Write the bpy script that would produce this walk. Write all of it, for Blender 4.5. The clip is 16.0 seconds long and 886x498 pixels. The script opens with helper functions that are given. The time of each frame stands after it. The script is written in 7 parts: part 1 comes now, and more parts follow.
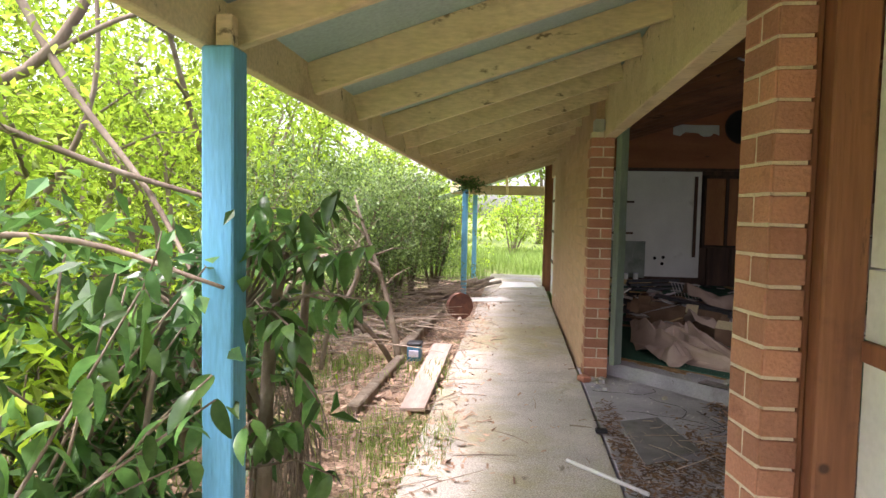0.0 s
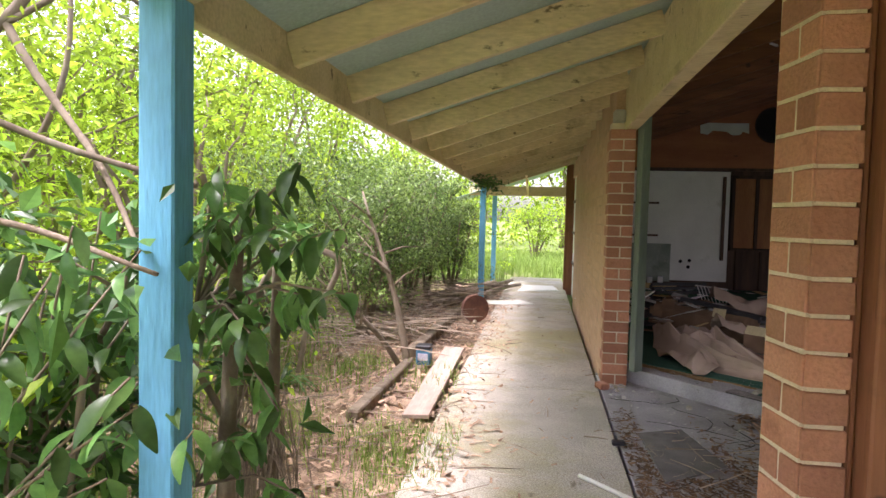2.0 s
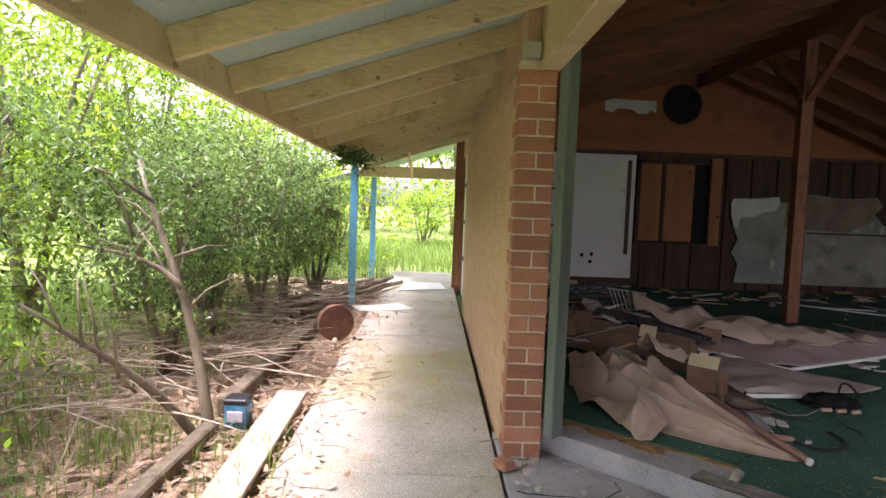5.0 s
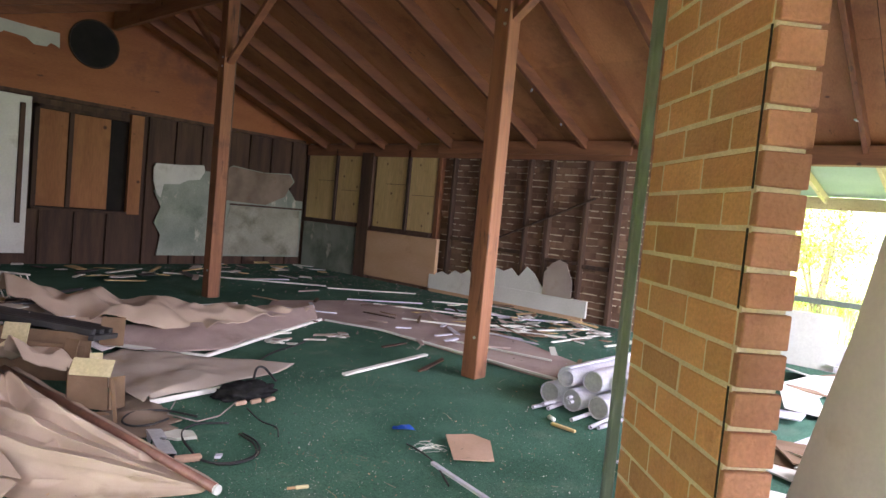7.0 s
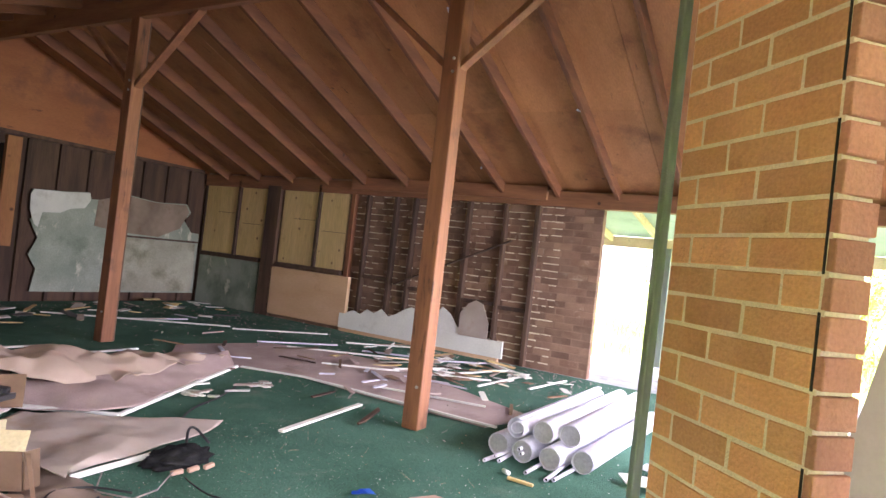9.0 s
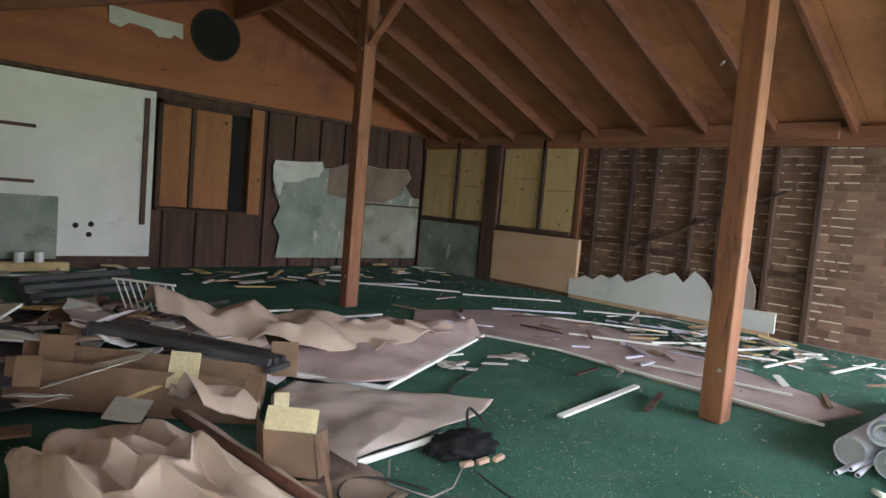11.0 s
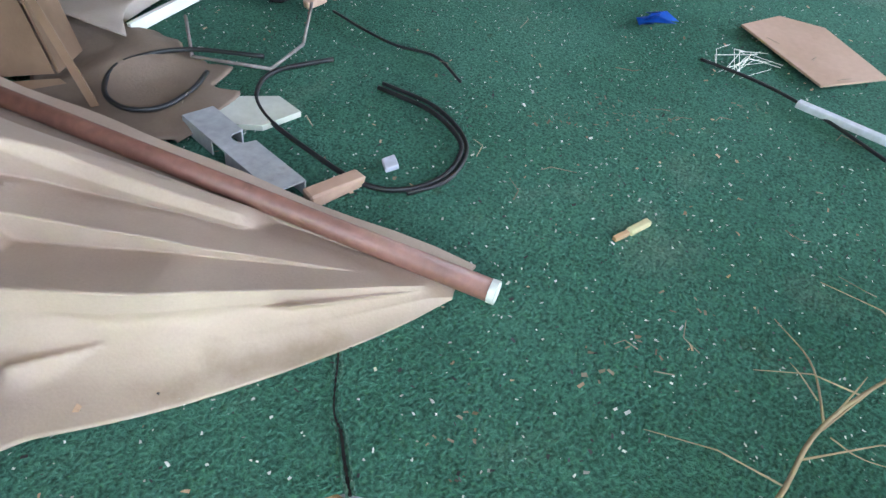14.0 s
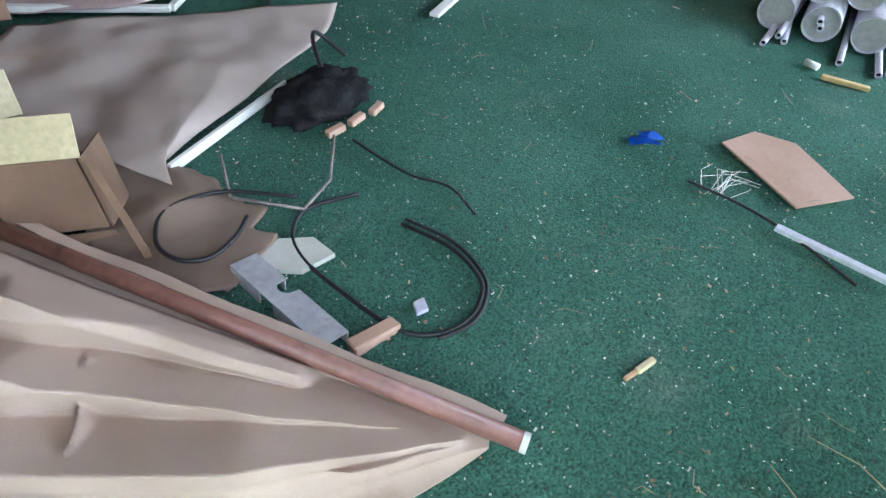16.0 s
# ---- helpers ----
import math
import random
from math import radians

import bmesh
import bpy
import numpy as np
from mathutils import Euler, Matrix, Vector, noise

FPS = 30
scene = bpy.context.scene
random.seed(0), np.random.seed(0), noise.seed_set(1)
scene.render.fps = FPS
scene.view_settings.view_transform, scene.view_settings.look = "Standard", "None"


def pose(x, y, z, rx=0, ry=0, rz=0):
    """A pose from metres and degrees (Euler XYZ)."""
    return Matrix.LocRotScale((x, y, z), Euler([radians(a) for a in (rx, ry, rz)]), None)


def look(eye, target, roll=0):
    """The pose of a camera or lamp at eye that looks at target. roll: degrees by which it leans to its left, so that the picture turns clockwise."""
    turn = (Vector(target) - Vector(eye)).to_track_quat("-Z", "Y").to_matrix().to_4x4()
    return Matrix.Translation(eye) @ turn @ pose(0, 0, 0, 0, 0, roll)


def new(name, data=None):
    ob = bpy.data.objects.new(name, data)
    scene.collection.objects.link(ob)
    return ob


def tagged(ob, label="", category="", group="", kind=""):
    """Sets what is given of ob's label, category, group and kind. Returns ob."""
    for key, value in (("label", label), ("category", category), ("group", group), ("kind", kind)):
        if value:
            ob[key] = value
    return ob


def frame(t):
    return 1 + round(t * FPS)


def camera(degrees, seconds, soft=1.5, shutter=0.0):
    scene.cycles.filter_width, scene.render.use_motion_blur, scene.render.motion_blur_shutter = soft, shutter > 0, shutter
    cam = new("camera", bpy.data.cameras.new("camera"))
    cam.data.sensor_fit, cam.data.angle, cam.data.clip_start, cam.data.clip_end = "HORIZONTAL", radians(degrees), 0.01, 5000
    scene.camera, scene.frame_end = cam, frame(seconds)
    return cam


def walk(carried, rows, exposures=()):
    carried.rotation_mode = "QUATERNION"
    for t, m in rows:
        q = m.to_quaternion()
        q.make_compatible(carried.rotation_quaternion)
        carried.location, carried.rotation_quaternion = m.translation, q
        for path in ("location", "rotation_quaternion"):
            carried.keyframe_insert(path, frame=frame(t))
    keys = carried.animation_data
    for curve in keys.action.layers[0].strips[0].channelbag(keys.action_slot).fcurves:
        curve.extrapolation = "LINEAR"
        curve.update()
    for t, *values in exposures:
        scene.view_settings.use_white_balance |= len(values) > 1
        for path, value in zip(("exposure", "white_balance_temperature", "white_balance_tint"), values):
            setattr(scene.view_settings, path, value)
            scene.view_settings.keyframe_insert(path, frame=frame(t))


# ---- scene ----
cam = camera(70.3, 16.0)
PATH = [
    (0, (0.623, 0.453, 1.484), (0.393, 2.436, 1.371), 1.2),
    (0.5, (0.668, 0.432, 1.505), (0.392, 2.409, 1.393), 1.1),
    (1, (0.702, 0.46, 1.495), (0.41, 2.436, 1.388), 1.2),
    (1.5, (0.785, 0.509, 1.45), (0.482, 2.483, 1.348), 1.3),
    (2, (0.714, 0.757, 1.415), (0.408, 2.731, 1.314), 1.4),
    (2.5, (0.631, 1.073, 1.402), (0.337, 3.048, 1.296), 1.4),
    (3, (0.707, 1.478, 1.402), (0.424, 3.454, 1.285), 1.2),
    (3.2, (0.712, 1.621, 1.419), (0.431, 3.597, 1.296), 1.2),
    (5.3, (0.888, 3.01, 1.434), (1.11, 4.993, 1.297), 2.7),
    (5.5, (0.945, 3.158, 1.428), (1.461, 5.086, 1.301), 3.3),
    (6, (1.114, 3.447, 1.37), (1.98, 5.246, 1.251), 4.0),
    (6.5, (1.372, 3.648, 1.382), (2.514, 5.286, 1.262), 4.7),
    (7, (1.474, 3.723, 1.374), (2.994, 5.019, 1.261), 5.4),
    (7.5, (1.491, 3.746, 1.414), (3.339, 4.505, 1.3), 6.0),
    (8, (1.471, 3.801, 1.466), (3.374, 4.408, 1.374), 6.2),
    (8.5, (1.374, 3.961, 1.49), (3.239, 4.683, 1.483), 6.3),
    (9, (1.293, 4.163, 1.436), (3.021, 5.17, 1.46), 6.5),
    (9.2, (1.289, 4.173, 1.403), (2.937, 5.305, 1.439), 6.5),
    (11.3, (1.573, 5.202, 1.26), (2.909, 6.676, 1.053), 5.3),
    (11.4, (1.6, 5.25, 1.227), (2.95, 6.699, 0.946), 5.6),
    (11.5, (1.668, 5.291, 1.194), (3.029, 6.71, 0.825), 5.1),
    (12, (1.801, 5.411, 1.079), (3.195, 6.544, 0.2), 5.4),
    (12.5, (1.816, 5.572, 1.078), (3.11, 6.384, -0.213), 6.2),
    (13, (1.929, 5.644, 1.052), (3.169, 6.361, -0.344), 5.3),
    (13.5, (2.139, 5.687, 0.965), (3.391, 6.378, -0.434), 5.0),
    (14, (2.205, 5.739, 0.937), (3.448, 6.408, -0.48), 4.3),
    (14.5, (2.199, 5.75, 0.967), (3.425, 6.406, -0.47), 3.9),
    (15, (2.217, 5.76, 1.004), (3.453, 6.395, -0.434), 3.9),
    (15.5, (2.244, 5.813, 1.092), (3.481, 6.425, -0.355), 3.9),
    (16, (2.205, 5.87, 1.213), (3.526, 6.52, -0.141), 4.4),
]
EXPOSURES = [(0, 1.0, 6250, 30), (3.2, 1.0, 6250, 30), (5.3, 1.4, 6100, 30), (6.0, 2.0, 6000, 28), (6.5, 2.55, 6100, 26), (7.0, 2.9, 6150, 29), (8.0, 3.2, 6200, 34), (8.5, 3.3, 6200, 34), (9.2, 3.55, 6150, 31), (11.3, 3.0, 5800, 13), (12.5, 3.2, 5500, 9), (16, 3.2, 5150, 12)]
walk(cam, [(t, look(eye, target, roll)) for t, eye, target, roll in PATH], EXPOSURES)

# ---- world and sun: a bright, hazy overcast day ----
world = bpy.data.worlds.new("sky")
scene.world = world
world.use_nodes = True
wn = world.node_tree.nodes
sky = wn.new("ShaderNodeTexSky")
sky.sky_type, sky.sun_disc = "NISHITA", False
sky.sun_elevation, sky.sun_rotation = radians(64), radians(245)
sky.air_density, sky.dust_density, sky.ozone_density = 1.0, 4.0, 1.0
hazy = wn.new("ShaderNodeHueSaturation")
hazy.inputs["Saturation"].default_value, hazy.inputs["Value"].default_value = 0.35, 2.4
world.node_tree.links.new(sky.outputs[0], hazy.inputs["Color"])
world.node_tree.links.new(hazy.outputs[0], wn["Background"].inputs["Color"])
wn["Background"].inputs["Strength"].default_value = 0.15
sun_data = bpy.data.lights.new("sun", "SUN")
sun_data.energy, sun_data.angle, sun_data.color = 3.0, radians(12), (1.0, 0.96, 0.9)
sun = new("sun", sun_data)
sun.matrix_world = look((-6.8, 3.5, 16), (0, 7, 0))


def opening_light(name, at, toward, w, h, watts, fan=180):
    """The sky's light in an opening of the wall."""
    d = bpy.data.lights.new(name, "AREA")
    d.shape, d.size, d.size_y, d.energy, d.color = "RECTANGLE", w, h, watts, (0.95, 0.98, 1.0)
    d.spread = radians(fan)
    new(name, d).matrix_world = look(at, toward)


opening_light("doorway_skylight", (2.53, 5.49, 1.35), (5.53, 8.49, -0.25), 2.3, 1.7, 2.0, 115)
opening_light("porch_wall_skylight", (2.13, 3.10, 1.3), (3.13, 2.10, 0.8), 1.6, 2.0, 6)
opening_light("south_wall_skylight", (6.9, 2.70, 1.35), (6.9, 4.7, 0.30), 3.8, 1.8, 32, 115)


# ---- materials ----
def mat(name, c1, c2, scale=8.0, rough=0.8, bump=0.2, stretch=(1, 1, 1), stain=None, stain_scale=1.2, stain_at=0.55,
        grain=60.0, vary=0.0, metal=0.0, through_light=0.0, island=False, spec=0.5, fleck=0.3, knots=None, streaks=None):
    m = bpy.data.materials.new(name)
    m.use_nodes = True
    nt = m.node_tree
    n, l = nt.nodes, nt.links
    b = n["Principled BSDF"]
    b.inputs["Roughness"].default_value, b.inputs["Metallic"].default_value = rough, metal
    b.inputs["Specular IOR Level"].default_value = spec
    tc, info = n.new("ShaderNodeTexCoord"), n.new("ShaderNodeObjectInfo")
    shift = n.new("ShaderNodeVectorMath")
    shift.operation = "MULTIPLY_ADD"
    comb = n.new("ShaderNodeCombineXYZ")
    for k in range(3):
        l.new(info.outputs["Random"], comb.inputs[k])
    l.new(comb.outputs[0], shift.inputs[0])
    shift.inputs[1].default_value = (37, 53, 71)
    l.new(tc.outputs["Object"], shift.inputs[2])
    mp = n.new("ShaderNodeMapping")
    mp.inputs["Scale"].default_value = stretch
    l.new(shift.outputs[0], mp.inputs["Vector"])
    big, fine = n.new("ShaderNodeTexNoise"), n.new("ShaderNodeTexNoise")
    big.inputs["Scale"].default_value, big.inputs["Detail"].default_value = scale, 6
    fine.inputs["Scale"].default_value, fine.inputs["Detail"].default_value = grain, 4
    l.new(mp.outputs[0], big.inputs["Vector"])
    l.new(mp.outputs[0], fine.inputs["Vector"])
    ramp = n.new("ShaderNodeValToRGB")
    ramp.color_ramp.elements[0].position, ramp.color_ramp.elements[1].position = 0.35, 0.65
    ramp.color_ramp.elements[0].color, ramp.color_ramp.elements[1].color = (*c1, 1), (*c2, 1)
    l.new(big.outputs["Fac"], ramp.inputs[0])
    col = ramp.outputs[0]
    if stain:
        sn, sr, mx = n.new("ShaderNodeTexNoise"), n.new("ShaderNodeValToRGB"), n.new("ShaderNodeMixRGB")
        sn.inputs["Scale"].default_value, sn.inputs["Detail"].default_value = stain_scale, 8
        sn.inputs["Roughness"].default_value = 0.65
        l.new(shift.outputs[0], sn.inputs["Vector"])
        sr.color_ramp.elements[0].position, sr.color_ramp.elements[1].position = stain_at, stain_at + 0.14
        sr.color_ramp.elements[0].color, sr.color_ramp.elements[1].color = (0, 0, 0, 1), (0.85, 0.85, 0.85, 1)
        l.new(sn.outputs["Fac"], sr.inputs[0])
        l.new(sr.outputs[0], mx.inputs[0])
        l.new(col, mx.inputs[1])
        mx.inputs[2].default_value = (*stain, 1)
        col = mx.outputs[0]
    if knots:
        vo, kr, mx = n.new("ShaderNodeTexVoronoi"), n.new("ShaderNodeValToRGB"), n.new("ShaderNodeMixRGB")
        vo.inputs["Scale"].default_value = knots[0]
        l.new(shift.outputs[0], vo.inputs["Vector"])
        kr.color_ramp.elements[0].position, kr.color_ramp.elements[1].position = knots[1] * 0.5, knots[1]
        kr.color_ramp.elements[0].color, kr.color_ramp.elements[1].color = (0.9, 0.9, 0.9, 1), (0, 0, 0, 1)
        l.new(vo.outputs["Distance"], kr.inputs[0])
        l.new(kr.outputs[0], mx.inputs[0])
        l.new(col, mx.inputs[1])
        mx.inputs[2].default_value = (*knots[2], 1)
        col = mx.outputs[0]
    if streaks:
        sn, sr, mx, sm = n.new("ShaderNodeTexNoise"), n.new("ShaderNodeValToRGB"), n.new("ShaderNodeMixRGB"), n.new("ShaderNodeMapping")
        sm.inputs["Scale"].default_value = streaks[0]
        l.new(shift.outputs[0], sm.inputs["Vector"])
        l.new(sm.outputs[0], sn.inputs["Vector"])
        sn.inputs["Scale"].default_value, sn.inputs["Detail"].default_value, sn.inputs["Roughness"].default_value = 1.0, 9, 0.7
        sr.color_ramp.elements[0].position, sr.color_ramp.elements[1].position = streaks[1], streaks[1] + 0.06
        sr.color_ramp.elements[0].color, sr.color_ramp.elements[1].color = (0, 0, 0, 1), (0.9, 0.9, 0.9, 1)
        l.new(sn.outputs["Fac"], sr.inputs[0])
        l.new(sr.outputs[0], mx.inputs[0])
        l.new(col, mx.inputs[1])
        mx.inputs[2].default_value = (*streaks[2], 1)
        col = mx.outputs[0]
    hsv = n.new("ShaderNodeHueSaturation")
    l.new(col, hsv.inputs["Color"])
    fm = n.new("ShaderNodeMapRange")
    fm.inputs["To Min"].default_value, fm.inputs["To Max"].default_value = 1 - fleck, 1 + fleck
    l.new(fine.outputs["Fac"], fm.inputs["Value"])
    val = fm.outputs[0]
    if vary:
        src = info.outputs["Random"]
        if island:
            src = n.new("ShaderNodeNewGeometry").outputs["Random Per Island"]
        vm, mul = n.new("ShaderNodeMapRange"), n.new("ShaderNodeMath")
        vm.inputs["To Min"].default_value, vm.inputs["To Max"].default_value = 1 - vary, 1 + vary
        l.new(src, vm.inputs["Value"])
        mul.operation = "MULTIPLY"
        l.new(vm.outputs[0], mul.inputs[0])
        l.new(val, mul.inputs[1])
        val = mul.outputs[0]
    l.new(val, hsv.inputs["Value"])
    l.new(hsv.outputs[0], b.inputs["Base Color"])
    if bump:
        bp = n.new("ShaderNodeBump")
        bp.inputs["Strength"].default_value, bp.inputs["Distance"].default_value = bump, 0.01
        l.new(fine.outputs["Fac"], bp.inputs["Height"])
        l.new(bp.outputs[0], b.inputs["Normal"])
    if through_light:
        tr, mix = n.new("ShaderNodeBsdfTranslucent"), n.new("ShaderNodeMixShader")
        l.new(hsv.outputs[0], tr.inputs["Color"])
        mix.inputs[0].default_value = through_light
        out = n["Material Output"]
        l.new(b.outputs[0], mix.inputs[1])
        l.new(tr.outputs[0], mix.inputs[2])
        l.new(mix.outputs[0], out.inputs[0])
    return m


M_BRICK = mat("brick_red", (0.37, 0.16, 0.095), (0.46, 0.22, 0.135), 3.0, 0.9, 0.5, stain=(0.25, 0.09, 0.05), stain_scale=5, stain_at=0.6, grain=90, vary=0.22, fleck=0.3)
M_BRICK_TAN = mat("brick_orange", (0.50, 0.24, 0.11), (0.60, 0.31, 0.15), 3.0, 0.9, 0.5, stain=(0.36, 0.15, 0.07), stain_scale=5, stain_at=0.62, grain=90, vary=0.2, fleck=0.3)
M_BRICK_PALE = mat("brick_tan", (0.53, 0.34, 0.20), (0.60, 0.40, 0.245), 2.5, 0.9, 0.4, stain=(0.40, 0.27, 0.16), stain_scale=1.5, stain_at=0.58, grain=80, vary=0.05, fleck=0.3)
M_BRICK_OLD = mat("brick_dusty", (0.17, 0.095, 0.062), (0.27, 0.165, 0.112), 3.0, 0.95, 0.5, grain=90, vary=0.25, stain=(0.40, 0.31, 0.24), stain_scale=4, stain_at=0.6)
M_MORTAR = mat("mortar", (0.60, 0.50, 0.36), (0.70, 0.60, 0.45), 10, 0.95, 0.5, grain=140)
M_RENDER = mat("sheet_tan", (0.50, 0.33, 0.20), (0.58, 0.40, 0.25), 2.2, 0.9, 0.35, stain=(0.34, 0.25, 0.14), stain_scale=1.6, stain_at=0.54, grain=80)
M_CREAM = mat("paint_cream", (0.62, 0.50, 0.27), (0.72, 0.60, 0.36), 3, 0.75, 0.25, stretch=(0.25, 1, 1), stain=(0.40, 0.31, 0.15), stain_scale=2.2, stain_at=0.55, grain=70, vary=0.06, knots=(3.2, 0.06, (0.16, 0.11, 0.05)), streaks=((5, 11, 11), 0.612, (0.14, 0.10, 0.05)))
M_SOFFIT = mat("soffit_green", (0.36, 0.48, 0.44), (0.43, 0.55, 0.50), 1.5, 0.8, 0.1, stain=(0.26, 0.36, 0.33), stain_scale=1.2, stain_at=0.6)
M_BLUE = mat("paint_blue", (0.10, 0.36, 0.56), (0.15, 0.44, 0.64), 6, 0.6, 0.3, stretch=(1, 1, 0.15), stain=(0.07, 0.24, 0.36), stain_scale=3, stain_at=0.62, grain=90)
M_GREENPAINT = mat("paint_green", (0.125, 0.16, 0.13), (0.18, 0.22, 0.18), 6, 0.6, 0.3, stretch=(1, 1, 0.2), stain=(0.26, 0.26, 0.22), stain_scale=7, stain_at=0.66, streaks=((20, 20, 6), 0.66, (0.42, 0.40, 0.35)))
M_POST = mat("post_redwood", (0.185, 0.07, 0.031), (0.275, 0.112, 0.05), 9, 0.7, 0.35, stretch=(1, 1, 0.08), stain=(0.12, 0.05, 0.028), stain_scale=3, stain_at=0.55, grain=60, knots=(3.5, 0.07, (0.05, 0.02, 0.012)), streaks=((12, 12, 1.5), 0.62, (0.06, 0.026, 0.016)))
M_RAFTER = mat("rafter_redwood", (0.12, 0.043, 0.018), (0.19, 0.072, 0.029), 9, 0.75, 0.3, stretch=(0.1, 1, 1), grain=60, vary=0.2, knots=(3, 0.1, (0.04, 0.018, 0.01)), streaks=((2, 12, 12), 0.62, (0.06, 0.025, 0.012)))
M_BEAM = mat("beam_redwood", (0.20, 0.085, 0.04), (0.30, 0.13, 0.06), 9, 0.75, 0.3, stretch=(1, 0.1, 1), grain=60, vary=0.15, knots=(3.5, 0.1, (0.05, 0.02, 0.012)))
M_STUD = mat("stud_dark", (0.05, 0.028, 0.018), (0.095, 0.052, 0.031), 9, 0.85, 0.3, stretch=(1, 1, 0.1), grain=60, vary=0.25)
M_PLYROOF = mat("roof_ply", (0.31, 0.125, 0.045), (0.40, 0.18, 0.07), 2.5, 0.75, 0.2, stretch=(0.35, 1.5, 1), stain=(0.17, 0.07, 0.03), stain_scale=1.4, stain_at=0.52, grain=50, vary=0.1, island=True, knots=(2.6, 0.07, (0.10, 0.04, 0.02)), streaks=((3, 14, 3), 0.64, (0.10, 0.045, 0.02)))
M_PLYRED = mat("gable_ply", (0.26, 0.085, 0.028), (0.34, 0.12, 0.042), 2.5, 0.7, 0.2, stretch=(0.35, 1, 2), stain=(0.17, 0.06, 0.03), stain_scale=1.3, stain_at=0.55, grain=50, streaks=((2, 2, 9), 0.64, (0.08, 0.03, 0.015)))
M_PLYPALE = mat("board_pine", (0.52, 0.37, 0.16), (0.62, 0.46, 0.22), 5, 0.75, 0.2, stretch=(1, 1, 0.12), stain=(0.36, 0.23, 0.09), stain_scale=2.5, stain_at=0.6, grain=50, vary=0.08, knots=(4.2, 0.12, (0.13, 0.065, 0.025)))
M_PLYPINK = mat("board_peach", (0.56, 0.35, 0.20), (0.62, 0.41, 0.25), 4, 0.75, 0.2, stretch=(1, 0.3, 1), stain=(0.44, 0.26, 0.14), stain_scale=2, stain_at=0.62, grain=50, fleck=0.1, knots=(3.0, 0.07, (0.22, 0.12, 0.06)))
M_PLYORANGE = mat("board_orange", (0.25, 0.098, 0.034), (0.33, 0.14, 0.05), 4, 0.75, 0.2, stretch=(1, 1, 0.15), stain=(0.24, 0.09, 0.03), stain_scale=2, stain_at=0.56, grain=50, knots=(4.5, 0.17, (0.05, 0.02, 0.01)))
M_WHITE = mat("sheet_white", (0.66, 0.66, 0.60), (0.75, 0.75, 0.69), 2, 0.7, 0.1, stain=(0.46, 0.45, 0.37), stain_scale=1.6, stain_at=0.6, grain=40, fleck=0.12)
M_PLASTER = mat("plaster_grey", (0.50, 0.51, 0.46), (0.59, 0.59, 0.53), 2.5, 0.9, 0.1, stain=(0.38, 0.37, 0.30), stain_scale=2.2, stain_at=0.56, grain=60, fleck=0.08, streaks=((6, 6, 6), 0.70, (0.22, 0.20, 0.16)))
M_PLASTER_GREEN = mat("plaster_mould", (0.20, 0.235, 0.19), (0.30, 0.33, 0.27), 2, 0.9, 0.15, stain=(0.11, 0.14, 0.10), stain_scale=1.1, stain_at=0.5, grain=60, streaks=((4, 4, 2), 0.6, (0.50, 0.47, 0.38)))
M_PLASTER_DIRTY = mat("plaster_dirty", (0.27, 0.265, 0.205), (0.37, 0.36, 0.285), 2.2, 0.9, 0.12, stain=(0.15, 0.15, 0.10), stain_scale=1.7, stain_at=0.5, grain=60)
M_CONCRETE = mat("concrete", (0.39, 0.365, 0.30), (0.50, 0.47, 0.395), 2.5, 0.92, 0.35, stain=(0.36, 0.33, 0.17), stain_scale=0.8, stain_at=0.5, grain=110, streaks=((6, 2.5, 6), 0.64, (0.20, 0.18, 0.12)), fleck=0.9)
M_CONCRETE_GREY = mat("concrete_grey", (0.33, 0.32, 0.33), (0.45, 0.44, 0.45), 3, 0.9, 0.4, stain=(0.22, 0.20, 0.19), stain_scale=2.2, stain_at=0.54, grain=110, streaks=((9, 9, 9), 0.66, (0.13, 0.11, 0.10)), fleck=0.45)
M_CARPET = mat("carpet_green", (0.050, 0.125, 0.086), (0.080, 0.180, 0.130), 1.6, 0.98, 1.0, stain=(0.125, 0.19, 0.145), stain_scale=1.8, stain_at=0.57, grain=170, spec=0.1, fleck=1.15, streaks=((7, 7, 7), 0.64, (0.06, 0.11, 0.07)))
M_UNDERLAY = mat("underlay", (0.25, 0.14, 0.055), (0.42, 0.26, 0.115), 16, 0.98, 1.0, stain=(0.12, 0.07, 0.03), stain_scale=9, stain_at=0.55, grain=120, fleck=0.6, streaks=((14, 14, 14), 0.62, (0.50, 0.40, 0.27)))
M_RUG = mat("underlay_mauve", (0.34, 0.25, 0.23), (0.44, 0.34, 0.31), 3, 0.95, 0.4, stain=(0.25, 0.17, 0.15), stain_scale=2, stain_at=0.58, grain=120)
M_CLOTH = mat("canvas", (0.41, 0.31, 0.24), (0.49, 0.385, 0.305), 3, 0.85, 0.08, stain=(0.27, 0.19, 0.125), stain_scale=2.4, stain_at=0.6, grain=200, fleck=0.08, streaks=((9, 9, 9), 0.72, (0.16, 0.10, 0.06)))
M_CLOTH_GREY = mat("canvas_grey", (0.33, 0.27, 0.225), (0.42, 0.355, 0.305), 3, 0.85, 0.1, stain=(0.31, 0.22, 0.15), stain_scale=2.2, stain_at=0.56, grain=200, fleck=0.1, streaks=((8, 8, 8), 0.70, (0.12, 0.08, 0.055)))
M_PAPER_BROWN = mat("paper_brown", (0.17, 0.122, 0.088), (0.25, 0.188, 0.14), 4, 0.85, 0.1, stain=(0.15, 0.085, 0.04), stain_scale=5, stain_at=0.58, grain=160, fleck=0.12)
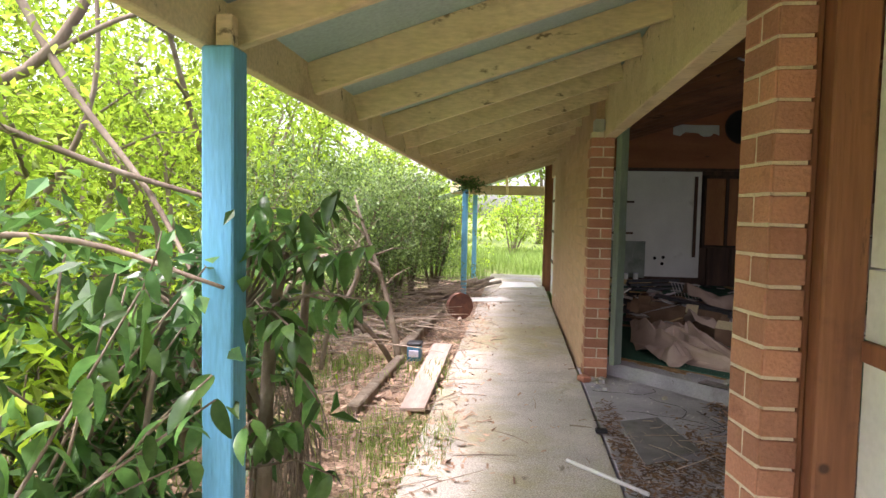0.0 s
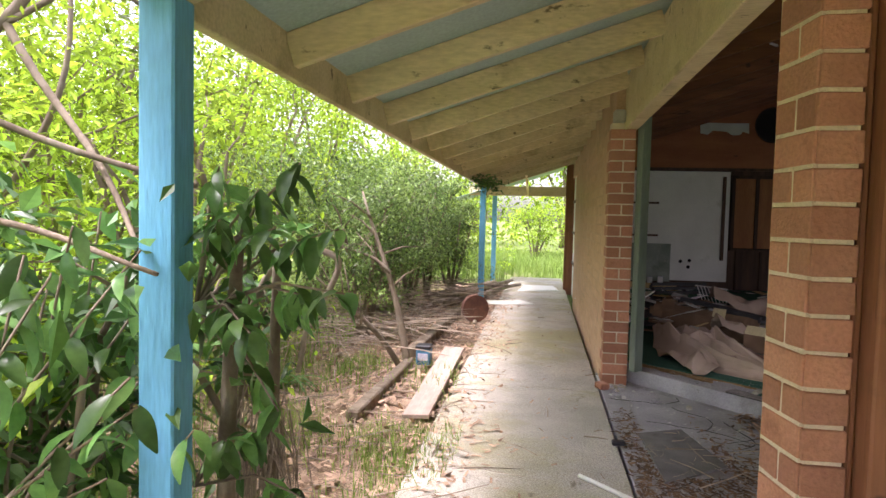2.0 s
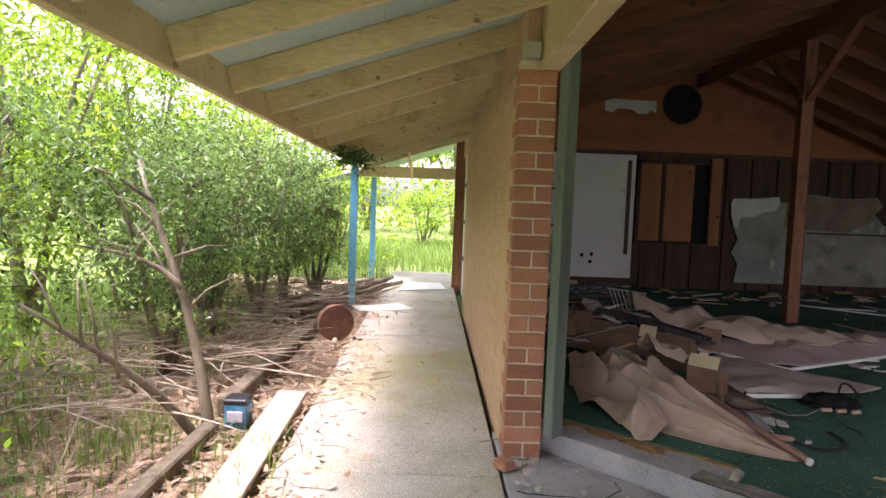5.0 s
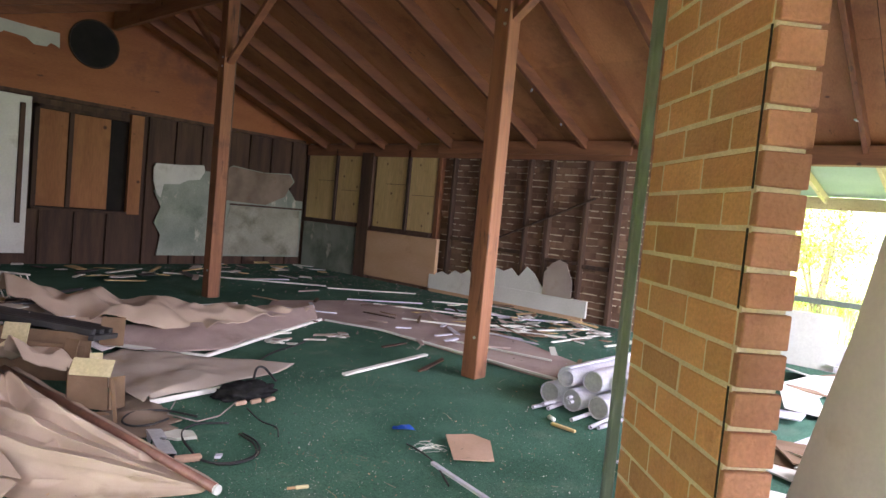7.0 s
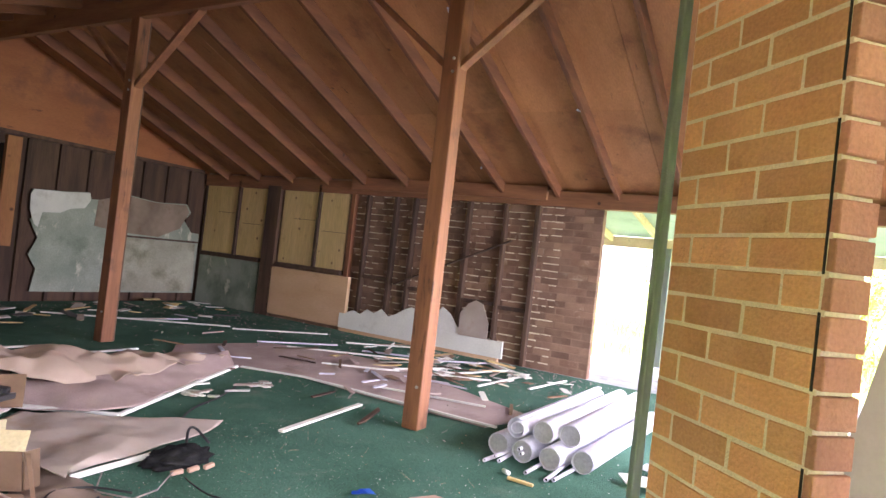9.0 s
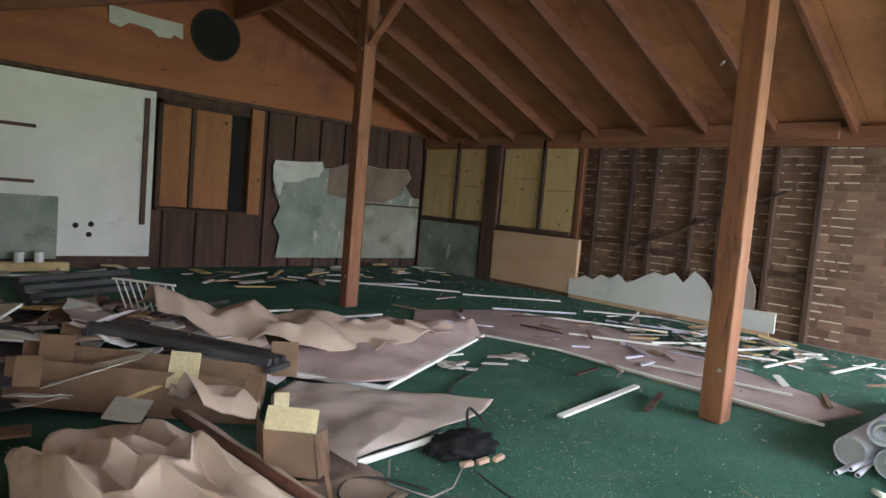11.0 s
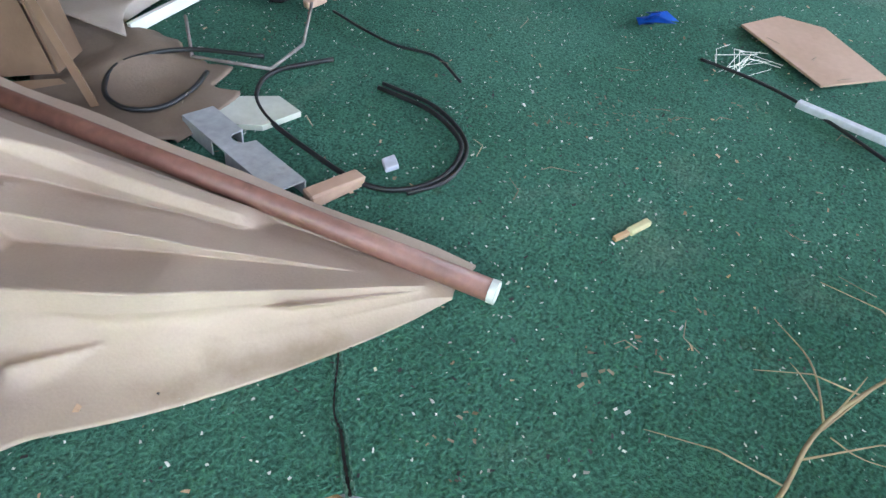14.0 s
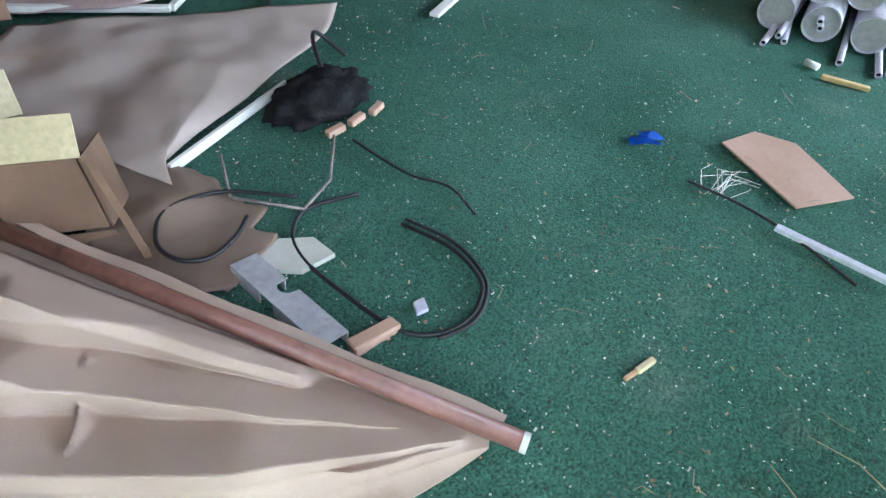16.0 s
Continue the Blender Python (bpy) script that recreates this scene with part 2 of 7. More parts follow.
M_PIPE = mat("pole_brown", (0.16, 0.075, 0.055), (0.23, 0.11, 0.08), 8, 0.4, 0.1, stain=(0.06, 0.03, 0.022), stain_scale=11, stain_at=0.62)
M_BLACK = mat("black_rubber", (0.012, 0.012, 0.013), (0.022, 0.022, 0.024), 9, 0.5, 0.1)
M_SOOT = mat("bag_dull_black", (0.010, 0.010, 0.011), (0.024, 0.023, 0.023), 14, 0.95, 0.6, grain=90, spec=0.1)
M_DARKBOARD = mat("black_board", (0.03, 0.03, 0.032), (0.05, 0.05, 0.052), 5, 0.5, 0.1, vary=0.3)
M_CARD = mat("cardboard", (0.155, 0.095, 0.055), (0.215, 0.135, 0.08), 6, 0.9, 0.15, stain=(0.19, 0.12, 0.065), stain_scale=4, stain_at=0.6, fleck=0.1)
M_CARD_PINK = mat("card_pink", (0.42, 0.27, 0.19), (0.48, 0.32, 0.235), 5, 0.85, 0.1, stain=(0.33, 0.20, 0.13), stain_scale=4, stain_at=0.62, fleck=0.1)
M_CARD_PALE = mat("card_yellow", (0.58, 0.50, 0.29), (0.66, 0.58, 0.36), 6, 0.9, 0.15)
M_METALPALE = mat("duct_grey", (0.49, 0.48, 0.56), (0.58, 0.57, 0.65), 6, 0.4, 0.1, stain=(0.5, 0.5, 0.54), stain_scale=5, stain_at=0.6)
M_ZINC = mat("zinc_grey", (0.30, 0.30, 0.31), (0.40, 0.40, 0.41), 6, 0.5, 0.1, stain=(0.24, 0.22, 0.20), stain_scale=9, stain_at=0.58)
M_PAPER = mat("paper_pink", (0.62, 0.55, 0.55), (0.72, 0.66, 0.66), 6, 0.85, 0.1, stain=(0.45, 0.36, 0.32), stain_scale=5, stain_at=0.62)
M_METAL = mat("steel", (0.5, 0.5, 0.5), (0.6, 0.6, 0.6), 6, 0.35, 0.1, metal=0.9)
M_GRATE = mat("grate_bars", (0.19, 0.16, 0.15), (0.30, 0.26, 0.24), 12, 0.6, 0.3, stain=(0.10, 0.07, 0.06), stain_scale=5)
M_RUST = mat("rust", (0.10, 0.045, 0.03), (0.17, 0.075, 0.045), 10, 0.85, 0.5)
M_BARK = mat("bark", (0.14, 0.105, 0.07), (0.25, 0.20, 0.14), 8, 0.95, 0.7, stretch=(1, 1, 0.3), stain=(0.30, 0.27, 0.2), stain_scale=5, grain=60)
M_DRYTWIG = mat("dry_twig", (0.28, 0.20, 0.12), (0.42, 0.32, 0.20), 9, 0.9, 0.2)
M_DEADWOOD = mat("deadwood", (0.24, 0.19, 0.14), (0.38, 0.31, 0.23), 9, 0.95, 0.4, grain=70, vary=0.25, island=True)
M_LITTER = mat("leaf_litter", (0.30, 0.19, 0.12), (0.52, 0.37, 0.25), 12, 0.95, 0.3, vary=0.4, island=True)
# deeper brown than M_LITTER, with more random variation
M_LITTER_DARK = mat("litter_dark_brown", (0.10, 0.058, 0.034), (0.27, 0.165, 0.09), 12, 0.9, 0.3, vary=0.5, island=True)
M_LEAF = mat("leaf_dark", (0.055, 0.15, 0.035), (0.13, 0.27, 0.06), 4, 0.34, 0.0, vary=0.5, island=True, through_light=0.35)
M_LEAF_BRIGHT = mat("leaf_bright", (0.21, 0.35, 0.022), (0.38, 0.52, 0.045), 2, 0.55, 0.0, vary=0.75, island=True, through_light=0.5, spec=0.3)
M_LEAF_HEDGE = mat("leaf_hedge", (0.10, 0.18, 0.045), (0.21, 0.31, 0.07), 1.5, 0.4, 0.0, vary=0.7, island=True, through_light=0.3, spec=0.4)
M_LEAF_PART = mat("leaf_near", (0.08, 0.205, 0.05), (0.17, 0.32, 0.08), 9, 0.34, 0.0, vary=0.6, through_light=0.5, stain=(0.20, 0.34, 0.10), stain_scale=2.0, stain_at=0.62)
M_GRASS = mat("grass_blade", (0.16, 0.27, 0.04), (0.27, 0.38, 0.08), 3, 0.6, 0.0, vary=0.3, island=True, through_light=0.4)
M_GROUND = mat("grass_ground", (0.13, 0.20, 0.035), (0.22, 0.29, 0.06), 1.2, 0.95, 0.6, stain=(0.26, 0.20, 0.11), stain_scale=0.7, stain_at=0.55, grain=40)
M_DIRT = mat("dirt_litter", (0.24, 0.16, 0.10), (0.38, 0.27, 0.18), 5, 0.97, 0.8, stain=(0.22, 0.24, 0.07), stain_scale=1.4, stain_at=0.52, grain=70, fleck=1.4)
M_PLANK = mat("plank_weathered", (0.36, 0.275, 0.22), (0.46, 0.365, 0.305), 7, 0.9, 0.3, stretch=(1, 0.15, 1), stain=(0.34, 0.25, 0.17), stain_scale=3, grain=60)
M_TOOLBLUE = mat("plastic_blue", (0.04, 0.17, 0.28), (0.07, 0.23, 0.36), 8, 0.5, 0.1)
M_BLUEBIT = mat("plastic_bright_blue", (0.02, 0.10, 0.55), (0.03, 0.16, 0.65), 8, 0.4, 0.0)
M_CHIP = mat("chip_white", (0.42, 0.41, 0.38), (0.68, 0.67, 0.63), 20, 0.85, 0.0, vary=0.25, island=True)
M_RUBBLE = mat("rubble_dusty", (0.17, 0.145, 0.125), (0.40, 0.37, 0.34), 15, 0.9, 0.1, vary=0.5, island=True)
M_RED = mat("red_paint", (0.5, 0.03, 0.04), (0.58, 0.05, 0.06), 5, 0.4, 0.0)
M_MAT = mat("mat_grey", (0.13, 0.125, 0.115), (0.20, 0.19, 0.175), 7, 0.95, 0.5, stain=(0.10, 0.085, 0.07), stain_scale=6, stain_at=0.55, grain=150)
# near-black that paints the shade inside vents, holes, gaps and cracks
M_DARK = mat("void_shade_black", (0.008, 0.007, 0.006), (0.014, 0.012, 0.010), 5, 0.95, 0.1)


# ---- mesh helpers ----
def box(bm, x0, x1, y0, y1, z0, z1, m=None):
    v = [bm.verts.new((x, y, z)) for z in (z0, z1) for y in (y0, y1) for x in (x0, x1)]
    if m is not None:
        for q in v:
            q.co = m @ q.co
    for f in ((0, 2, 3, 1), (4, 5, 7, 6), (0, 1, 5, 4), (2, 6, 7, 3), (0, 4, 6, 2), (1, 3, 7, 5)):
        bm.faces.new([v[i] for i in f])


def bar(bm, a, b, w, h, up=(0, 0, 1)):
    """A beam of section w by h from a to b."""
    a, b, up = Vector(a), Vector(b), Vector(up)
    d = (b - a).normalized()
    s = d.cross(up).normalized()
    u = s.cross(d)
    m = Matrix((s, d, u)).transposed().to_4x4()
    m.translation = a
    box(bm, -w / 2, w / 2, 0, (b - a).length, -h / 2, h / 2, m)


def prism(bm, outline, h, m=None, jitter=None):
    """An outline in the xy plane, h thick."""
    m = m or Matrix()
    lo = [bm.verts.new(m @ Vector((x, y, 0))) for x, y in outline]
    hi = [bm.verts.new(m @ Vector((x, y, h))) for x, y in outline]
    bm.faces.new(lo[::-1])
    bm.faces.new(hi)
    k = len(outline)
    for i in range(k):
        bm.faces.new((lo[i], lo[(i + 1) % k], hi[(i + 1) % k], hi[i]))


def tube(bm, pts, radii, sides=8, cap=True):
    pts = [Vector(p) for p in pts]
    rings = []
    side = None
    for i, p in enumerate(pts):
        d = (pts[min(i + 1, len(pts) - 1)] - pts[max(i - 1, 0)]).normalized()
        ref = side if side is not None else (Vector((1, 0, 0)) if abs(d.x) < 0.8 else Vector((0, 1, 0)))
        s = (ref - d * ref.dot(d)).normalized()
        side = s
        u = d.cross(s)
        r = radii[i] if isinstance(radii, (list, tuple)) else radii
        rings.append([bm.verts.new(p + (s * math.cos(2 * math.pi * k / sides) + u * math.sin(2 * math.pi * k / sides)) * r) for k in range(sides)])
    for a, b in zip(rings, rings[1:]):
        for k in range(sides):
            bm.faces.new((a[k], a[(k + 1) % sides], b[(k + 1) % sides], b[k]))
    if cap:
        bm.faces.new(rings[0][::-1])
        bm.faces.new(rings[-1])


def mesh_of(name, bm, material, smooth=False, bevel=0.0):
    bmesh.ops.recalc_face_normals(bm, faces=bm.faces[:])
    if bevel:
        bmesh.ops.bevel(bm, geom=bm.edges[:], offset=bevel, segments=1, affect="EDGES", clamp_overlap=True)
    me = bpy.data.meshes.new(name)
    bm.to_mesh(me)
    bm.free()
    me.materials.append(material)
    if smooth:
        me.polygons.foreach_set("use_smooth", [True] * len(me.polygons))
    return me


def part(name, bm, material, parent=None, label="", smooth=False, bevel=0.0):
    ob = new(name, mesh_of(name, bm, material, smooth, bevel))
    if parent is not None:
        ob.parent = parent
        ob.matrix_parent_inverse = parent.matrix_world.inverted()
    return tagged(ob, label)


def thing(name, label, category, at=(0, 0, 0), group="", kind=""):
    ob = new(name)
    ob.empty_display_size = 0.05
    ob.matrix_world = Matrix.Translation(at)
    return tagged(ob, label, category, group, kind)


def solid(name, label, category, material, fill, kind="", smooth=False, bevel=0.0, group=""):
    bm = bmesh.new()
    fill(bm)
    return tagged(part(name, bm, material, None, "", smooth, bevel), label, category, group, kind)


def B(material, parent, name, *spans, bevel=0.004, label=""):
    """Boxes (x0, x1, y0, y1, z0, z1) as one part."""
    bm = bmesh.new()
    for s in spans:
        box(bm, *s)
    return part(name, bm, material, parent, label, bevel=bevel)


def raw(name, verts, faces, material, parent=None, label="", kind="", category="", smooth=False):
    me = bpy.data.meshes.new(name)
    me.from_pydata(verts, [], faces)
    me.materials.append(material)
    if smooth:
        me.polygons.foreach_set("use_smooth", [True] * len(me.polygons))
    ob = new(name, me)
    if parent is not None:
        ob.parent = parent
        ob.matrix_parent_inverse = parent.matrix_world.inverted()
    return tagged(ob, label, category, "", kind)


COURSE, BRICK_L, BRICK_W = 0.092, 0.25, 0.115
JOINT = 0.0115
brick_meshes = {}


def brick_mesh(length, width, material, k):
    key = (round(length, 3), round(width, 3), material.name, k)
    if key not in brick_meshes:
        rnd = random.Random(k * 7 + int(length * 1000))
        bm = bmesh.new()
        box(bm, 0, length - JOINT, 0, width, 0, COURSE - JOINT)
        for v in bm.verts:
            v.co += Vector([rnd.uniform(-0.0015, 0.0015) for _ in range(3)])
        brick_meshes[key] = mesh_of("brick", bm, material, bevel=0.003)
    return brick_meshes[key]


def brick(parent, m, length, width, material, k=0):
    ob = new("brick", brick_mesh(length, width, material, k % 4))
    ob.parent = parent
    ob.matrix_parent_inverse = parent.matrix_world.inverted()
    ob.matrix_basis = m
    return ob


# ---- the plan ----
FLOOR = 0.1285
RIDGE_X, EAST, NORTH, SOUTH = 5.32, 8.97, 13.75, 2.75
WEST = 1.275
RAFTER_YS = [2.40 + 0.77 * k for k in range(-7, 15)]


def roof_w(x):
    return 2.13 + 0.325 * (x + 0.3)


def roof_e(x):
    return roof_w(RIDGE_X) - 0.40 * (x - RIDGE_X)


def rough_sheet(bm, x0, x1, y0, y1, z, nx, ny, amp, scale):
    vs = [[bm.verts.new((x0 + (x1 - x0) * i / nx, y0 + (y1 - y0) * j / ny, 0)) for j in range(ny + 1)] for i in range(nx + 1)]
    for row in vs:
        for v in row:
            v.co.z = z + amp * noise.noise(v.co * scale)
    for i in range(nx):
        for j in range(ny):
            bm.faces.new((vs[i][j], vs[i + 1][j], vs[i + 1][j + 1], vs[i][j + 1]))


# ---- ground and slabs ----
def ground(bm):
    rough_sheet(bm, -400, 400, -400, 400, -0.12, 40, 40, 0.0, 1)


solid("ground", "wide green and straw-coloured grass field", "ground", M_GROUND, ground, "structure")


def dirt(bm):
    rough_sheet(bm, -3.2, 0.3, -3, 15, -0.05, 60, 260, 0.045, 2.3)


solid("ground_litter", "bare brown soil strewn with dry leaf litter", "ground", M_DIRT, dirt, "structure", smooth=True)

slab = thing("pavement_path", "worn concrete verandah path with mossy stains", "path", kind="structure")
for y0, y1 in ((-4.0, -1.2), (-1.19, 2.3), (2.31, 6.05), (6.06, 9.6), (9.61, 13.0), (13.01, 16.2)):
    B(M_CONCRETE, slab, "slab", (0.02, 1.235, y0, y1, -0.12, 0.0), bevel=0.008)


def porch(bm):
    prism(bm, [(1.255, 2.0), (3.45, 4.45), (1.255, 6.745)], 0.118, Matrix.Translation((0, 0, -0.122)))


solid("pavement_porch", "grey cracked concrete porch slab", "porch floor", M_CONCRETE_GREY, porch, "structure", bevel=0.004)


def hall_floor(bm):
    prism(bm, [(1.45, 6.55), (3.44, 4.56), (2.05, 2.45), (2.05, -2.0), (11.4, -2.0), (11.4, 13.9), (1.45, 13.9)], 0.24, Matrix.Translation((0, 0, -0.125)))


solid("floor", "chipped grey concrete floor slab with a step", "floor", M_CONCRETE_GREY, hall_floor, "structure", bevel=0.006)


def carpet_edge(x):
    """Where the carpet ends along the broken doorway edge, as x + y."""
    return 8.36 + 0.158 * (x - 1.8) + 0.006 * math.sin(17 * x) + 0.004 * math.sin(41 * x)


def carpet(bm):
    edge = [(x, carpet_edge(x) - x) for x in [1.52 + 0.0496 * k for k in range(20)]]
    edge += [(2.474, 5.97), (2.470, 5.893), (2.42, 5.832), (2.374, 5.785), (2.43, 5.752)] + [(x, 8.185 - x) for x in (2.6, 2.8, 3.0, 3.2, 3.45)]
    prism(bm, edge + [(3.6, 4.4), (3.6, 2.8), (8.96, 2.8), (8.96, 13.74), (1.52, 13.74)], 0.012, Matrix.Translation((0, 0, 0.1165)))


solid("carpet", "dirty dark green carpet torn along the doorway", "carpet", M_CARPET, carpet, "structure")


def underlay(bm):
    up = [(1.55 + 0.0245 * k, carpet_edge(1.55 + 0.0245 * k) + 0.05 - (1.55 + 0.0245 * k)) for k in range(38)]
    rnd = random.Random(12)
    lo = []
    for x, y in up[::-1]:
        e = 8.235 + 0.02 * math.sin(30 * x) if x < 2.14 else carpet_edge(x) - 0.04 + 0.012 * math.sin(23 * x)
        lo.append((x, e + 0.016 * rnd.uniform(-1, 1) - x))
    prism(bm, up[::-1] + lo[::-1], 0.006, Matrix.Translation((0, 0, 0.1155)))


solid("carpet_underlay", "crumbling orange-brown carpet underlay strip", "underlay", M_UNDERLAY, underlay, "structure")

# ---- walls: mortar cores (bricks are laid on them at the end) ----
wall_w = solid("wall_west", "long orange brick outer wall beside the path", "wall", M_RENDER,
               lambda bm: box(bm, WEST + 0.002, 1.484, 6.46, 11.6, -0.1, 2.25), "structure")
solid("wall_west_end", "mortar core of the brick wall end", "wall", M_MORTAR, lambda bm: box(bm, WEST + 0.006, 1.484, 6.32, 6.459, -0.1, 2.25), "structure")
solid("wall_west_far", "pale sheeted recess beside a dark timber post", "wall", M_WHITE,
      lambda bm: box(bm, 1.36, 1.46, 11.6, 13.72, -0.1, 2.6), "structure")
B(M_STUD, None, "trim_door_rail", (1.33, 1.358, 11.62, 13.6, 0.55, 0.60), (1.33, 1.358, 11.62, 13.6, 1.15, 1.2), (1.33, 1.358, 11.62, 13.6, 1.75, 1.8))
tagged(bpy.data.objects["trim_door_rail"], "dark horizontal rails on a pale sheet", "trim", "", "structure")
solid("trim_corner_post", "dark red-brown timber corner post", "post", M_POST, lambda bm: box(bm, 1.19, 1.36, 13.73, 13.87, -0.1, 2.55), "structure", bevel=0.005)
wall_top = solid("wall_west_top", "flaking pale plate above the brick wall", "wall plate", M_RENDER,
                 lambda bm: box(bm, WEST + 0.05, 1.47, 6.42, 13.7, 2.252, 2.62), "structure")

B45 = Matrix.Rotation(radians(45), 4, "Z")
pier_b = solid("wall_pier", "orange brick pier beside the doorway", "wall", M_MORTAR,
               lambda bm: box(bm, 0.008, 0.615, -0.108, -0.003, -0.1, 2.45, Matrix.Translation((3.0, 4.12, 0)) @ B45), "structure")
pier_1 = solid("wall_pier_end", "red brick pier carrying the verandah beam", "wall", M_MORTAR,
               lambda bm: (box(bm, 1.377, 1.468, 2.424, 2.60, -0.1, 2.17), box(bm, 0.012, 0.198, 0.0, 0.056, -0.1, 2.17, Matrix.Translation((1.425, 2.424, 0)) @ Matrix.Rotation(radians(98.7), 4, "Z"))), "structure")
solid("wall_west_south", "white sheeted wall with a dark rail", "wall", M_WHITE,
      lambda bm: (box(bm, 1.62, 1.70, -4.0, 2.36, -0.1, 1.09), box(bm, 1.62, 1.70, -4.0, 2.36, 1.15, 1.35), box(bm, 1.623, 1.70, -4.0, 2.36, 1.358, 2.62)), "structure")
solid("trim_south_rail", "red-brown horizontal rail on a white wall", "trim", M_POST, lambda bm: box(bm, 1.60, 1.66, -4.0, 2.34, 1.09, 1.15), "structure", bevel=0.003)
solid("trim_pier_post", "knotty red-brown timber post beside the brick pier", "post", M_POST,
      lambda bm: (box(bm, 1.478, 1.499, 2.43, 2.52, -0.1, 2.2), box(bm, 1.50, 1.62, 2.36, 2.50, -0.1, 2.45)), "structure", bevel=0.006)
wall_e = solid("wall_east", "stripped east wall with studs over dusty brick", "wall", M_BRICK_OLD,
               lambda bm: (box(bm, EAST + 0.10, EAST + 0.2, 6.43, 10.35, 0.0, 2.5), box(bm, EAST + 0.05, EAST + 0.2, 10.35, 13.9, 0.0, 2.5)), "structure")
solid("wall_north", "dark brick north wall below a plywood gable", "wall", M_STUD,
      lambda bm: (box(bm, 1.45, 4.35, NORTH + 0.05, NORTH + 0.2, 0, 2.45), box(bm, 5.80, 9.1, NORTH + 0.05, NORTH + 0.2, 0, 2.45),
                  box(bm, 4.35, 5.80, NORTH + 0.05, NORTH + 0.2, 0, 0.9), box(bm, 4.35, 5.80, NORTH + 0.05, NORTH + 0.2, 2.36, 2.45)), "structure")


def gable(bm):
    for x0, x1, f in ((1.40, RIDGE_X, roof_w), (RIDGE_X, 9.1, roof_e)):
        m = Matrix.Rotation(radians(90), 4, "X")
        m.translation = (0, NORTH + 0.10, 0)
        prism(bm, [(x0, 2.45), (x1, 2.45), (x1, f(x1)), (x0, f(x0))], 0.09, m)


solid("wall_north_gable", "red-brown stained plywood gable with faint stains", "wall", M_PLYRED, gable, "structure")


def gable_s(bm):
    for x0, x1, f in ((3.4, RIDGE_X, roof_w), (RIDGE_X, 9.1, roof_e)):
        m = Matrix.Rotation(radians(90), 4, "X")
        m.translation = (0, SOUTH, 0)
        prism(bm, [(x0, 2.42), (x1, 2.42), (x1, f(x1)), (x0, f(x0))], 0.06, m)


solid("wall_south_gable", "cream sheeted gable over an open stud wall", "wall", M_CREAM, gable_s, "structure")

# ---- roof ----


def roof_sheets(bm):
    # west slope (verandah part is a separate pale soffit), east slope, in plywood sheets with open joints
    for j in range(-4, 15):
        y0, y1 = 2.40 + 1.2 * (j - 1) - 0.28, 2.40 + 1.2 * j - 0.286
        if y0 > 13.9:
            continue
        for f, x0, x1 in ((roof_w, 1.50, 2.7), (roof_w, 2.704, 5.3), (roof_e, 5.33, 7.5), (roof_e, 7.504, 9.2)):
            v = [bm.verts.new((x, y, f(x) + dz)) for dz in (0.0, 0.02) for x, y in ((x0, y0), (x1, y0), (x1, y1), (x0, y1))]
            for q in ((3, 2, 1, 0), (4, 5, 6, 7), (0, 1, 5, 4), (1, 2, 6, 5), (2, 3, 7, 6), (3, 0, 4, 7)):
                bm.faces.new([v[i] for i in q])


ceil = solid("ceiling", "stained orange plywood roof lining", "ceiling", M_PLYROOF, roof_sheets, "structure")


def soffit(bm):
    for x0, x1, y0, y1, dz in ((-0.42, 1.6, -4.0, 14.6, 0.0), (-1.3, 1.2, 14.6, 16.3, 0.0)):
        v = [bm.verts.new((x, y, roof_w(x) + d)) for d in (dz, dz + 0.012) for x, y in ((x0, y0), (x1, y0), (x1, y1), (x0, y1))]
        for q in ((3, 2, 1, 0), (4, 5, 6, 7), (0, 1, 5, 4), (1, 2, 6, 5), (2, 3, 7, 6), (3, 0, 4, 7)):
            bm.faces.new([v[i] for i in q])


solid("ceiling_verandah", "pale green verandah soffit sheets", "ceiling", M_SOFFIT, soffit, "structure")


def roof_skin(bm):
    for f, x0, x1 in ((roof_w, -0.5, RIDGE_X), (roof_e, RIDGE_X, 9.4)):
        v = [bm.verts.new((x, y, f(x) + d)) for d in (0.045, 0.09) for x, y in ((x0, -4.1), (x1, -4.1), (x1, 14.7), (x0, 14.7))]
        for q in ((3, 2, 1, 0), (4, 5, 6, 7), (0, 1, 5, 4), (1, 2, 6, 5), (2, 3, 7, 6), (3, 0, 4, 7)):
            bm.faces.new([v[i] for i in q])


solid("roof", "dark weathered roof covering", "roof", M_DARKBOARD, roof_skin, "structure")

verandah = thing("verandah_frame", "peeling cream timber verandah rafters, fascia and beam", "verandah", kind="structure")
DEPTH_V = 0.14
for y in RAFTER_YS:
    if y > 14.3:
        continue
    bm = bmesh.new()
    bar(bm, (-0.29, y, roof_w(-0.29) - DEPTH_V / 2 - 0.004), (1.40, y, roof_w(1.40) - DEPTH_V / 2 - 0.004), 0.045, DEPTH_V)
    part("verandah_rafter", bm, M_CREAM, verandah, bevel=0.004)
B(M_CREAM, verandah, "fascia", (-0.345, -0.30, -4.0, 12.6, 1.965, 2.135))
B(M_CREAM, verandah, "beam", (1.402, 1.50, -4.0, 6.50, 2.20, 2.66))
B(M_CREAM, verandah, "beam_trim", (1.385, 1.402, -4.0, 6.30, 2.19, 2.245))
B(M_CREAM, verandah, "end_beam", (-0.9, 1.3, 14.86, 14.94, 1.93, 2.14))
bm = bmesh.new()
bar(bm, (0.4, 14.84, 2.0), (0.4, 12.9, 2.33), 0.045, 0.12)
part("end_rafter", bm, M_CREAM, verandah, bevel=0.004)


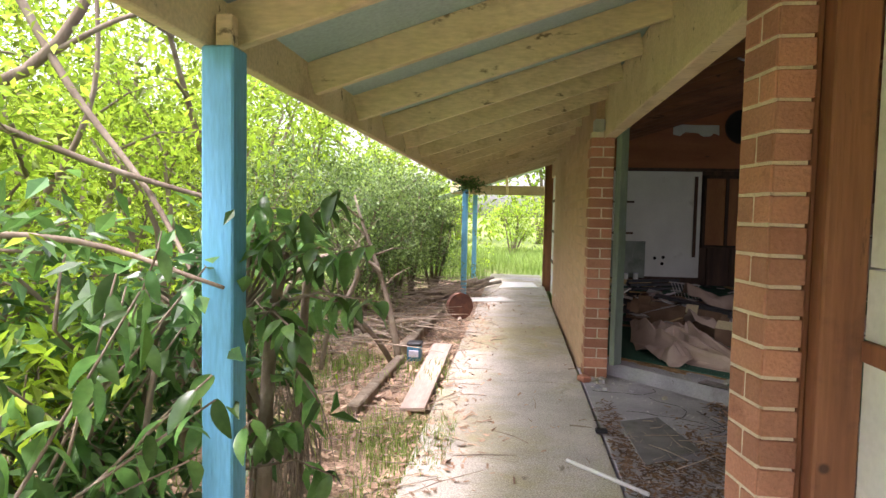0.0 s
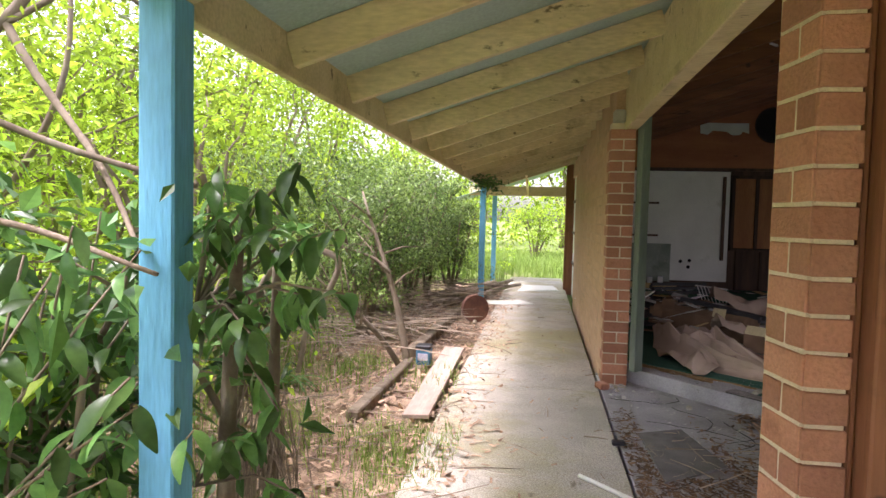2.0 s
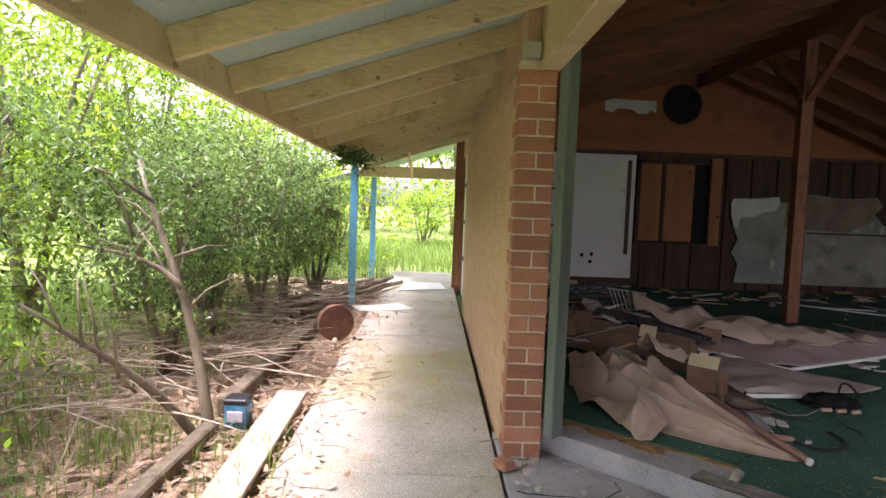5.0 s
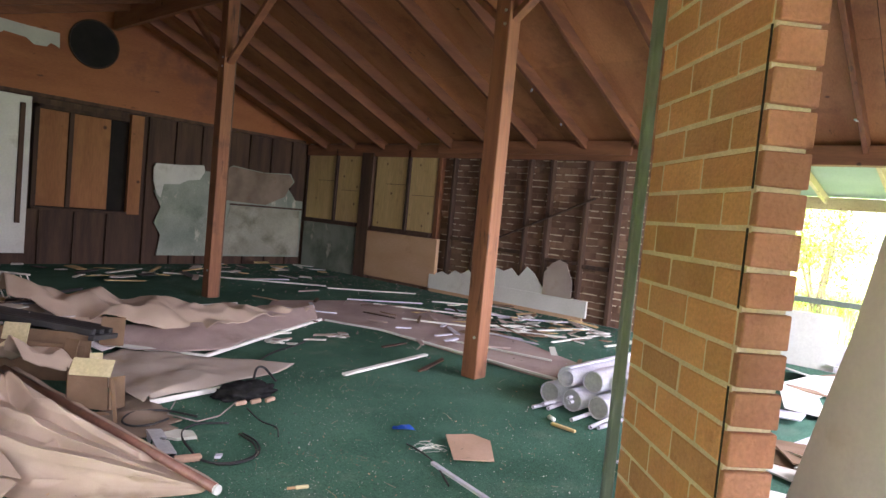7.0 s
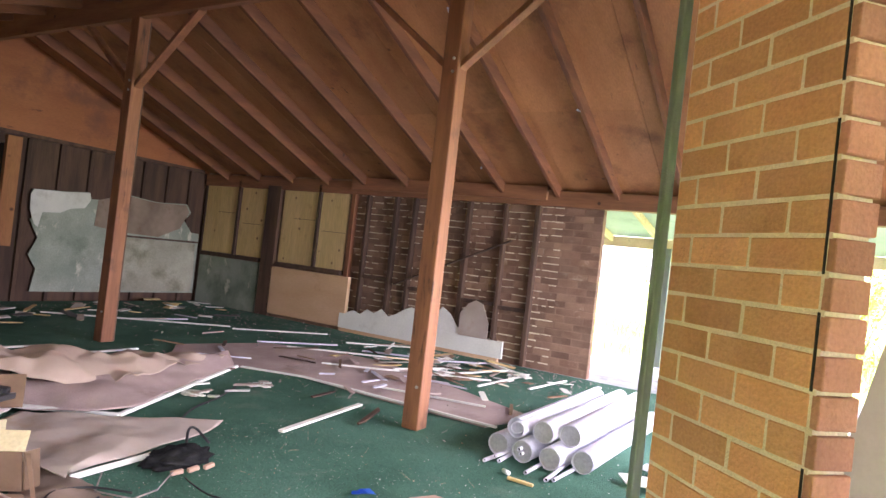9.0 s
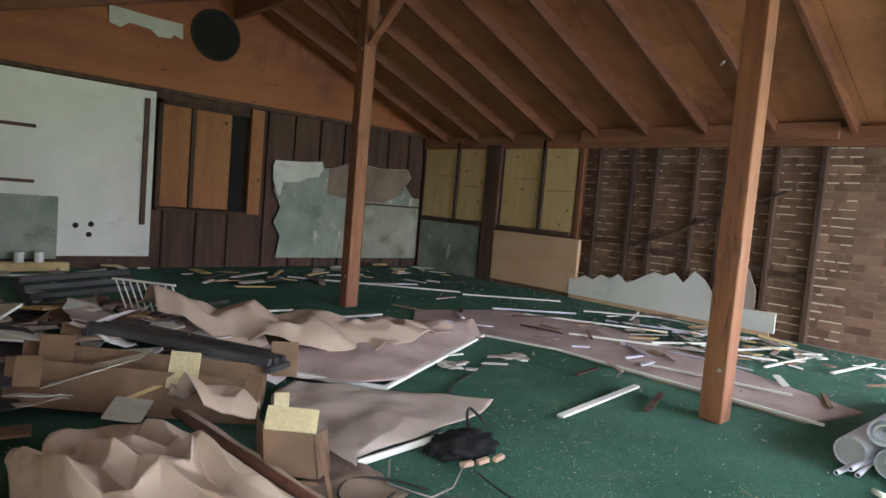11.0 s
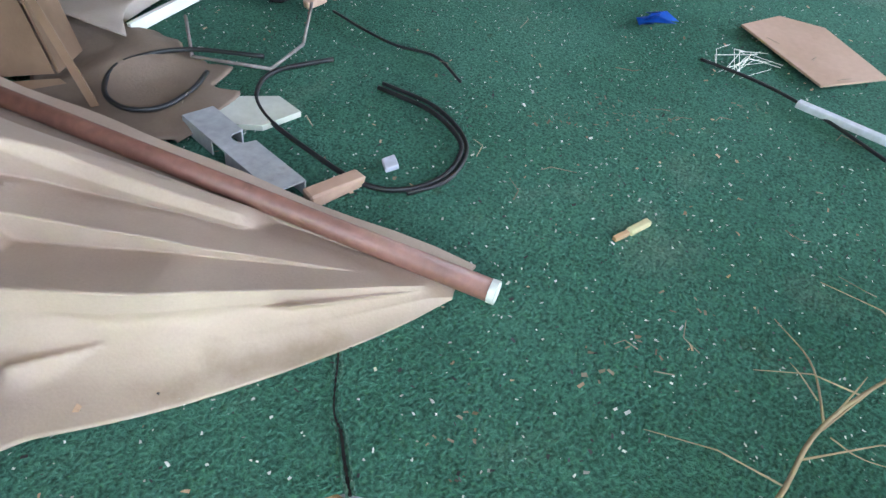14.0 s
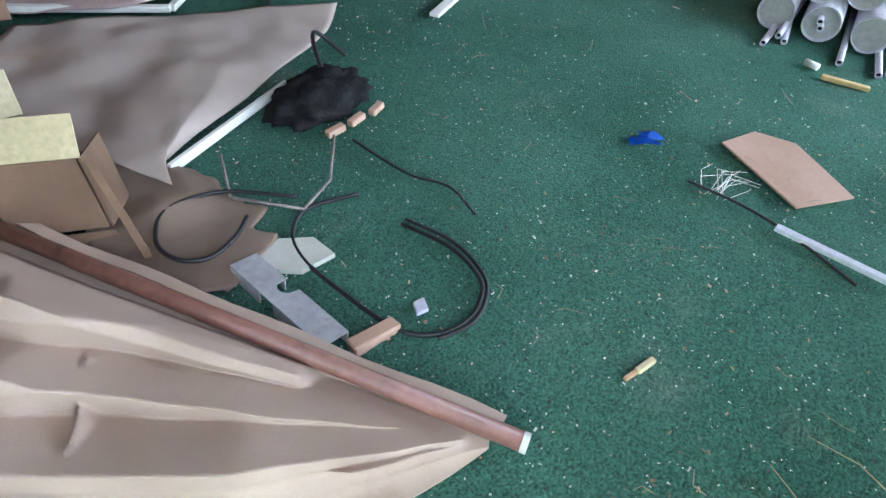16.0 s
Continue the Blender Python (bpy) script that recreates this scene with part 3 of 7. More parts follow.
def blue_post(x, y, top):
    ob = thing("verandah_post", "weathered bright blue timber verandah post", "post", (x, y, 0), "verandah posts")
    B(M_BLUE, ob, "shaft", (x - 0.05, x + 0.05, y - 0.05, y + 0.05, -0.15, top), bevel=0.006)
    B(M_CREAM, ob, "top_block", (x - 0.02, x + 0.03, y - 0.02, y + 0.03, top, top + 0.10))
    return ob


blue_post(-0.265, 2.29, 1.965)
blue_post(-0.30, 11.75, 1.965)
blue_post(-0.35, 15.2, 1.93)

hall = thing("roof_frame", "red-brown timber rafters and ridge beam", "roof frame", kind="structure")
DEPTH = 0.14
for y in RAFTER_YS:
    for f, x0, x1 in ((roof_w, 1.5, RIDGE_X - 0.04), (roof_e, RIDGE_X + 0.04, 9.15)):
        bm = bmesh.new()
        bar(bm, (x0, y, f(x0) - DEPTH / 2 - 0.004), (x1, y, f(x1) - DEPTH / 2 - 0.004), 0.05, DEPTH)
        part("rafter", bm, M_RAFTER, hall, bevel=0.004)
zr = roof_w(RIDGE_X)
B(M_BEAM, hall, "ridge_beam", (RIDGE_X - 0.038, RIDGE_X + 0.038, -4, 13.7, zr - 0.36, zr - 0.01))
B(M_BEAM, hall, "wall_plate", (EAST - 0.02, EAST + 0.14, 1.0, 13.74, 2.24, 2.44))
B(M_BEAM, hall, "header", (EAST - 0.075, EAST - 0.022, 7.15, 10.34, 2.31, 2.49))


def hall_post(x, y):
    ob = thing("hall_post", "red-brown square timber post with bolted diagonal braces", "post", (x, y, FLOOR), "hall posts")
    top = zr - 0.36
    B(M_POST, ob, "shaft", (x - 0.075, x + 0.065, y - 0.07, y + 0.07, FLOOR, top + 0.2), bevel=0.006)
    B(M_STUD, ob, "side_batten", (x + 0.067, x + 0.092, y - 0.05, y + 0.03, FLOOR, top))
    for s in (-1, 1):
        bm = bmesh.new()
        bar(bm, (x, y + s * 0.04, 2.86), (x, y + s * 0.98, top + 0.03), 0.045, 0.09, (1, 0, 0))
        part("brace", bm, M_POST, ob, bevel=0.004)
    for z in (2.82, 2.92, 0.45):
        bm = bmesh.new()
        tube(bm, [(x - 0.085, y - 0.03, z), (x - 0.07, y - 0.03, z)], 0.012, 6)
        part("bolt", bm, M_METAL, ob)
    return ob


hall_post(5.38, 6.62)
hall_post(5.36, 10.58)

# ---- east wall fittings ----
for y0, y1, ym, z0 in ((12.21, 13.70, 12.84, 1.02), (10.42, 11.80, 11.0, 1.0)):
    w = thing("window_boarded", "window boarded up with knotty pale pine boards", "boarded window", (EAST, y0, z0), "boarded windows", "structure")
    B(M_PLYPALE, w, "board", (EAST + 0.02, EAST + 0.045, ym + 0.03, y1, z0 + 0.04, 2.36))
    B(M_PLYPALE, w, "board", (EAST + 0.02, EAST + 0.045, y0, ym - 0.03, z0 + 0.04, 2.36))
    for za, ya in ((1.62, y0), (1.78, ym + 0.03)):
        B(M_DARK, w, "seam", (EAST + 0.0185, EAST + 0.0205, ya + 0.01, ya + 0.50, za, za + 0.006), bevel=0)
    B(M_STUD, w, "mullion", (EAST - 0.02, EAST + 0.05, ym - 0.03, ym + 0.03, z0, 2.36))
    B(M_STUD, w, "window_sill", (EAST - 0.04, EAST + 0.05, y0, y1, z0 - 0.03, z0 + 0.035))
B(M_PLASTER_GREEN, None, "panel_lower", (EAST + 0.0, EAST + 0.05, 12.21, 13.7, FLOOR, 0.98))
tagged(bpy.data.objects["panel_lower"], "mouldy grey-green wall panel under the window", "wall panel", "", "structure")
B(M_PLYPINK, None, "panel_peach", (EAST - 0.03, EAST + 0.045, 10.23, 11.88, 0.18, 0.955))
tagged(bpy.data.objects["panel_peach"], "clean peach-coloured plywood panel under the window", "wall panel", "", "structure")
studs = thing("stud_frame", "dark exposed wall studs and noggings", "stud frame", (EAST, 9, FLOOR), kind="structure")
for y, w in ((12.0, 0.30), (10.33, 0.07), (10.05, 0.05), (9.53, 0.06), (9.2, 0.05), (8.66, 0.05), (8.30, 0.06), (7.74, 0.05), (7.28, 0.06), (13.72, 0.05)):
    B(M_STUD if y != 10.33 else M_POST, studs, "stud", (EAST - 0.03 if w > 0.2 else EAST + 0.002, EAST + 0.098, y - w / 2, y + w / 2, FLOOR, 2.3))
for y0, y1, z in ((9.56, 10.0, 0.98), (8.70, 9.17, 0.90), (7.78, 8.27, 0.85), (7.32, 7.7, 0.82)):
    B(M_STUD, studs, "nogging", (EAST + 0.01, EAST + 0.09, y0, y1, z, z + 0.05))
bm = bmesh.new()
bar(bm, (EAST - 0.005, 9.4, 0.95), (EAST - 0.005, 7.6, 1.75), 0.02, 0.05, (1, 0, 0))
part("brace", bm, M_STUD, studs)


def ragged(bm, y0, y1, z0, tops, x, t=0.012):
    """A wall lining broken off along its top."""
    k = len(tops) - 1
    o = [(y0, z0)] + [(y0 + (y1 - y0) * i / k, tops[i]) for i in range(k + 1)] + [(y1, z0)]
    m = Matrix(((0, 0, 1, x), (1, 0, 0, 0), (0, 1, 0, 0), (0, 0, 0, 1)))
    prism(bm, o, t, m)


solid("skirting_white", "white skirting board with torn plaster above it", "skirting", M_WHITE,
      lambda bm: (box(bm, EAST - 0.045, EAST - 0.002, 7.55, 10.32, FLOOR + 0.05, 0.40),
                  ragged(bm, 8.0, 10.2, 0.40, [0.44, 0.43, 0.50, 0.66, 0.74, 0.58, 0.69, 0.63, 0.66, 0.60, 0.52, 0.47, 0.56, 0.48, 0.52, 0.43, 0.47, 0.42], EAST - 0.03)), "structure")
solid("trim_skirting_peach", "bare peach timber base strip", "trim", M_PLYPINK, lambda bm: box(bm, EAST - 0.05, EAST - 0.003, 7.6, 10.3, FLOOR, FLOOR + 0.048), "structure")
bm = bmesh.new()
ragged(bm, 7.78, 8.22, 0.40, [0.62, 0.86, 0.90, 0.84, 0.70], EAST - 0.055)
tagged(part("plaster_scrap", bm, M_CLOTH_GREY, None), "loose grey plasterboard scrap against studs", "plasterboard")

# ---- north wall fittings ----
solid("panel_white", "large white wall sheet with dark shelf battens", "wall panel", M_WHITE, lambda bm: box(bm, 1.50, 4.32, NORTH - 0.012, NORTH + 0.03, 0.28, 2.43), "structure", bevel=0.003)
for z, x1 in ((1.80, 3.0), (1.16, 3.0), (0.42, 2.95)):
    solid("shelf_batten", "dark timber shelf batten on a white sheet", "batten", M_STUD, lambda bm: box(bm, 2.0, x1, NORTH - 0.04, NORTH - 0.013, z - 0.02, z + 0.02), group="shelf battens")
solid("grey_board", "stained grey-green board leaning on the wall", "board", M_PLASTER_GREEN,
      lambda bm: box(bm, 1.9, 3.25, NORTH - 0.05, NORTH - 0.042, 0.25, 1.0), bevel=0.002)
bm = bmesh.new()
box(bm, 4.18, 4.24, NORTH - 0.05, NORTH - 0.014, 0.7, 2.33)
tagged(part("wall_strip", bm, M_STUD, None, bevel=0.003), "dark timber strip on the white sheet", "batten")
# black discs on the sheet paint the shade of holes
for x, z in ((3.45, 0.66), (3.6, 0.55), (3.62, 0.68)):
    bm = bmesh.new()
    tube(bm, [(x, NORTH - 0.016, z), (x, NORTH - 0.011, z)], 0.035, 10)
    tagged(part("wall_hole", bm, M_DARK, None), "hole in a white sheet, its shade painted as a black disc", "hole", "wall holes")
nw = thing("window_north", "window boarded with orange plywood in a dark frame", "boarded window", (5.0, NORTH, 0.9), kind="structure")
B(M_PLYORANGE, nw, "board", (4.42, 4.80, NORTH + 0.03, NORTH + 0.06, 0.95, 2.30))
B(M_PLYORANGE, nw, "board", (4.86, 5.38, NORTH + 0.05, NORTH + 0.08, 0.95, 2.30), label="darker knotty board")
B(M_STUD, nw, "window_frame", (4.36, 4.42, NORTH - 0.02, NORTH + 0.1, 0.9, 2.36), (4.80, 4.86, NORTH - 0.01, NORTH + 0.1, 0.95, 2.30), (4.36, 5.62, NORTH - 0.02, NORTH + 0.1, 2.30, 2.36))
B(M_STUD, nw, "window_sill", (4.36, 5.64, NORTH - 0.06, NORTH + 0.1, 0.90, 0.935))
B(M_PLYORANGE, nw, "jamb", (5.64, 5.83, NORTH - 0.04, NORTH + 0.04, 0.9, 2.42))
# added dark panel: stops a light leak and paints the gap's shade
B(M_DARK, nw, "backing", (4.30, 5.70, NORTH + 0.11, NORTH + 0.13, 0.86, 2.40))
nst = thing("stud_frame_north", "dark wall studs over old brick", "stud frame", (6, NORTH, FLOOR), kind="structure")
for x in (5.95, 6.4, 6.85, 7.3, 7.75, 8.2, 8.65):
    B(M_STUD, nst, "stud", (x - 0.025, x + 0.025, NORTH - 0.005, NORTH + 0.048, FLOOR, 2.44))
B(M_STUD, nst, "plate", (1.5, 8.9, NORTH - 0.02, NORTH + 0.045, 2.445, 2.50))
for x in (4.5, 4.95, 5.4):
    B(M_STUD, nst, "stud", (x - 0.02, x + 0.02, NORTH, NORTH + 0.045, FLOOR, 0.89))


def plaster_n(bm):
    o = [(6.15, 0.27), (6.2, 0.6), (6.08, 0.8), (6.18, 1.05), (6.05, 1.3), (6.2, 1.5), (6.02, 1.66), (6.05, 1.74), (6.5, 1.76), (6.85, 1.8), (6.9, 1.7), (7.2, 1.72),
         (7.4, 1.86), (8.0, 1.80), (8.6, 1.84), (8.7, 1.7), (8.58, 1.55), (8.75, 1.35), (8.92, 1.34), (8.92, 0.27)]
    m = Matrix.Rotation(radians(90), 4, "X")
    m.translation = (0, NORTH - 0.008, 0)
    prism(bm, o, 0.012, m)


solid("panel_plaster", "torn mouldy grey-green plasterboard lining", "wall lining", M_PLASTER_GREEN, plaster_n, "structure")
bm = bmesh.new()
m = Matrix.Rotation(radians(90), 4, "X")
m.translation = (0, NORTH - 0.022, 0)
prism(bm, [(6.03, 1.45), (6.02, 1.66), (6.06, 1.735), (6.45, 1.75), (6.86, 1.79), (6.88, 1.68), (6.8, 1.55), (6.6, 1.52), (6.45, 1.44), (6.2, 1.42), (6.16, 1.2), (6.1, 1.25)], 0.01, m)
tagged(part("panel_plaster_patch", bm, M_PLASTER, None), "pale flaking top of torn plasterboard", "wall lining", "", "structure")
bm = bmesh.new()
prism(bm, [(7.25, 0.3), (7.3, 0.7), (7.4, 1.16), (8.85, 1.16), (8.88, 0.6), (8.85, 0.3)], 0.01, m)
tagged(part("panel_plaster_patch", bm, M_PLASTER_DIRTY, None), "dirty pale plasterboard below a dark rail", "wall lining", "", "structure")
bm = bmesh.new()
prism(bm, [(6.98, 1.3), (7.0, 1.70), (7.4, 1.84), (8.0, 1.79), (8.58, 1.82), (8.66, 1.7), (8.5, 1.4), (8.1, 1.22), (7.4, 1.24)], 0.006, m)
tagged(part("panel_brown_patch", bm, M_PAPER_BROWN, None), "brown backing paper of torn plasterboard", "wall lining", "", "structure")
solid("trim_plaster_rail", "dark horizontal rail on mouldy lining", "trim", M_STUD, lambda bm: box(bm, 7.38, 8.9, NORTH - 0.045, NORTH - 0.023, 1.17, 1.20), "structure")
vent = thing("gable_vent", "round gable vent, its shaded opening painted as a black disc", "vent", (5.06, NORTH, 3.33))
# solid black disc in place of the shaded opening
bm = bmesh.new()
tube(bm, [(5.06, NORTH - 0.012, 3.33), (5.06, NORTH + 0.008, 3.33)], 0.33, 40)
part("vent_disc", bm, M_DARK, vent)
bm = bmesh.new()
tube(bm, [(5.06 + 0.335 * math.cos(a), NORTH - 0.012, 3.33 + 0.335 * math.sin(a)) for a in [2 * math.pi * k / 40 for k in range(41)]], 0.012, 6)
part("vent_rim", bm, M_STUD, vent)
bm = bmesh.new()
prism(bm, [(3.71, 3.38), (3.72, 3.17), (3.85, 3.14), (3.95, 3.22), (4.2, 3.2), (4.3, 3.13), (4.45, 3.14), (4.5, 3.2), (4.61, 3.16), (4.6, 3.36), (4.2, 3.36)][::-1], 0.008, m)
tagged(part("gable_patch", bm, M_PLASTER, None), "grey strip of plaster on the plywood gable", "plaster patch", "", "structure")

# ---- door frames ----
for x, y, lab in ((1.56, 6.33, "green painted door jamb with flaking edges"), (3.475, 4.60, "green painted door jamb beside the brick pier")):
    mm = Matrix.Translation((x, y, 0)) @ B45
    bm = bmesh.new()
    box(bm, *((-0.06, 0.05, -0.03, 0.03) if x < 2 else (-0.017, 0.017, -0.017, 0.017)), FLOOR, 2.6, mm)
    ob = part("door_jamb", bm, M_GREENPAINT, None, bevel=0.004)
    tagged(ob, lab, "door frame", "", "structure")

# ---- open stud wall between the two piers ----
diag = thing("stud_frame_porch", "stripped dark stud wall open to the room behind", "stud frame", (2.4, 3.5, 0), kind="structure")
LINE = Matrix.Translation((3.0, 4.12, 0)) @ B45


# the stripped wall and the boards on it stand back from the pier
SET_BACK = Vector((1.471, 3.801, 1.466))
OPEN = Matrix.Translation(SET_BACK) @ Matrix.Scale(1.4, 4) @ Matrix.Translation(-SET_BACK) @ LINE


def on_line(name, s0, s1, z0, z1, w=0.026, material=M_STUD):
    bm = bmesh.new()
    box(bm, -s1, -s0, -w, 0.0, z0, z1, OPEN)
    return part(name, bm, material, diag, bevel=0.003)


for s, top in ((0.825, 2.52), (1.55, 2.36)):
    on_line("stud", s - 0.015, s + 0.015, 0.502, top)
bm = bmesh.new()
box(bm, -0.315, -0.283, -0.230, -0.203, 0.502, 2.68, OPEN)
part("stud", bm, M_STUD, diag, bevel=0.003)
on_line("nogging", 0.60, 0.808, 1.19, 1.218)
on_line("nogging", 0.842, 1.533, 1.19, 1.218)
on_line("bottom_plate", 0.0, 1.6, 0.503, 0.53)
bm = bmesh.new()
a, b = OPEN @ Vector((-0.3, -0.1, 1.545)), OPEN @ Vector((-1.6, -0.1, 1.50))
tube(bm, [a, b], 0.0085, 8)
part("conduit", bm, M_METALPALE, diag, "thin pale conduit pipe", smooth=True)

# ---- south wall of the room beyond, and its open east side ----
sw = thing("stud_frame_south", "open stud wall with brick seen between studs", "stud frame", (7, SOUTH, FLOOR), kind="structure")
for x in (8.9, 8.5, 8.1, 7.3, 6.4, 5.5, 4.6):
    B(M_STUD, sw, "stud", (x - 0.04, x + 0.04, SOUTH - 0.1, SOUTH - 0.01, FLOOR, 2.42))
for k in range(9):
    z = 0.4 + 0.21 * k
    bm = bmesh.new()
    tube(bm, [(8.1, SOUTH - 0.115, z), (8.9, SOUTH - 0.115, z + 0.02)], 0.006, 5)
    part("lath_wire", bm, M_PLASTER, sw)
for k in range(5):
    bm = bmesh.new()
    tube(bm, [(8.2 + 0.15 * k, SOUTH - 0.122, 0.2), (8.2 + 0.15 * k, SOUTH - 0.122, 2.3)], 0.006, 5)
    part("lath_wire", bm, M_PLASTER, sw)
for z in (0.45, 0.85, 1.25, 1.65, 2.0):
    B(M_STUD, sw, "nogging", (8.14, 8.46, SOUTH - 0.09, SOUTH - 0.04, z, z + 0.035), (8.54, 8.86, SOUTH - 0.09, SOUTH - 0.04, z + 0.1, z + 0.135))
B(M_PLYPALE, sw, "cream_sheet", (5.5, 7.0, SOUTH - 0.12, SOUTH - 0.105, 0.7, 2.45), label="torn cream wall sheet")
B(M_STUD, sw, "bottom_plate", (4.5, 8.94, SOUTH - 0.1, SOUTH - 0.01, FLOOR, FLOOR + 0.05))
rail = thing("dwarf_wall", "white low wall sheet under a grey rail", "low wall", (EAST, 5, FLOOR), kind="structure")
B(M_WHITE, rail, "sheet", (EAST + 0.02, EAST + 0.05, 4.75, 5.45, FLOOR, 0.70))
B(M_GREENPAINT, rail, "rail", (EAST, EAST + 0.06, 3.9, 5.45, 0.80, 0.86))
B(M_STUD, rail, "stud", (EAST, EAST + 0.1, 5.45, 5.53, FLOOR, 2.24))

# ---- east verandah ----
ev = thing("verandah_east", "pale green verandah soffit with cream fascia", "verandah", (10, 5, 2), kind="structure")
bm = bmesh.new()
v = [bm.verts.new(p) for p in ((9.1, -2, 2.47), (11.6, -2, 2.10), (11.6, 13, 2.10), (9.1, 13, 2.47), (9.1, -2, 2.49), (11.6, -2, 2.12), (11.6, 13, 2.12), (9.1, 13, 2.49))]
for q in ((0, 1, 2, 3), (4, 7, 6, 5), (1, 5, 6, 2), (0, 4, 5, 1), (2, 6, 7, 3), (3, 7, 4, 0)):
    bm.faces.new([v[i] for i in q])
part("soffit_sheet", bm, M_SOFFIT, ev)
B(M_CREAM, ev, "fascia", (11.5, 11.55, -2, 13, 1.92, 2.09))
for y in [-1.5 + 0.77 * k for k in range(18)]:
    bm = bmesh.new()
    bar(bm, (9.15, y, 2.40), (11.5, y, 2.05), 0.045, 0.10)
    part("rafter", bm, M_CREAM, ev)
for y in (3.1, 6.05, 9.0):
    B(M_GREENPAINT, ev, "post", (11.4, 11.48, y - 0.04, y + 0.04, -0.15, 1.95))


def catmull(pts, n):
    pts = [Vector(p) for p in pts]
    out = []
    ext = [pts[0] * 2 - pts[1]] + pts + [pts[-1] * 2 - pts[-2]]
    for k in range(n):
        t = k / (n - 1) * (len(pts) - 1)
        i = min(int(t), len(pts) - 2)
        f = t - i
        a, b, c, d = ext[i], ext[i + 1], ext[i + 2], ext[i + 3]
        out.append(0.5 * ((2 * b) + (c - a) * f + (2 * a - 5 * b + 4 * c - d) * f * f + (3 * b - a - 3 * c + d) * f ** 3))
    return out


# ---- planting beside the path ----
def leaf_arrays(centres, size, rng, droop=0.35, width=0.42):
    """Leaves as four triangles each, folded along the midrib, turned at random."""
    n = len(centres)
    L = size * rng.uniform(0.6, 1.25, n)
    az, el = rng.uniform(0, 2 * np.pi, n), rng.normal(-droop, 0.45, n)
    d = np.stack([np.cos(az) * np.cos(el), np.sin(az) * np.cos(el), np.sin(el)], 1)
    up = np.stack([rng.normal(0, 0.45, n), rng.normal(0, 0.45, n), np.ones(n)], 1)
    s = np.cross(d, up)
    s /= np.linalg.norm(s, axis=1)[:, None] + 1e-9
    u = np.cross(s, d)
    w = (L * width)[:, None]
    Lc = L[:, None]
    base = centres
    mid = base + d * Lc * 0.5 - u * w * 0.12
    a = base + d * Lc * 0.42 + s * w * 0.5 + u * w * 0.10
    b = base + d * Lc * 0.42 - s * w * 0.5 + u * w * 0.10
    tip = base + d * Lc - u * Lc * 0.10
    verts = np.stack([base, a, mid, b, tip], 1).reshape(-1, 3)
    k = (np.arange(n) * 5)[:, None]
    f = np.concatenate([k + np.array([0, 1, 2]), k + np.array([0, 2, 3]), k + np.array([2, 1, 4]), k + np.array([2, 4, 3])], 1).reshape(-1, 3)
    return verts, f


def tree(name, label, x, y, height, spread, limbs, clumps, leaves, size, material, seed, trunk_r=0.05, lean=(0, 0), low=0.3, sub=4, group="shrubs", category="shrub", z0=-0.1):
    rng = np.random.default_rng(seed)
    rnd = random.Random(seed)
    ob = thing(name, label, category, (x, y, z0), group)
    bm = bmesh.new()
    ends = []
    for i in range(limbs):
        a = 2 * math.pi * (i + rnd.uniform(-0.3, 0.3)) / limbs
        r = spread * rnd.uniform(0.45, 0.95)
        h = height * rnd.uniform(0.55, 0.95)
        tip = Vector((x + lean[0] + r * math.cos(a), y + lean[1] + r * math.sin(a), z0 + h))
        p0 = Vector((x + rnd.uniform(-1, 1) * trunk_r * 1.5, y + rnd.uniform(-1, 1) * trunk_r * 1.5, z0))
        bend = Vector((rnd.uniform(-0.12, 0.12) * spread, rnd.uniform(-0.12, 0.12) * spread, 0.22 * h))
        pts = []
        for k in range(8):
            t = k / 7
            q = p0.lerp(tip, t) + bend * math.sin(math.pi * t) + Vector((rnd.uniform(-1, 1), rnd.uniform(-1, 1), 0)) * 0.018 * height * t
            pts.append(q)
        tube(bm, pts, [max(trunk_r * (1 - 0.85 * k / 7), 0.004) for k in range(8)], 7)
        for k in range(sub):
            j = rnd.randint(2, 7)
            st = pts[j]
            dirn = Vector((rnd.uniform(-1, 1), rnd.uniform(-1, 1), rnd.uniform(-0.15, 0.8))).normalized() * spread * rnd.uniform(0.3, 0.7)
            mid = st + dirn * 0.5 + Vector((0, 0, 0.05))
            end = st + dirn
            tube(bm, [st, mid, end], [trunk_r * 0.32, trunk_r * 0.2, 0.003], 5)
            ends += [mid, end]
        ends.append(tip)
    part("trunk", bm, M_BARK, ob, smooth=True)
    ends = np.array([[e.x, e.y, e.z] for e in ends if e.z > z0 + low])
    extra = np.stack([x + lean[0] + rng.normal(0, spread * 0.55, clumps), y + lean[1] + rng.normal(0, spread * 0.55, clumps), z0 + rng.uniform(low, height, clumps)], 1)
    cen = np.concatenate([ends, extra]) if len(ends) else extra
    pick = rng.integers(0, len(cen), leaves)
    rad = rng.uniform(0.5, 1.5, len(cen)) * spread * 0.16
    pos = cen[pick] + rng.normal(0, 1, (leaves, 3)) * rad[pick][:, None] * np.array([1, 1, 0.8])
    pos[:, 2] = np.maximum(pos[:, 2], z0 + 0.06)
    v, f = leaf_arrays(pos, size, rng)
    crown = raw("crown", v.tolist(), f.tolist(), material, ob, kind="stuff")
    return ob


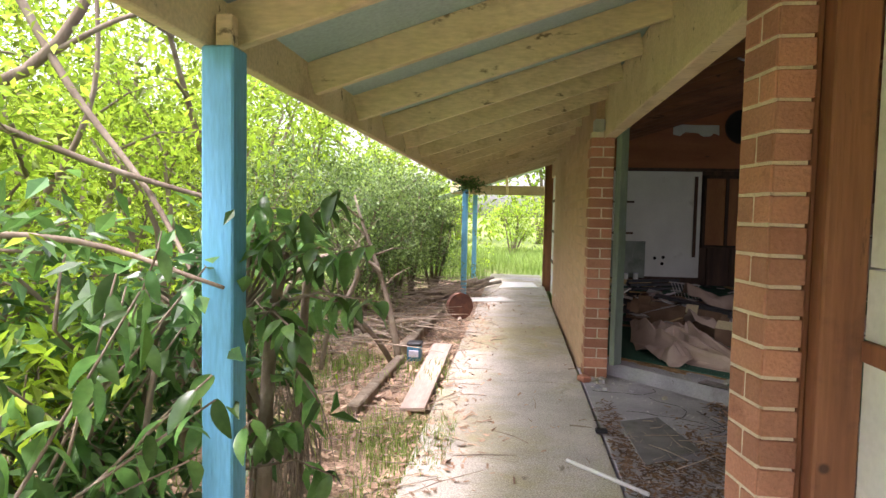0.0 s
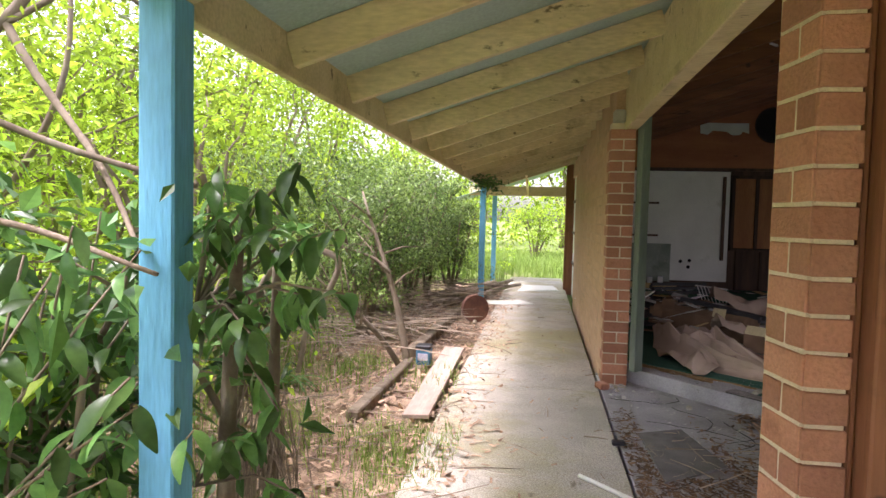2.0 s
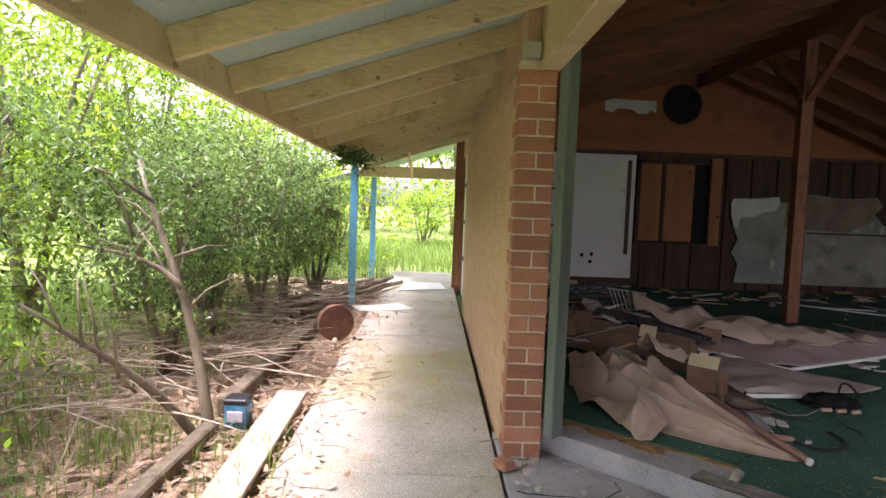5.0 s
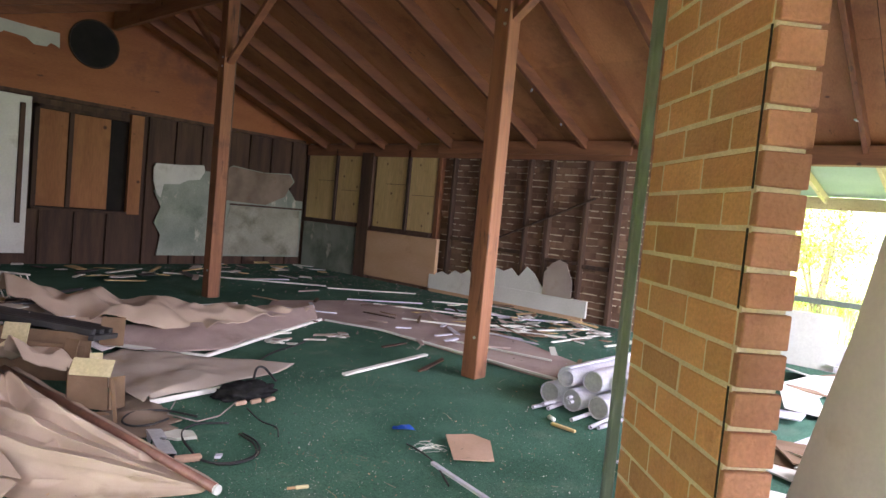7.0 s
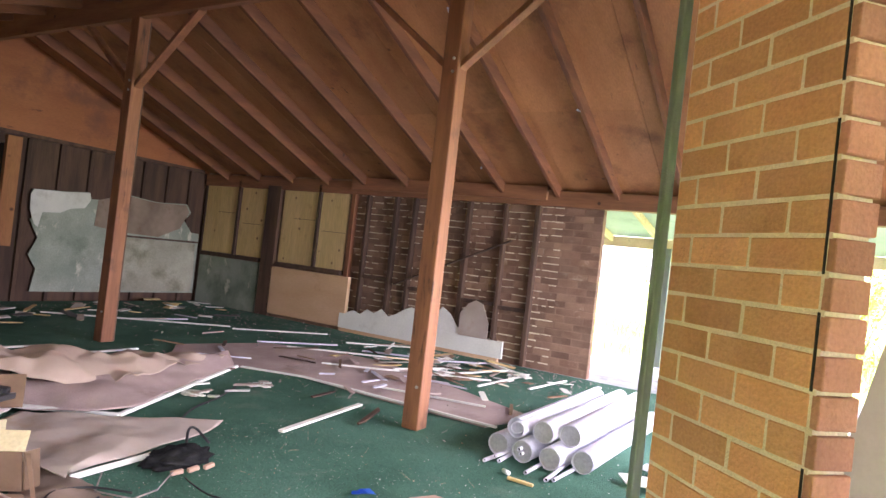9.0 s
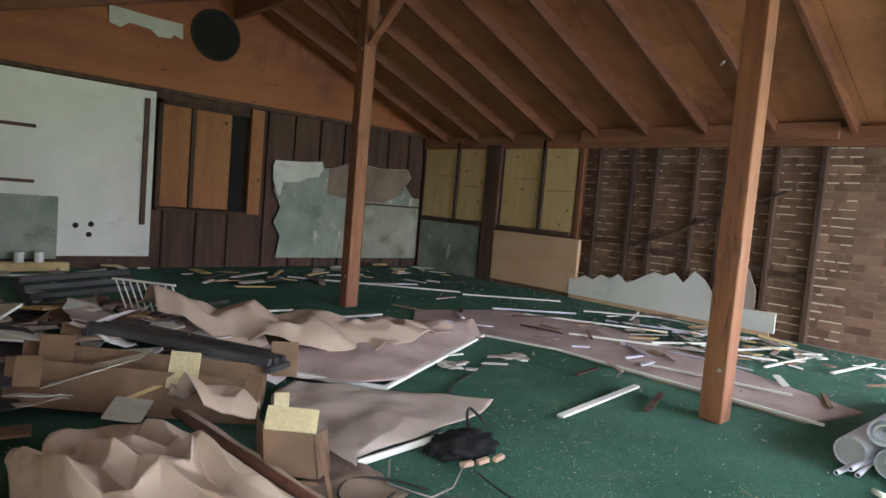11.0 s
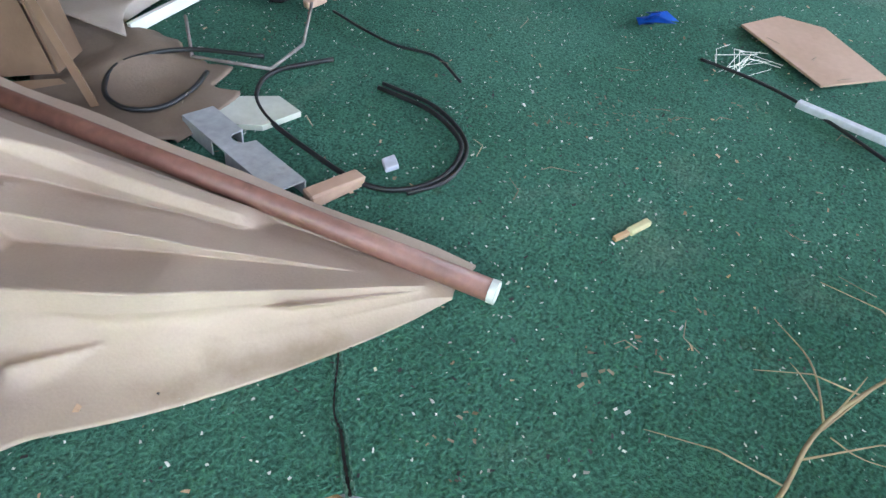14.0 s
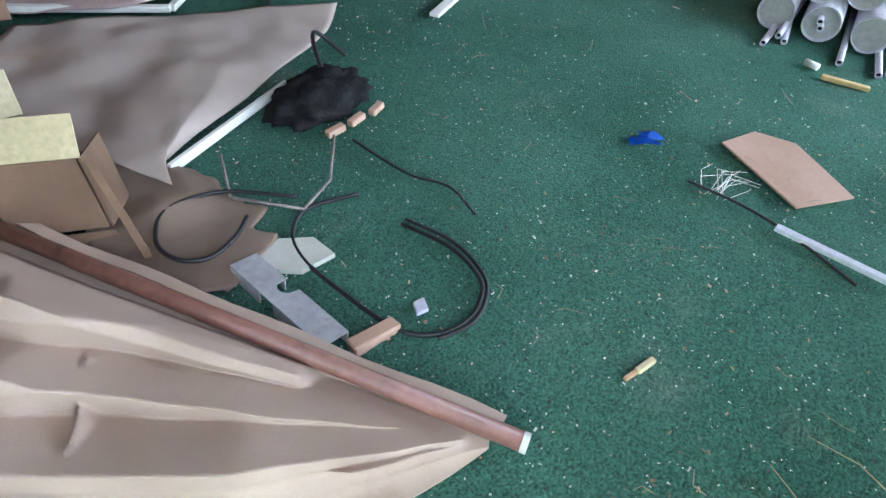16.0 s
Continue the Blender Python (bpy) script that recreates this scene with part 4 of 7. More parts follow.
DARK, BRIGHT = "evergreen shrub with glossy dark green leaves", "tall shrub with bright yellow-green leaves"
tree("laurel_shrub", "laurel shrub with large glossy dark leaves by the post", -0.95, 2.75, 1.55, 0.62, 6, 34, 1500, 0.115, M_LEAF, 11, 0.022, (0.12, -0.35), 0.15)
tree("laurel_shrub", "laurel shrub with large glossy dark leaves by the path", -0.62, 3.35, 1.5, 0.34, 3, 8, 260, 0.11, M_LEAF, 12, 0.016, (0.1, -0.35), 0.75)
tree("leafy_shrub", "low leafy shrub with fresh green leaves", -1.35, 2.55, 1.15, 0.55, 6, 36, 2400, 0.085, M_LEAF_BRIGHT, 17, 0.014, (0, -0.3), 0.05)
clump = thing("laurel_tree", "two grey-brown laurel trunks with dry straw hanging between", "tree", (-0.29, 2.85, -0.1), "shrubs")
for pts, r0 in (([(-0.31, 2.72, -0.12), (-0.295, 2.68, 0.4), (-0.275, 2.653, 0.81), (-0.22, 2.58, 1.12), (-0.10, 2.36, 1.34)], 0.036),
                ([(-0.30, 3.06, -0.12), (-0.287, 3.03, 0.52), (-0.24, 2.93, 0.92), (-0.16, 2.76, 1.25)], 0.031),
                ([(-0.36, 2.98, -0.12), (-0.40, 2.95, 0.35), (-0.36, 2.86, 0.80)], 0.018),
                ([(-0.275, 2.66, 0.72), (-0.42, 2.60, 0.98), (-0.60, 2.50, 1.18)], 0.014)):
    bm = bmesh.new()
    tube(bm, catmull(pts, 16), [r0 * (1 - 0.035 * k) * (1 + 0.06 * math.sin(2.3 * k)) for k in range(16)], 9)
    part("trunk", bm, M_BARK, clump, smooth=True)
bm = bmesh.new()
for k in range(150):
    rr = random.Random(4000 + k)
    p = Vector((-0.31 + rr.gauss(0, 0.05), 3.0 + rr.gauss(0, 0.05), rr.uniform(0.3, 0.78)))
    q = Vector((p.x + rr.gauss(0.02, 0.06), p.y + rr.gauss(-0.02, 0.06), max(-0.06, p.z - rr.uniform(0.15, 0.6))))
    tube(bm, [p, p.lerp(q, 0.5) + Vector((rr.gauss(0, 0.02), rr.gauss(0, 0.02), 0.03)), q], [0.003, 0.0022, 0.001], 4, False)
tagged(part("hanging_straw", bm, M_DEADWOOD, clump, "pale dry hanging straw"), kind="stuff")
tree("laurel_shrub", "low laurel shrub with pale shining leaves", -1.15, 1.75, 0.85, 0.50, 6, 26, 900, 0.12, M_LEAF, 13, 0.015, (0.1, 0.0), 0.05)
tree("leafy_shrub", BRIGHT, -2.0, 3.0, 2.1, 0.8, 6, 40, 4200, 0.065, M_LEAF_BRIGHT, 14, 0.03, (0, 0), 0.1)
tree("leafy_shrub", BRIGHT, -1.75, 2.1, 2.5, 0.75, 6, 30, 2600, 0.06, M_LEAF_BRIGHT, 15, 0.024, (0, 0.2), 0.7)
tree("leafy_shrub", BRIGHT, -1.3, 3.9, 2.7, 0.8, 5, 30, 3200, 0.06, M_LEAF_BRIGHT, 16, 0.03, (-0.2, 0.2), 1.0)
for i, (x, y, h, s, n) in enumerate(((-2.6, 4.8, 3.6, 1.2, 7000), (-3.6, 2.2, 3.3, 1.4, 7000), (-4.6, 5.2, 4.2, 1.7, 7000), (-3.3, 7.2, 3.4, 1.3, 7000),
                                     (-6.2, 3.2, 4.6, 2.0, 6000), (-6.5, 8.0, 4.6, 2.0, 6000), (-2.4, 1.0, 2.6, 1.0, 4000),
                                     (-3.5, 9.6, 4.3, 1.4, 9000), (-3.8, 12.6, 4.6, 1.6, 9000), (-5.6, 11.0, 5.2, 2.0, 8000), (-2.6, 15.8, 3.4, 1.2, 7000), (-4.6, 6.6, 5.0, 1.7, 9000), (-5.2, 1.0, 4.6, 1.8, 7000))):
    tree("leafy_shrub", BRIGHT, x, y, h, s, 5, 46, n, 0.085 + 0.01 * (i > 3), M_LEAF_BRIGHT, 30 + i, 0.045, (0, 0), 0.4)
for i, (x, y, h, s, n) in enumerate(((-1.35, 8.0, 2.0, 0.75, 6000), (-1.5, 9.4, 2.3, 0.8, 7000), (-1.3, 10.6, 2.2, 0.75, 7000), (-1.25, 11.6, 2.05, 0.65, 6500), (-0.95, 12.4, 1.9, 0.5, 5000),
                                     (-2.0, 6.4, 2.1, 0.8, 5000), (-2.6, 10.0, 2.6, 1.0, 6000), (-2.6, 12.2, 2.5, 1.0, 6000))):
    tree("hedge_shrub", "dense twiggy hedge shrub with small green leaves", x, y, h, s, 6, 50, int(n * 1.5), 0.056, M_LEAF_HEDGE, 60 + i, 0.03, (0, 0), 0.55)
strap = thing("strap_leaf_plant", "clump of dark green strap leaves in the litter", "plant", (-1.38, 5.65, -0.08))
for k in range(22):
    rr = random.Random(5100 + k)
    az, L = rr.uniform(0, 6.28), rr.uniform(0.35, 0.62)
    out, side = Vector((math.cos(az), math.sin(az), 0)), Vector((-math.sin(az), math.cos(az), 0))
    lift = rr.uniform(0.7, 1.2)
    vs, fs = [], []
    for j in range(8):
        t = j / 7
        c = Vector((-1.38, 5.65, -0.08)) + out * (L * t * (0.35 + 0.5 * t)) + Vector((0, 0, L * (lift * t - 0.85 * lift * t ** 2.4)))
        w = 0.017 * (1 - t ** 3) + 0.001
        vs += [tuple(c - side * w), tuple(c + Vector((0, 0, -0.006))), tuple(c + side * w)]
    for j in range(7):
        fs += [(3 * j, 3 * j + 1, 3 * j + 4, 3 * j + 3), (3 * j + 1, 3 * j + 2, 3 * j + 5, 3 * j + 4)]
    raw("leaf", vs, fs, M_LEAF_PART, strap, smooth=True)
bm = bmesh.new()
tube(bm, catmull([(-0.42, 3.1, 1.02), (-0.30, 3.06, 1.22), (-0.183, 3.05, 1.29), (-0.094, 3.05, 1.272), (-0.039, 3.05, 1.233), (-0.08, 3.05, 1.12), (-0.155, 3.05, 1.017), (-0.20, 3.06, 0.80)], 26), [0.015 - 0.0002 * k for k in range(26)], 9)
part("branch", bm, M_DEADWOOD, clump, "pale lichened curved branch", smooth=True)
# bare leaning saplings
for i, (x, y, tx, ty, tz, r) in enumerate(((-0.50, 6.62, -1.02, 6.85, 1.65, 0.042), (-0.53, 6.60, -1.12, 5.85, 0.88, 0.034), (-0.72, 6.71, -1.25, 6.55, 1.12, 0.022), (-1.5, 5.4, -1.3, 3.6, 2.9, 0.04), (-1.9, 4.6, -0.55, 3.2, 1.22, 0.028))):
    sp = thing("sapling", "bare leaning sapling with pale bark", "sapling", (x, y, -0.1), "saplings")
    bm = bmesh.new()
    a, b = Vector((x, y, 0.86 if i == 2 else -0.12)), Vector((tx, ty, tz))
    tube(bm, [a.lerp(b, t) + Vector((0.03 * math.sin(5 * t), 0.03 * math.sin(4 * t), 0.05 * math.sin(3.1 * t))) for t in [k / 9 for k in range(10)]], [r * (1 - 0.75 * k / 9) for k in range(10)], 8)
    part("stem", bm, M_BARK, sp, smooth=True)
    for k in range(5):
        bm = bmesh.new()
        rnd = random.Random(i * 9 + k)
        q = a.lerp(b, 0.45 + 0.1 * k)
        e = q + Vector((rnd.uniform(-0.5, 0.4), rnd.uniform(-0.5, 0.4), rnd.uniform(0.05, 0.5)))
        tube(bm, [q, q.lerp(e, 0.5) + Vector((0, 0, 0.04)), e], [r * 0.3, r * 0.2, 0.003], 5)
        part("twig", bm, M_BARK, sp, smooth=True)
# far trees closing the view
for i in range(26):
    rnd = random.Random(200 + i)
    a = radians(-62 + 200 * i / 25)
    d = rnd.uniform(26, 40)
    x, y = 3 - d * math.sin(a), 6 + d * math.cos(a)
    tree("far_tree", "distant leafy tree at the edge of the field", x, y, rnd.uniform(5.5, 9), rnd.uniform(2.6, 3.8), 5, 40, 2200, 0.42, M_LEAF_BRIGHT, 200 + i, 0.12, (0, 0), 0.6, 3, "far trees", "tree")
for i, (x, y, h) in enumerate(((16.5, 3.2, 2.6), (17.5, 6.4, 3.2), (15.8, 0.2, 2.6), (0.5, 24, 2.2), (-1.6, 19.0, 2.4), (2.8, 27, 2.4), (-3.0, 16.2, 2.8))):
    tree("field_shrub", "sunlit yellow-green bush in the field", x, y, h, 1.2, 5, 40, 5000, 0.10, M_LEAF_BRIGHT, 300 + i, 0.04, (0, 0), 0.1)


# ---- large single leaves in front ----
def leaf_mesh(k):
    rnd = random.Random(k)
    L, w = 0.098, 0.042
    rows = 7
    vs, fs = [], []
    for i in range(rows):
        t = i / (rows - 1)
        half = w / 2 * math.sin(math.pi * min(t * 0.92 + 0.06, 1)) ** 0.8
        z = -0.03 * t * t * (1 + 0.5 * rnd.random())
        vs += [(-half, L * t, z + 0.35 * half), (0, L * t, z), (half, L * t, z + 0.35 * half)]
    for i in range(rows - 1):
        a = 3 * i
        fs += [(a, a + 1, a + 4, a + 3), (a + 1, a + 2, a + 5, a + 4)]
    me = bpy.data.meshes.new("leaf")
    me.from_pydata(vs, [], fs)
    me.materials.append(M_LEAF_PART)
    me.polygons.foreach_set("use_smooth", [True] * len(me.polygons))
    return me


front = thing("laurel_branch_cluster", "near laurel sprays with large glossy green leaves", "shrub", (-0.9, 2.2, -0.1), "shrubs")
leaves = [leaf_mesh(k) for k in range(4)]
rnd = random.Random(77)
bm = bmesh.new()
sprays = []
for k in range(46):
    base = Vector((-1.0 + rnd.uniform(-0.25, 0.2), 2.3 + rnd.uniform(-0.6, 0.6), -0.05))
    if k < 15:
        tip = Vector((rnd.uniform(-0.55, -0.12), rnd.uniform(1.95, 2.45), rnd.uniform(0.7, 1.42)))
    else:
        tip = Vector((rnd.uniform(-1.5, -0.45), rnd.uniform(1.35, 2.4), rnd.uniform(0.15, 1.25)))
    mid = base.lerp(tip, 0.55) + Vector((rnd.uniform(-0.1, 0.1), rnd.uniform(-0.1, 0.1), 0.1))
    tube(bm, [base, mid, tip], [0.008, 0.006, 0.003], 5)
    sprays.append((mid, tip))
for k in range(18):
    c = (-0.06, 2.42, 1.26) if k < 14 else (-0.08, 2.38, 0.70)
    tip = Vector((c[0] + rnd.gauss(0, 0.17), c[1] + rnd.gauss(0, 0.18), c[2] + rnd.gauss(0.03, 0.15)))
    base = Vector((-0.34, 2.56, c[2] - 0.15))
    mid = base.lerp(tip, 0.6) + Vector((0, 0, 0.05))
    tube(bm, [base, mid, tip], [0.006, 0.005, 0.003], 5)
    sprays.append((mid, tip))
tube(bm, catmull([(-2.0, 1.9, 1.62), (-1.3, 2.05, 1.42), (-0.7, 2.2, 1.38), (-0.2, 2.15, 1.26)], 16), [0.018 - 0.0008 * k for k in range(16)], 7)
tube(bm, catmull([(-0.95, 2.4, -0.1), (-0.6, 2.3, 0.5), (-0.45, 2.22, 1.0)], 12), 0.011, 6)
tube(bm, catmull([(-1.6, 2.9, 2.6), (-1.25, 2.9, 2.0), (-0.8, 2.75, 1.55), (-0.45, 2.5, 1.2)], 16), [0.022 - 0.001 * k for k in range(16)], 7)
for pts, r0 in (([(-2.6, 2.6, 1.0), (-1.9, 2.75, 1.75), (-1.35, 2.9, 2.1), (-1.15, 3.0, 2.6), (-1.3, 3.1, 3.3)], 0.034), ([(-1.35, 2.9, 2.1), (-1.0, 3.0, 2.3), (-0.7, 3.2, 2.35)], 0.014), ([(-2.4, 2.3, 1.75), (-1.6, 2.5, 1.85), (-0.9, 2.7, 1.62), (-0.45, 2.75, 1.5)], 0.020),
                ([(-2.2, 2.0, 1.30), (-1.4, 2.1, 1.36), (-0.8, 2.2, 1.34)], 0.012), ([(-1.9, 3.3, 1.2), (-1.5, 3.4, 2.0), (-1.55, 3.5, 2.9)], 0.02), ([(-1.2, 2.95, 2.5), (-0.95, 3.0, 2.75), (-0.85, 3.1, 3.1)], 0.012)):
    tube(bm, catmull(pts, 14), [r0 * (1 - 0.045 * k) for k in range(14)], 7)
tagged(part("stem_tangle", bm, M_BARK, front, smooth=True), kind="stuff")
for mid, tip in sprays:
    axis = (tip - mid).normalized()
    for j in range(8):
        p = tip.lerp(mid, 0.11 * j)
        ang = j * 2.4 + rnd.random()
        ob = new("leaf", leaves[rnd.randrange(4)])
        ob.parent = front
        ob.matrix_parent_inverse = front.matrix_world.inverted()
        sc = rnd.uniform(0.75, 1.25)
        ob.matrix_basis = Matrix.Translation(p) @ Euler((rnd.uniform(-1.35, 0.05), rnd.uniform(-0.5, 0.5), ang)).to_matrix().to_4x4() @ Matrix.Scale(sc, 4)


# ---- grass, litter, twigs ----
def blades(name, label, spots, h, material, seed, w=0.006):
    rng = np.random.default_rng(seed)
    n = len(spots)
    H = h * rng.uniform(0.4, 1.2, n)
    az = rng.uniform(0, 2 * np.pi, n)
    lean = rng.uniform(0.1, 0.7, n) * H
    d = np.stack([np.cos(az), np.sin(az), np.zeros(n)], 1)
    s = np.stack([-np.sin(az), np.cos(az), np.zeros(n)], 1) * (w / 2)
    z = np.stack([np.zeros(n), np.zeros(n), H], 1)
    b0, b1 = spots - s, spots + s
    m0, m1 = spots + z * 0.6 + d * (lean * 0.35)[:, None] - s * 0.8, spots + z * 0.6 + d * (lean * 0.35)[:, None] + s * 0.8
    t = spots + z * 0.95 + d * lean[:, None]
    v = np.stack([b0, b1, m1, m0, t], 1).reshape(-1, 3)
    k = (np.arange(n) * 5)[:, None]
    faces = [tuple(r) for r in (k + np.array([0, 1, 2])).tolist()] + [tuple(r) for r in (k + np.array([0, 2, 3])).tolist()] + [tuple(r) for r in (k + np.array([3, 2, 4])).tolist()]
    return raw(name, v.tolist(), faces, material, None, label, "stuff", "grass")


rng = np.random.default_rng(5)
near = np.stack([rng.uniform(-1.6, 0.05, 5200), rng.uniform(1.0, 6.6, 5200), np.full(5200, -0.06)], 1)
near = near[(np.sin(near[:, 0] * 3.1) + np.sin(near[:, 1] * 2.3) + rng.normal(0, 0.6, len(near))) > 0.2]
blades("grass_tufts", "thin green grass growing through leaf litter", near, 0.17, M_GRASS, 6)
rng = np.random.default_rng(15)
verge = np.stack([rng.uniform(-1.1, 0.25, 16000), rng.uniform(2.4, 8.2, 16000), np.full(16000, -0.05)], 1)
verge = verge[(np.sin(verge[:, 0] * 4.3 + 1) + np.sin(verge[:, 1] * 3.1) + rng.normal(0, 0.5, len(verge)) - 0.4 * (verge[:, 1] > 5.5) - 3 * ((verge[:, 1] > 4.9) & (verge[:, 0] > -0.3)) - 1.0 * (verge[:, 0] > 0.05)) > 0.1]
blades("grass_verge", "yellow-green grass tufts along the path edge", verge, 0.12, M_GRASS, 16, 0.005)
r = rng.uniform(0, 1, 26000) ** 0.5
far = np.stack([rng.uniform(-6, 9, 26000), 12.9 + r * 14, np.full(26000, -0.12)], 1)
far = far[(far[:, 0] < -0.1) | (far[:, 1] > 16.3)]
blades("grass_far", "tall sunlit grass behind the building", far, 0.42, M_GRASS, 7, 0.016)
far = np.stack([11.8 + rng.uniform(0, 1, 15000) ** 0.6 * 12, rng.uniform(-6, 12, 15000), np.full(15000, -0.12)], 1)
blades("grass_east", "sunlit grass beyond the east verandah", far, 0.35, M_GRASS, 8, 0.016)
left = np.stack([rng.uniform(-7, -1.4, 14000), rng.uniform(0, 13, 14000), np.full(14000, -0.12)], 1)
blades("grass_left", "rank grass under the shrubs", left, 0.35, M_GRASS, 9, 0.012)


def litter(name, label, n, xs, ys, z, size, material, seed, keep=None, category="litter", flat=0.35, ratio=0.45, thick=0.0):
    rng = np.random.default_rng(seed)
    c = np.stack([rng.uniform(*xs, n), rng.uniform(*ys, n), np.full(n, z)], 1)
    if keep is not None:
        c = c[keep(c, rng)]
    n = len(c)
    L = size * rng.uniform(0.4, 1.5, n)
    az, tilt = rng.uniform(0, 2 * np.pi, n), rng.normal(0, flat, n)
    d = np.stack([np.cos(az) * np.cos(tilt), np.sin(az) * np.cos(tilt), np.abs(np.sin(tilt))], 1) * L[:, None]
    s = np.stack([-np.sin(az), np.cos(az), rng.normal(0, flat, n) * 0.5], 1) * (L * ratio * rng.uniform(0.5, 1.2, n))[:, None]
    c[:, 2] += 0.003 + 0.004 * rng.random(n)
    skew = rng.uniform(0.6, 1.0, n)[:, None]
    v = np.stack([c, c + s, c + s * skew + d, c + d * skew], 1).reshape(-1, 3)
    k = (np.arange(n) * 4)[:, None]
    f = (k + np.array([0, 1, 2, 3])).tolist()
    return raw(name, v.tolist(), f, material, None, label, "stuff", category)


edge = lambda c, rng: c[:, 0] < 0.22 + 0.16 * np.sin(c[:, 1] * 1.3) + rng.normal(0, 0.14, len(c))
litter("leaf_litter", "dry brown leaves and bark over the soil", 16000, (-2.6, 0.7), (0.5, 13.0), -0.025, 0.055, M_LITTER, 21, edge)
litter("leaf_litter_path", "dry leaves and bark creeping over the path edge", 2600, (-0.1, 0.62), (2.2, 11.0), 0.0, 0.045, M_LITTER, 22,
       lambda c, rng: c[:, 0] < 0.26 + 0.14 * np.sin(c[:, 1] * 1.7) + rng.normal(0, 0.1, len(c)), flat=0.2)
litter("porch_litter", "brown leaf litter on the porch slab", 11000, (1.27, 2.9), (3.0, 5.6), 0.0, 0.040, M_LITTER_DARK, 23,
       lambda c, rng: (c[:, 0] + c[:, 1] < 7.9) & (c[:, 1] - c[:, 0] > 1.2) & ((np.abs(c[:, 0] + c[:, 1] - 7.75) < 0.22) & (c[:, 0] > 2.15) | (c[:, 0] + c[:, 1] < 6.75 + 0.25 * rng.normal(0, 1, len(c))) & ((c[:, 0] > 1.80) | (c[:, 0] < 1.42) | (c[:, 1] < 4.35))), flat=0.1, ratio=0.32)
litter("porch_grit", "pale grit and chips on the porch slab", 500, (1.28, 3.0), (2.9, 6.5), -0.004, 0.022, M_CHIP, 24, lambda c, rng: (c[:, 0] + c[:, 1] < 7.95) & (c[:, 1] - c[:, 0] > 1.2))
litter("path_grit", "scattered twigs and grit on the path", 260, (0.2, 1.22), (1.0, 14.0), 0.0, 0.03, M_LITTER, 25)


def sticks(name, label, n, xs, ys, z, length, seed, material=M_DEADWOOD, keep=None, r=0.004):
    rnd = random.Random(seed)
    bm = bmesh.new()
    for _ in range(n):
        p = Vector((rnd.uniform(*xs), rnd.uniform(*ys), z + rnd.uniform(0.003, 0.03)))
        if keep and not keep(p):
            continue
        L, a = length * rnd.uniform(0.3, 1.4), rnd.uniform(0, 2 * math.pi)
        q = p + Vector((L * math.cos(a), L * math.sin(a), rnd.uniform(-0.002, 0.05)))
        tube(bm, [p, p.lerp(q, 0.5) + Vector((rnd.uniform(-0.02, 0.02), rnd.uniform(-0.02, 0.02), 0.006)), q], [r, r * 0.9, r * 0.5], 4, False)
    return tagged(part(name, bm, material, None), label, "twigs", "", "stuff")


sticks("fallen_twigs", "grey fallen twigs tangled beside the path", 700, (-2.2, 0.25), (3.0, 12.5), -0.03, 0.45, 41)
sticks("path_twigs", "small twigs lying on the concrete path", 14, (0.2, 1.15), (2.5, 10.0), 0.0, 0.22, 42)
sticks("hedge_twigs", "bare grey twigs at the foot of the hedge", 420, (-1.9, -0.5), (6.0, 12.5), 0.25, 0.7, 43, r=0.005)
sticks("porch_twigs", "dark twigs on the porch slab", 30, (1.5, 2.7), (3.4, 5.2), -0.004, 0.25, 44, keep=lambda p: p.x + p.y < 7.8 and p.y - p.x > 1.3)

litter("porch_leaf_drift", "golden brown leaves drifted against the step", 1500, (2.1, 3.1), (4.4, 5.7), 0.0, 0.05, M_LITTER, 26,
       lambda c, rng: (c[:, 0] + c[:, 1] < 7.92) & (c[:, 0] + c[:, 1] > 7.15 + 0.2 * rng.normal(0, 1, len(c))) & (c[:, 1] - c[:, 0] > 1.25) & (c[:, 0] > 2.25 + 0.12 * rng.normal(0, 1, len(c))), flat=0.35)
cracks = thing("porch_cracks", "branching dark cracks in the porch slab", "cracks", (1.9, 4.9, 0), kind="structure")
rnd = random.Random(71)
for x, y, ang, n in ((1.30, 5.9, -0.35, 12), (1.75, 5.75, -1.2, 9), (1.5, 5.35, 0.25, 9), (2.05, 5.45, -0.9, 8), (1.95, 5.0, 0.5, 7), (1.35, 4.1, 0.4, 8)):
    bm = bmesh.new()
    p = Vector((x, y, -0.0036))
    for k in range(n):
        ang += rnd.gauss(0, 0.35)
        q = p + Vector((math.cos(ang), math.sin(ang), 0)) * rnd.uniform(0.05, 0.12)
        if q.x + q.y > 7.93 or q.y - q.x < 1.2 or q.x < 1.27:
            break
        bar(bm, p, q, rnd.uniform(0.003, 0.009), 0.003)
        p = q
    if bm.verts:
        part("crack", bm, M_DARK, cracks)
    else:
        bm.free()
rnd = random.Random(72)
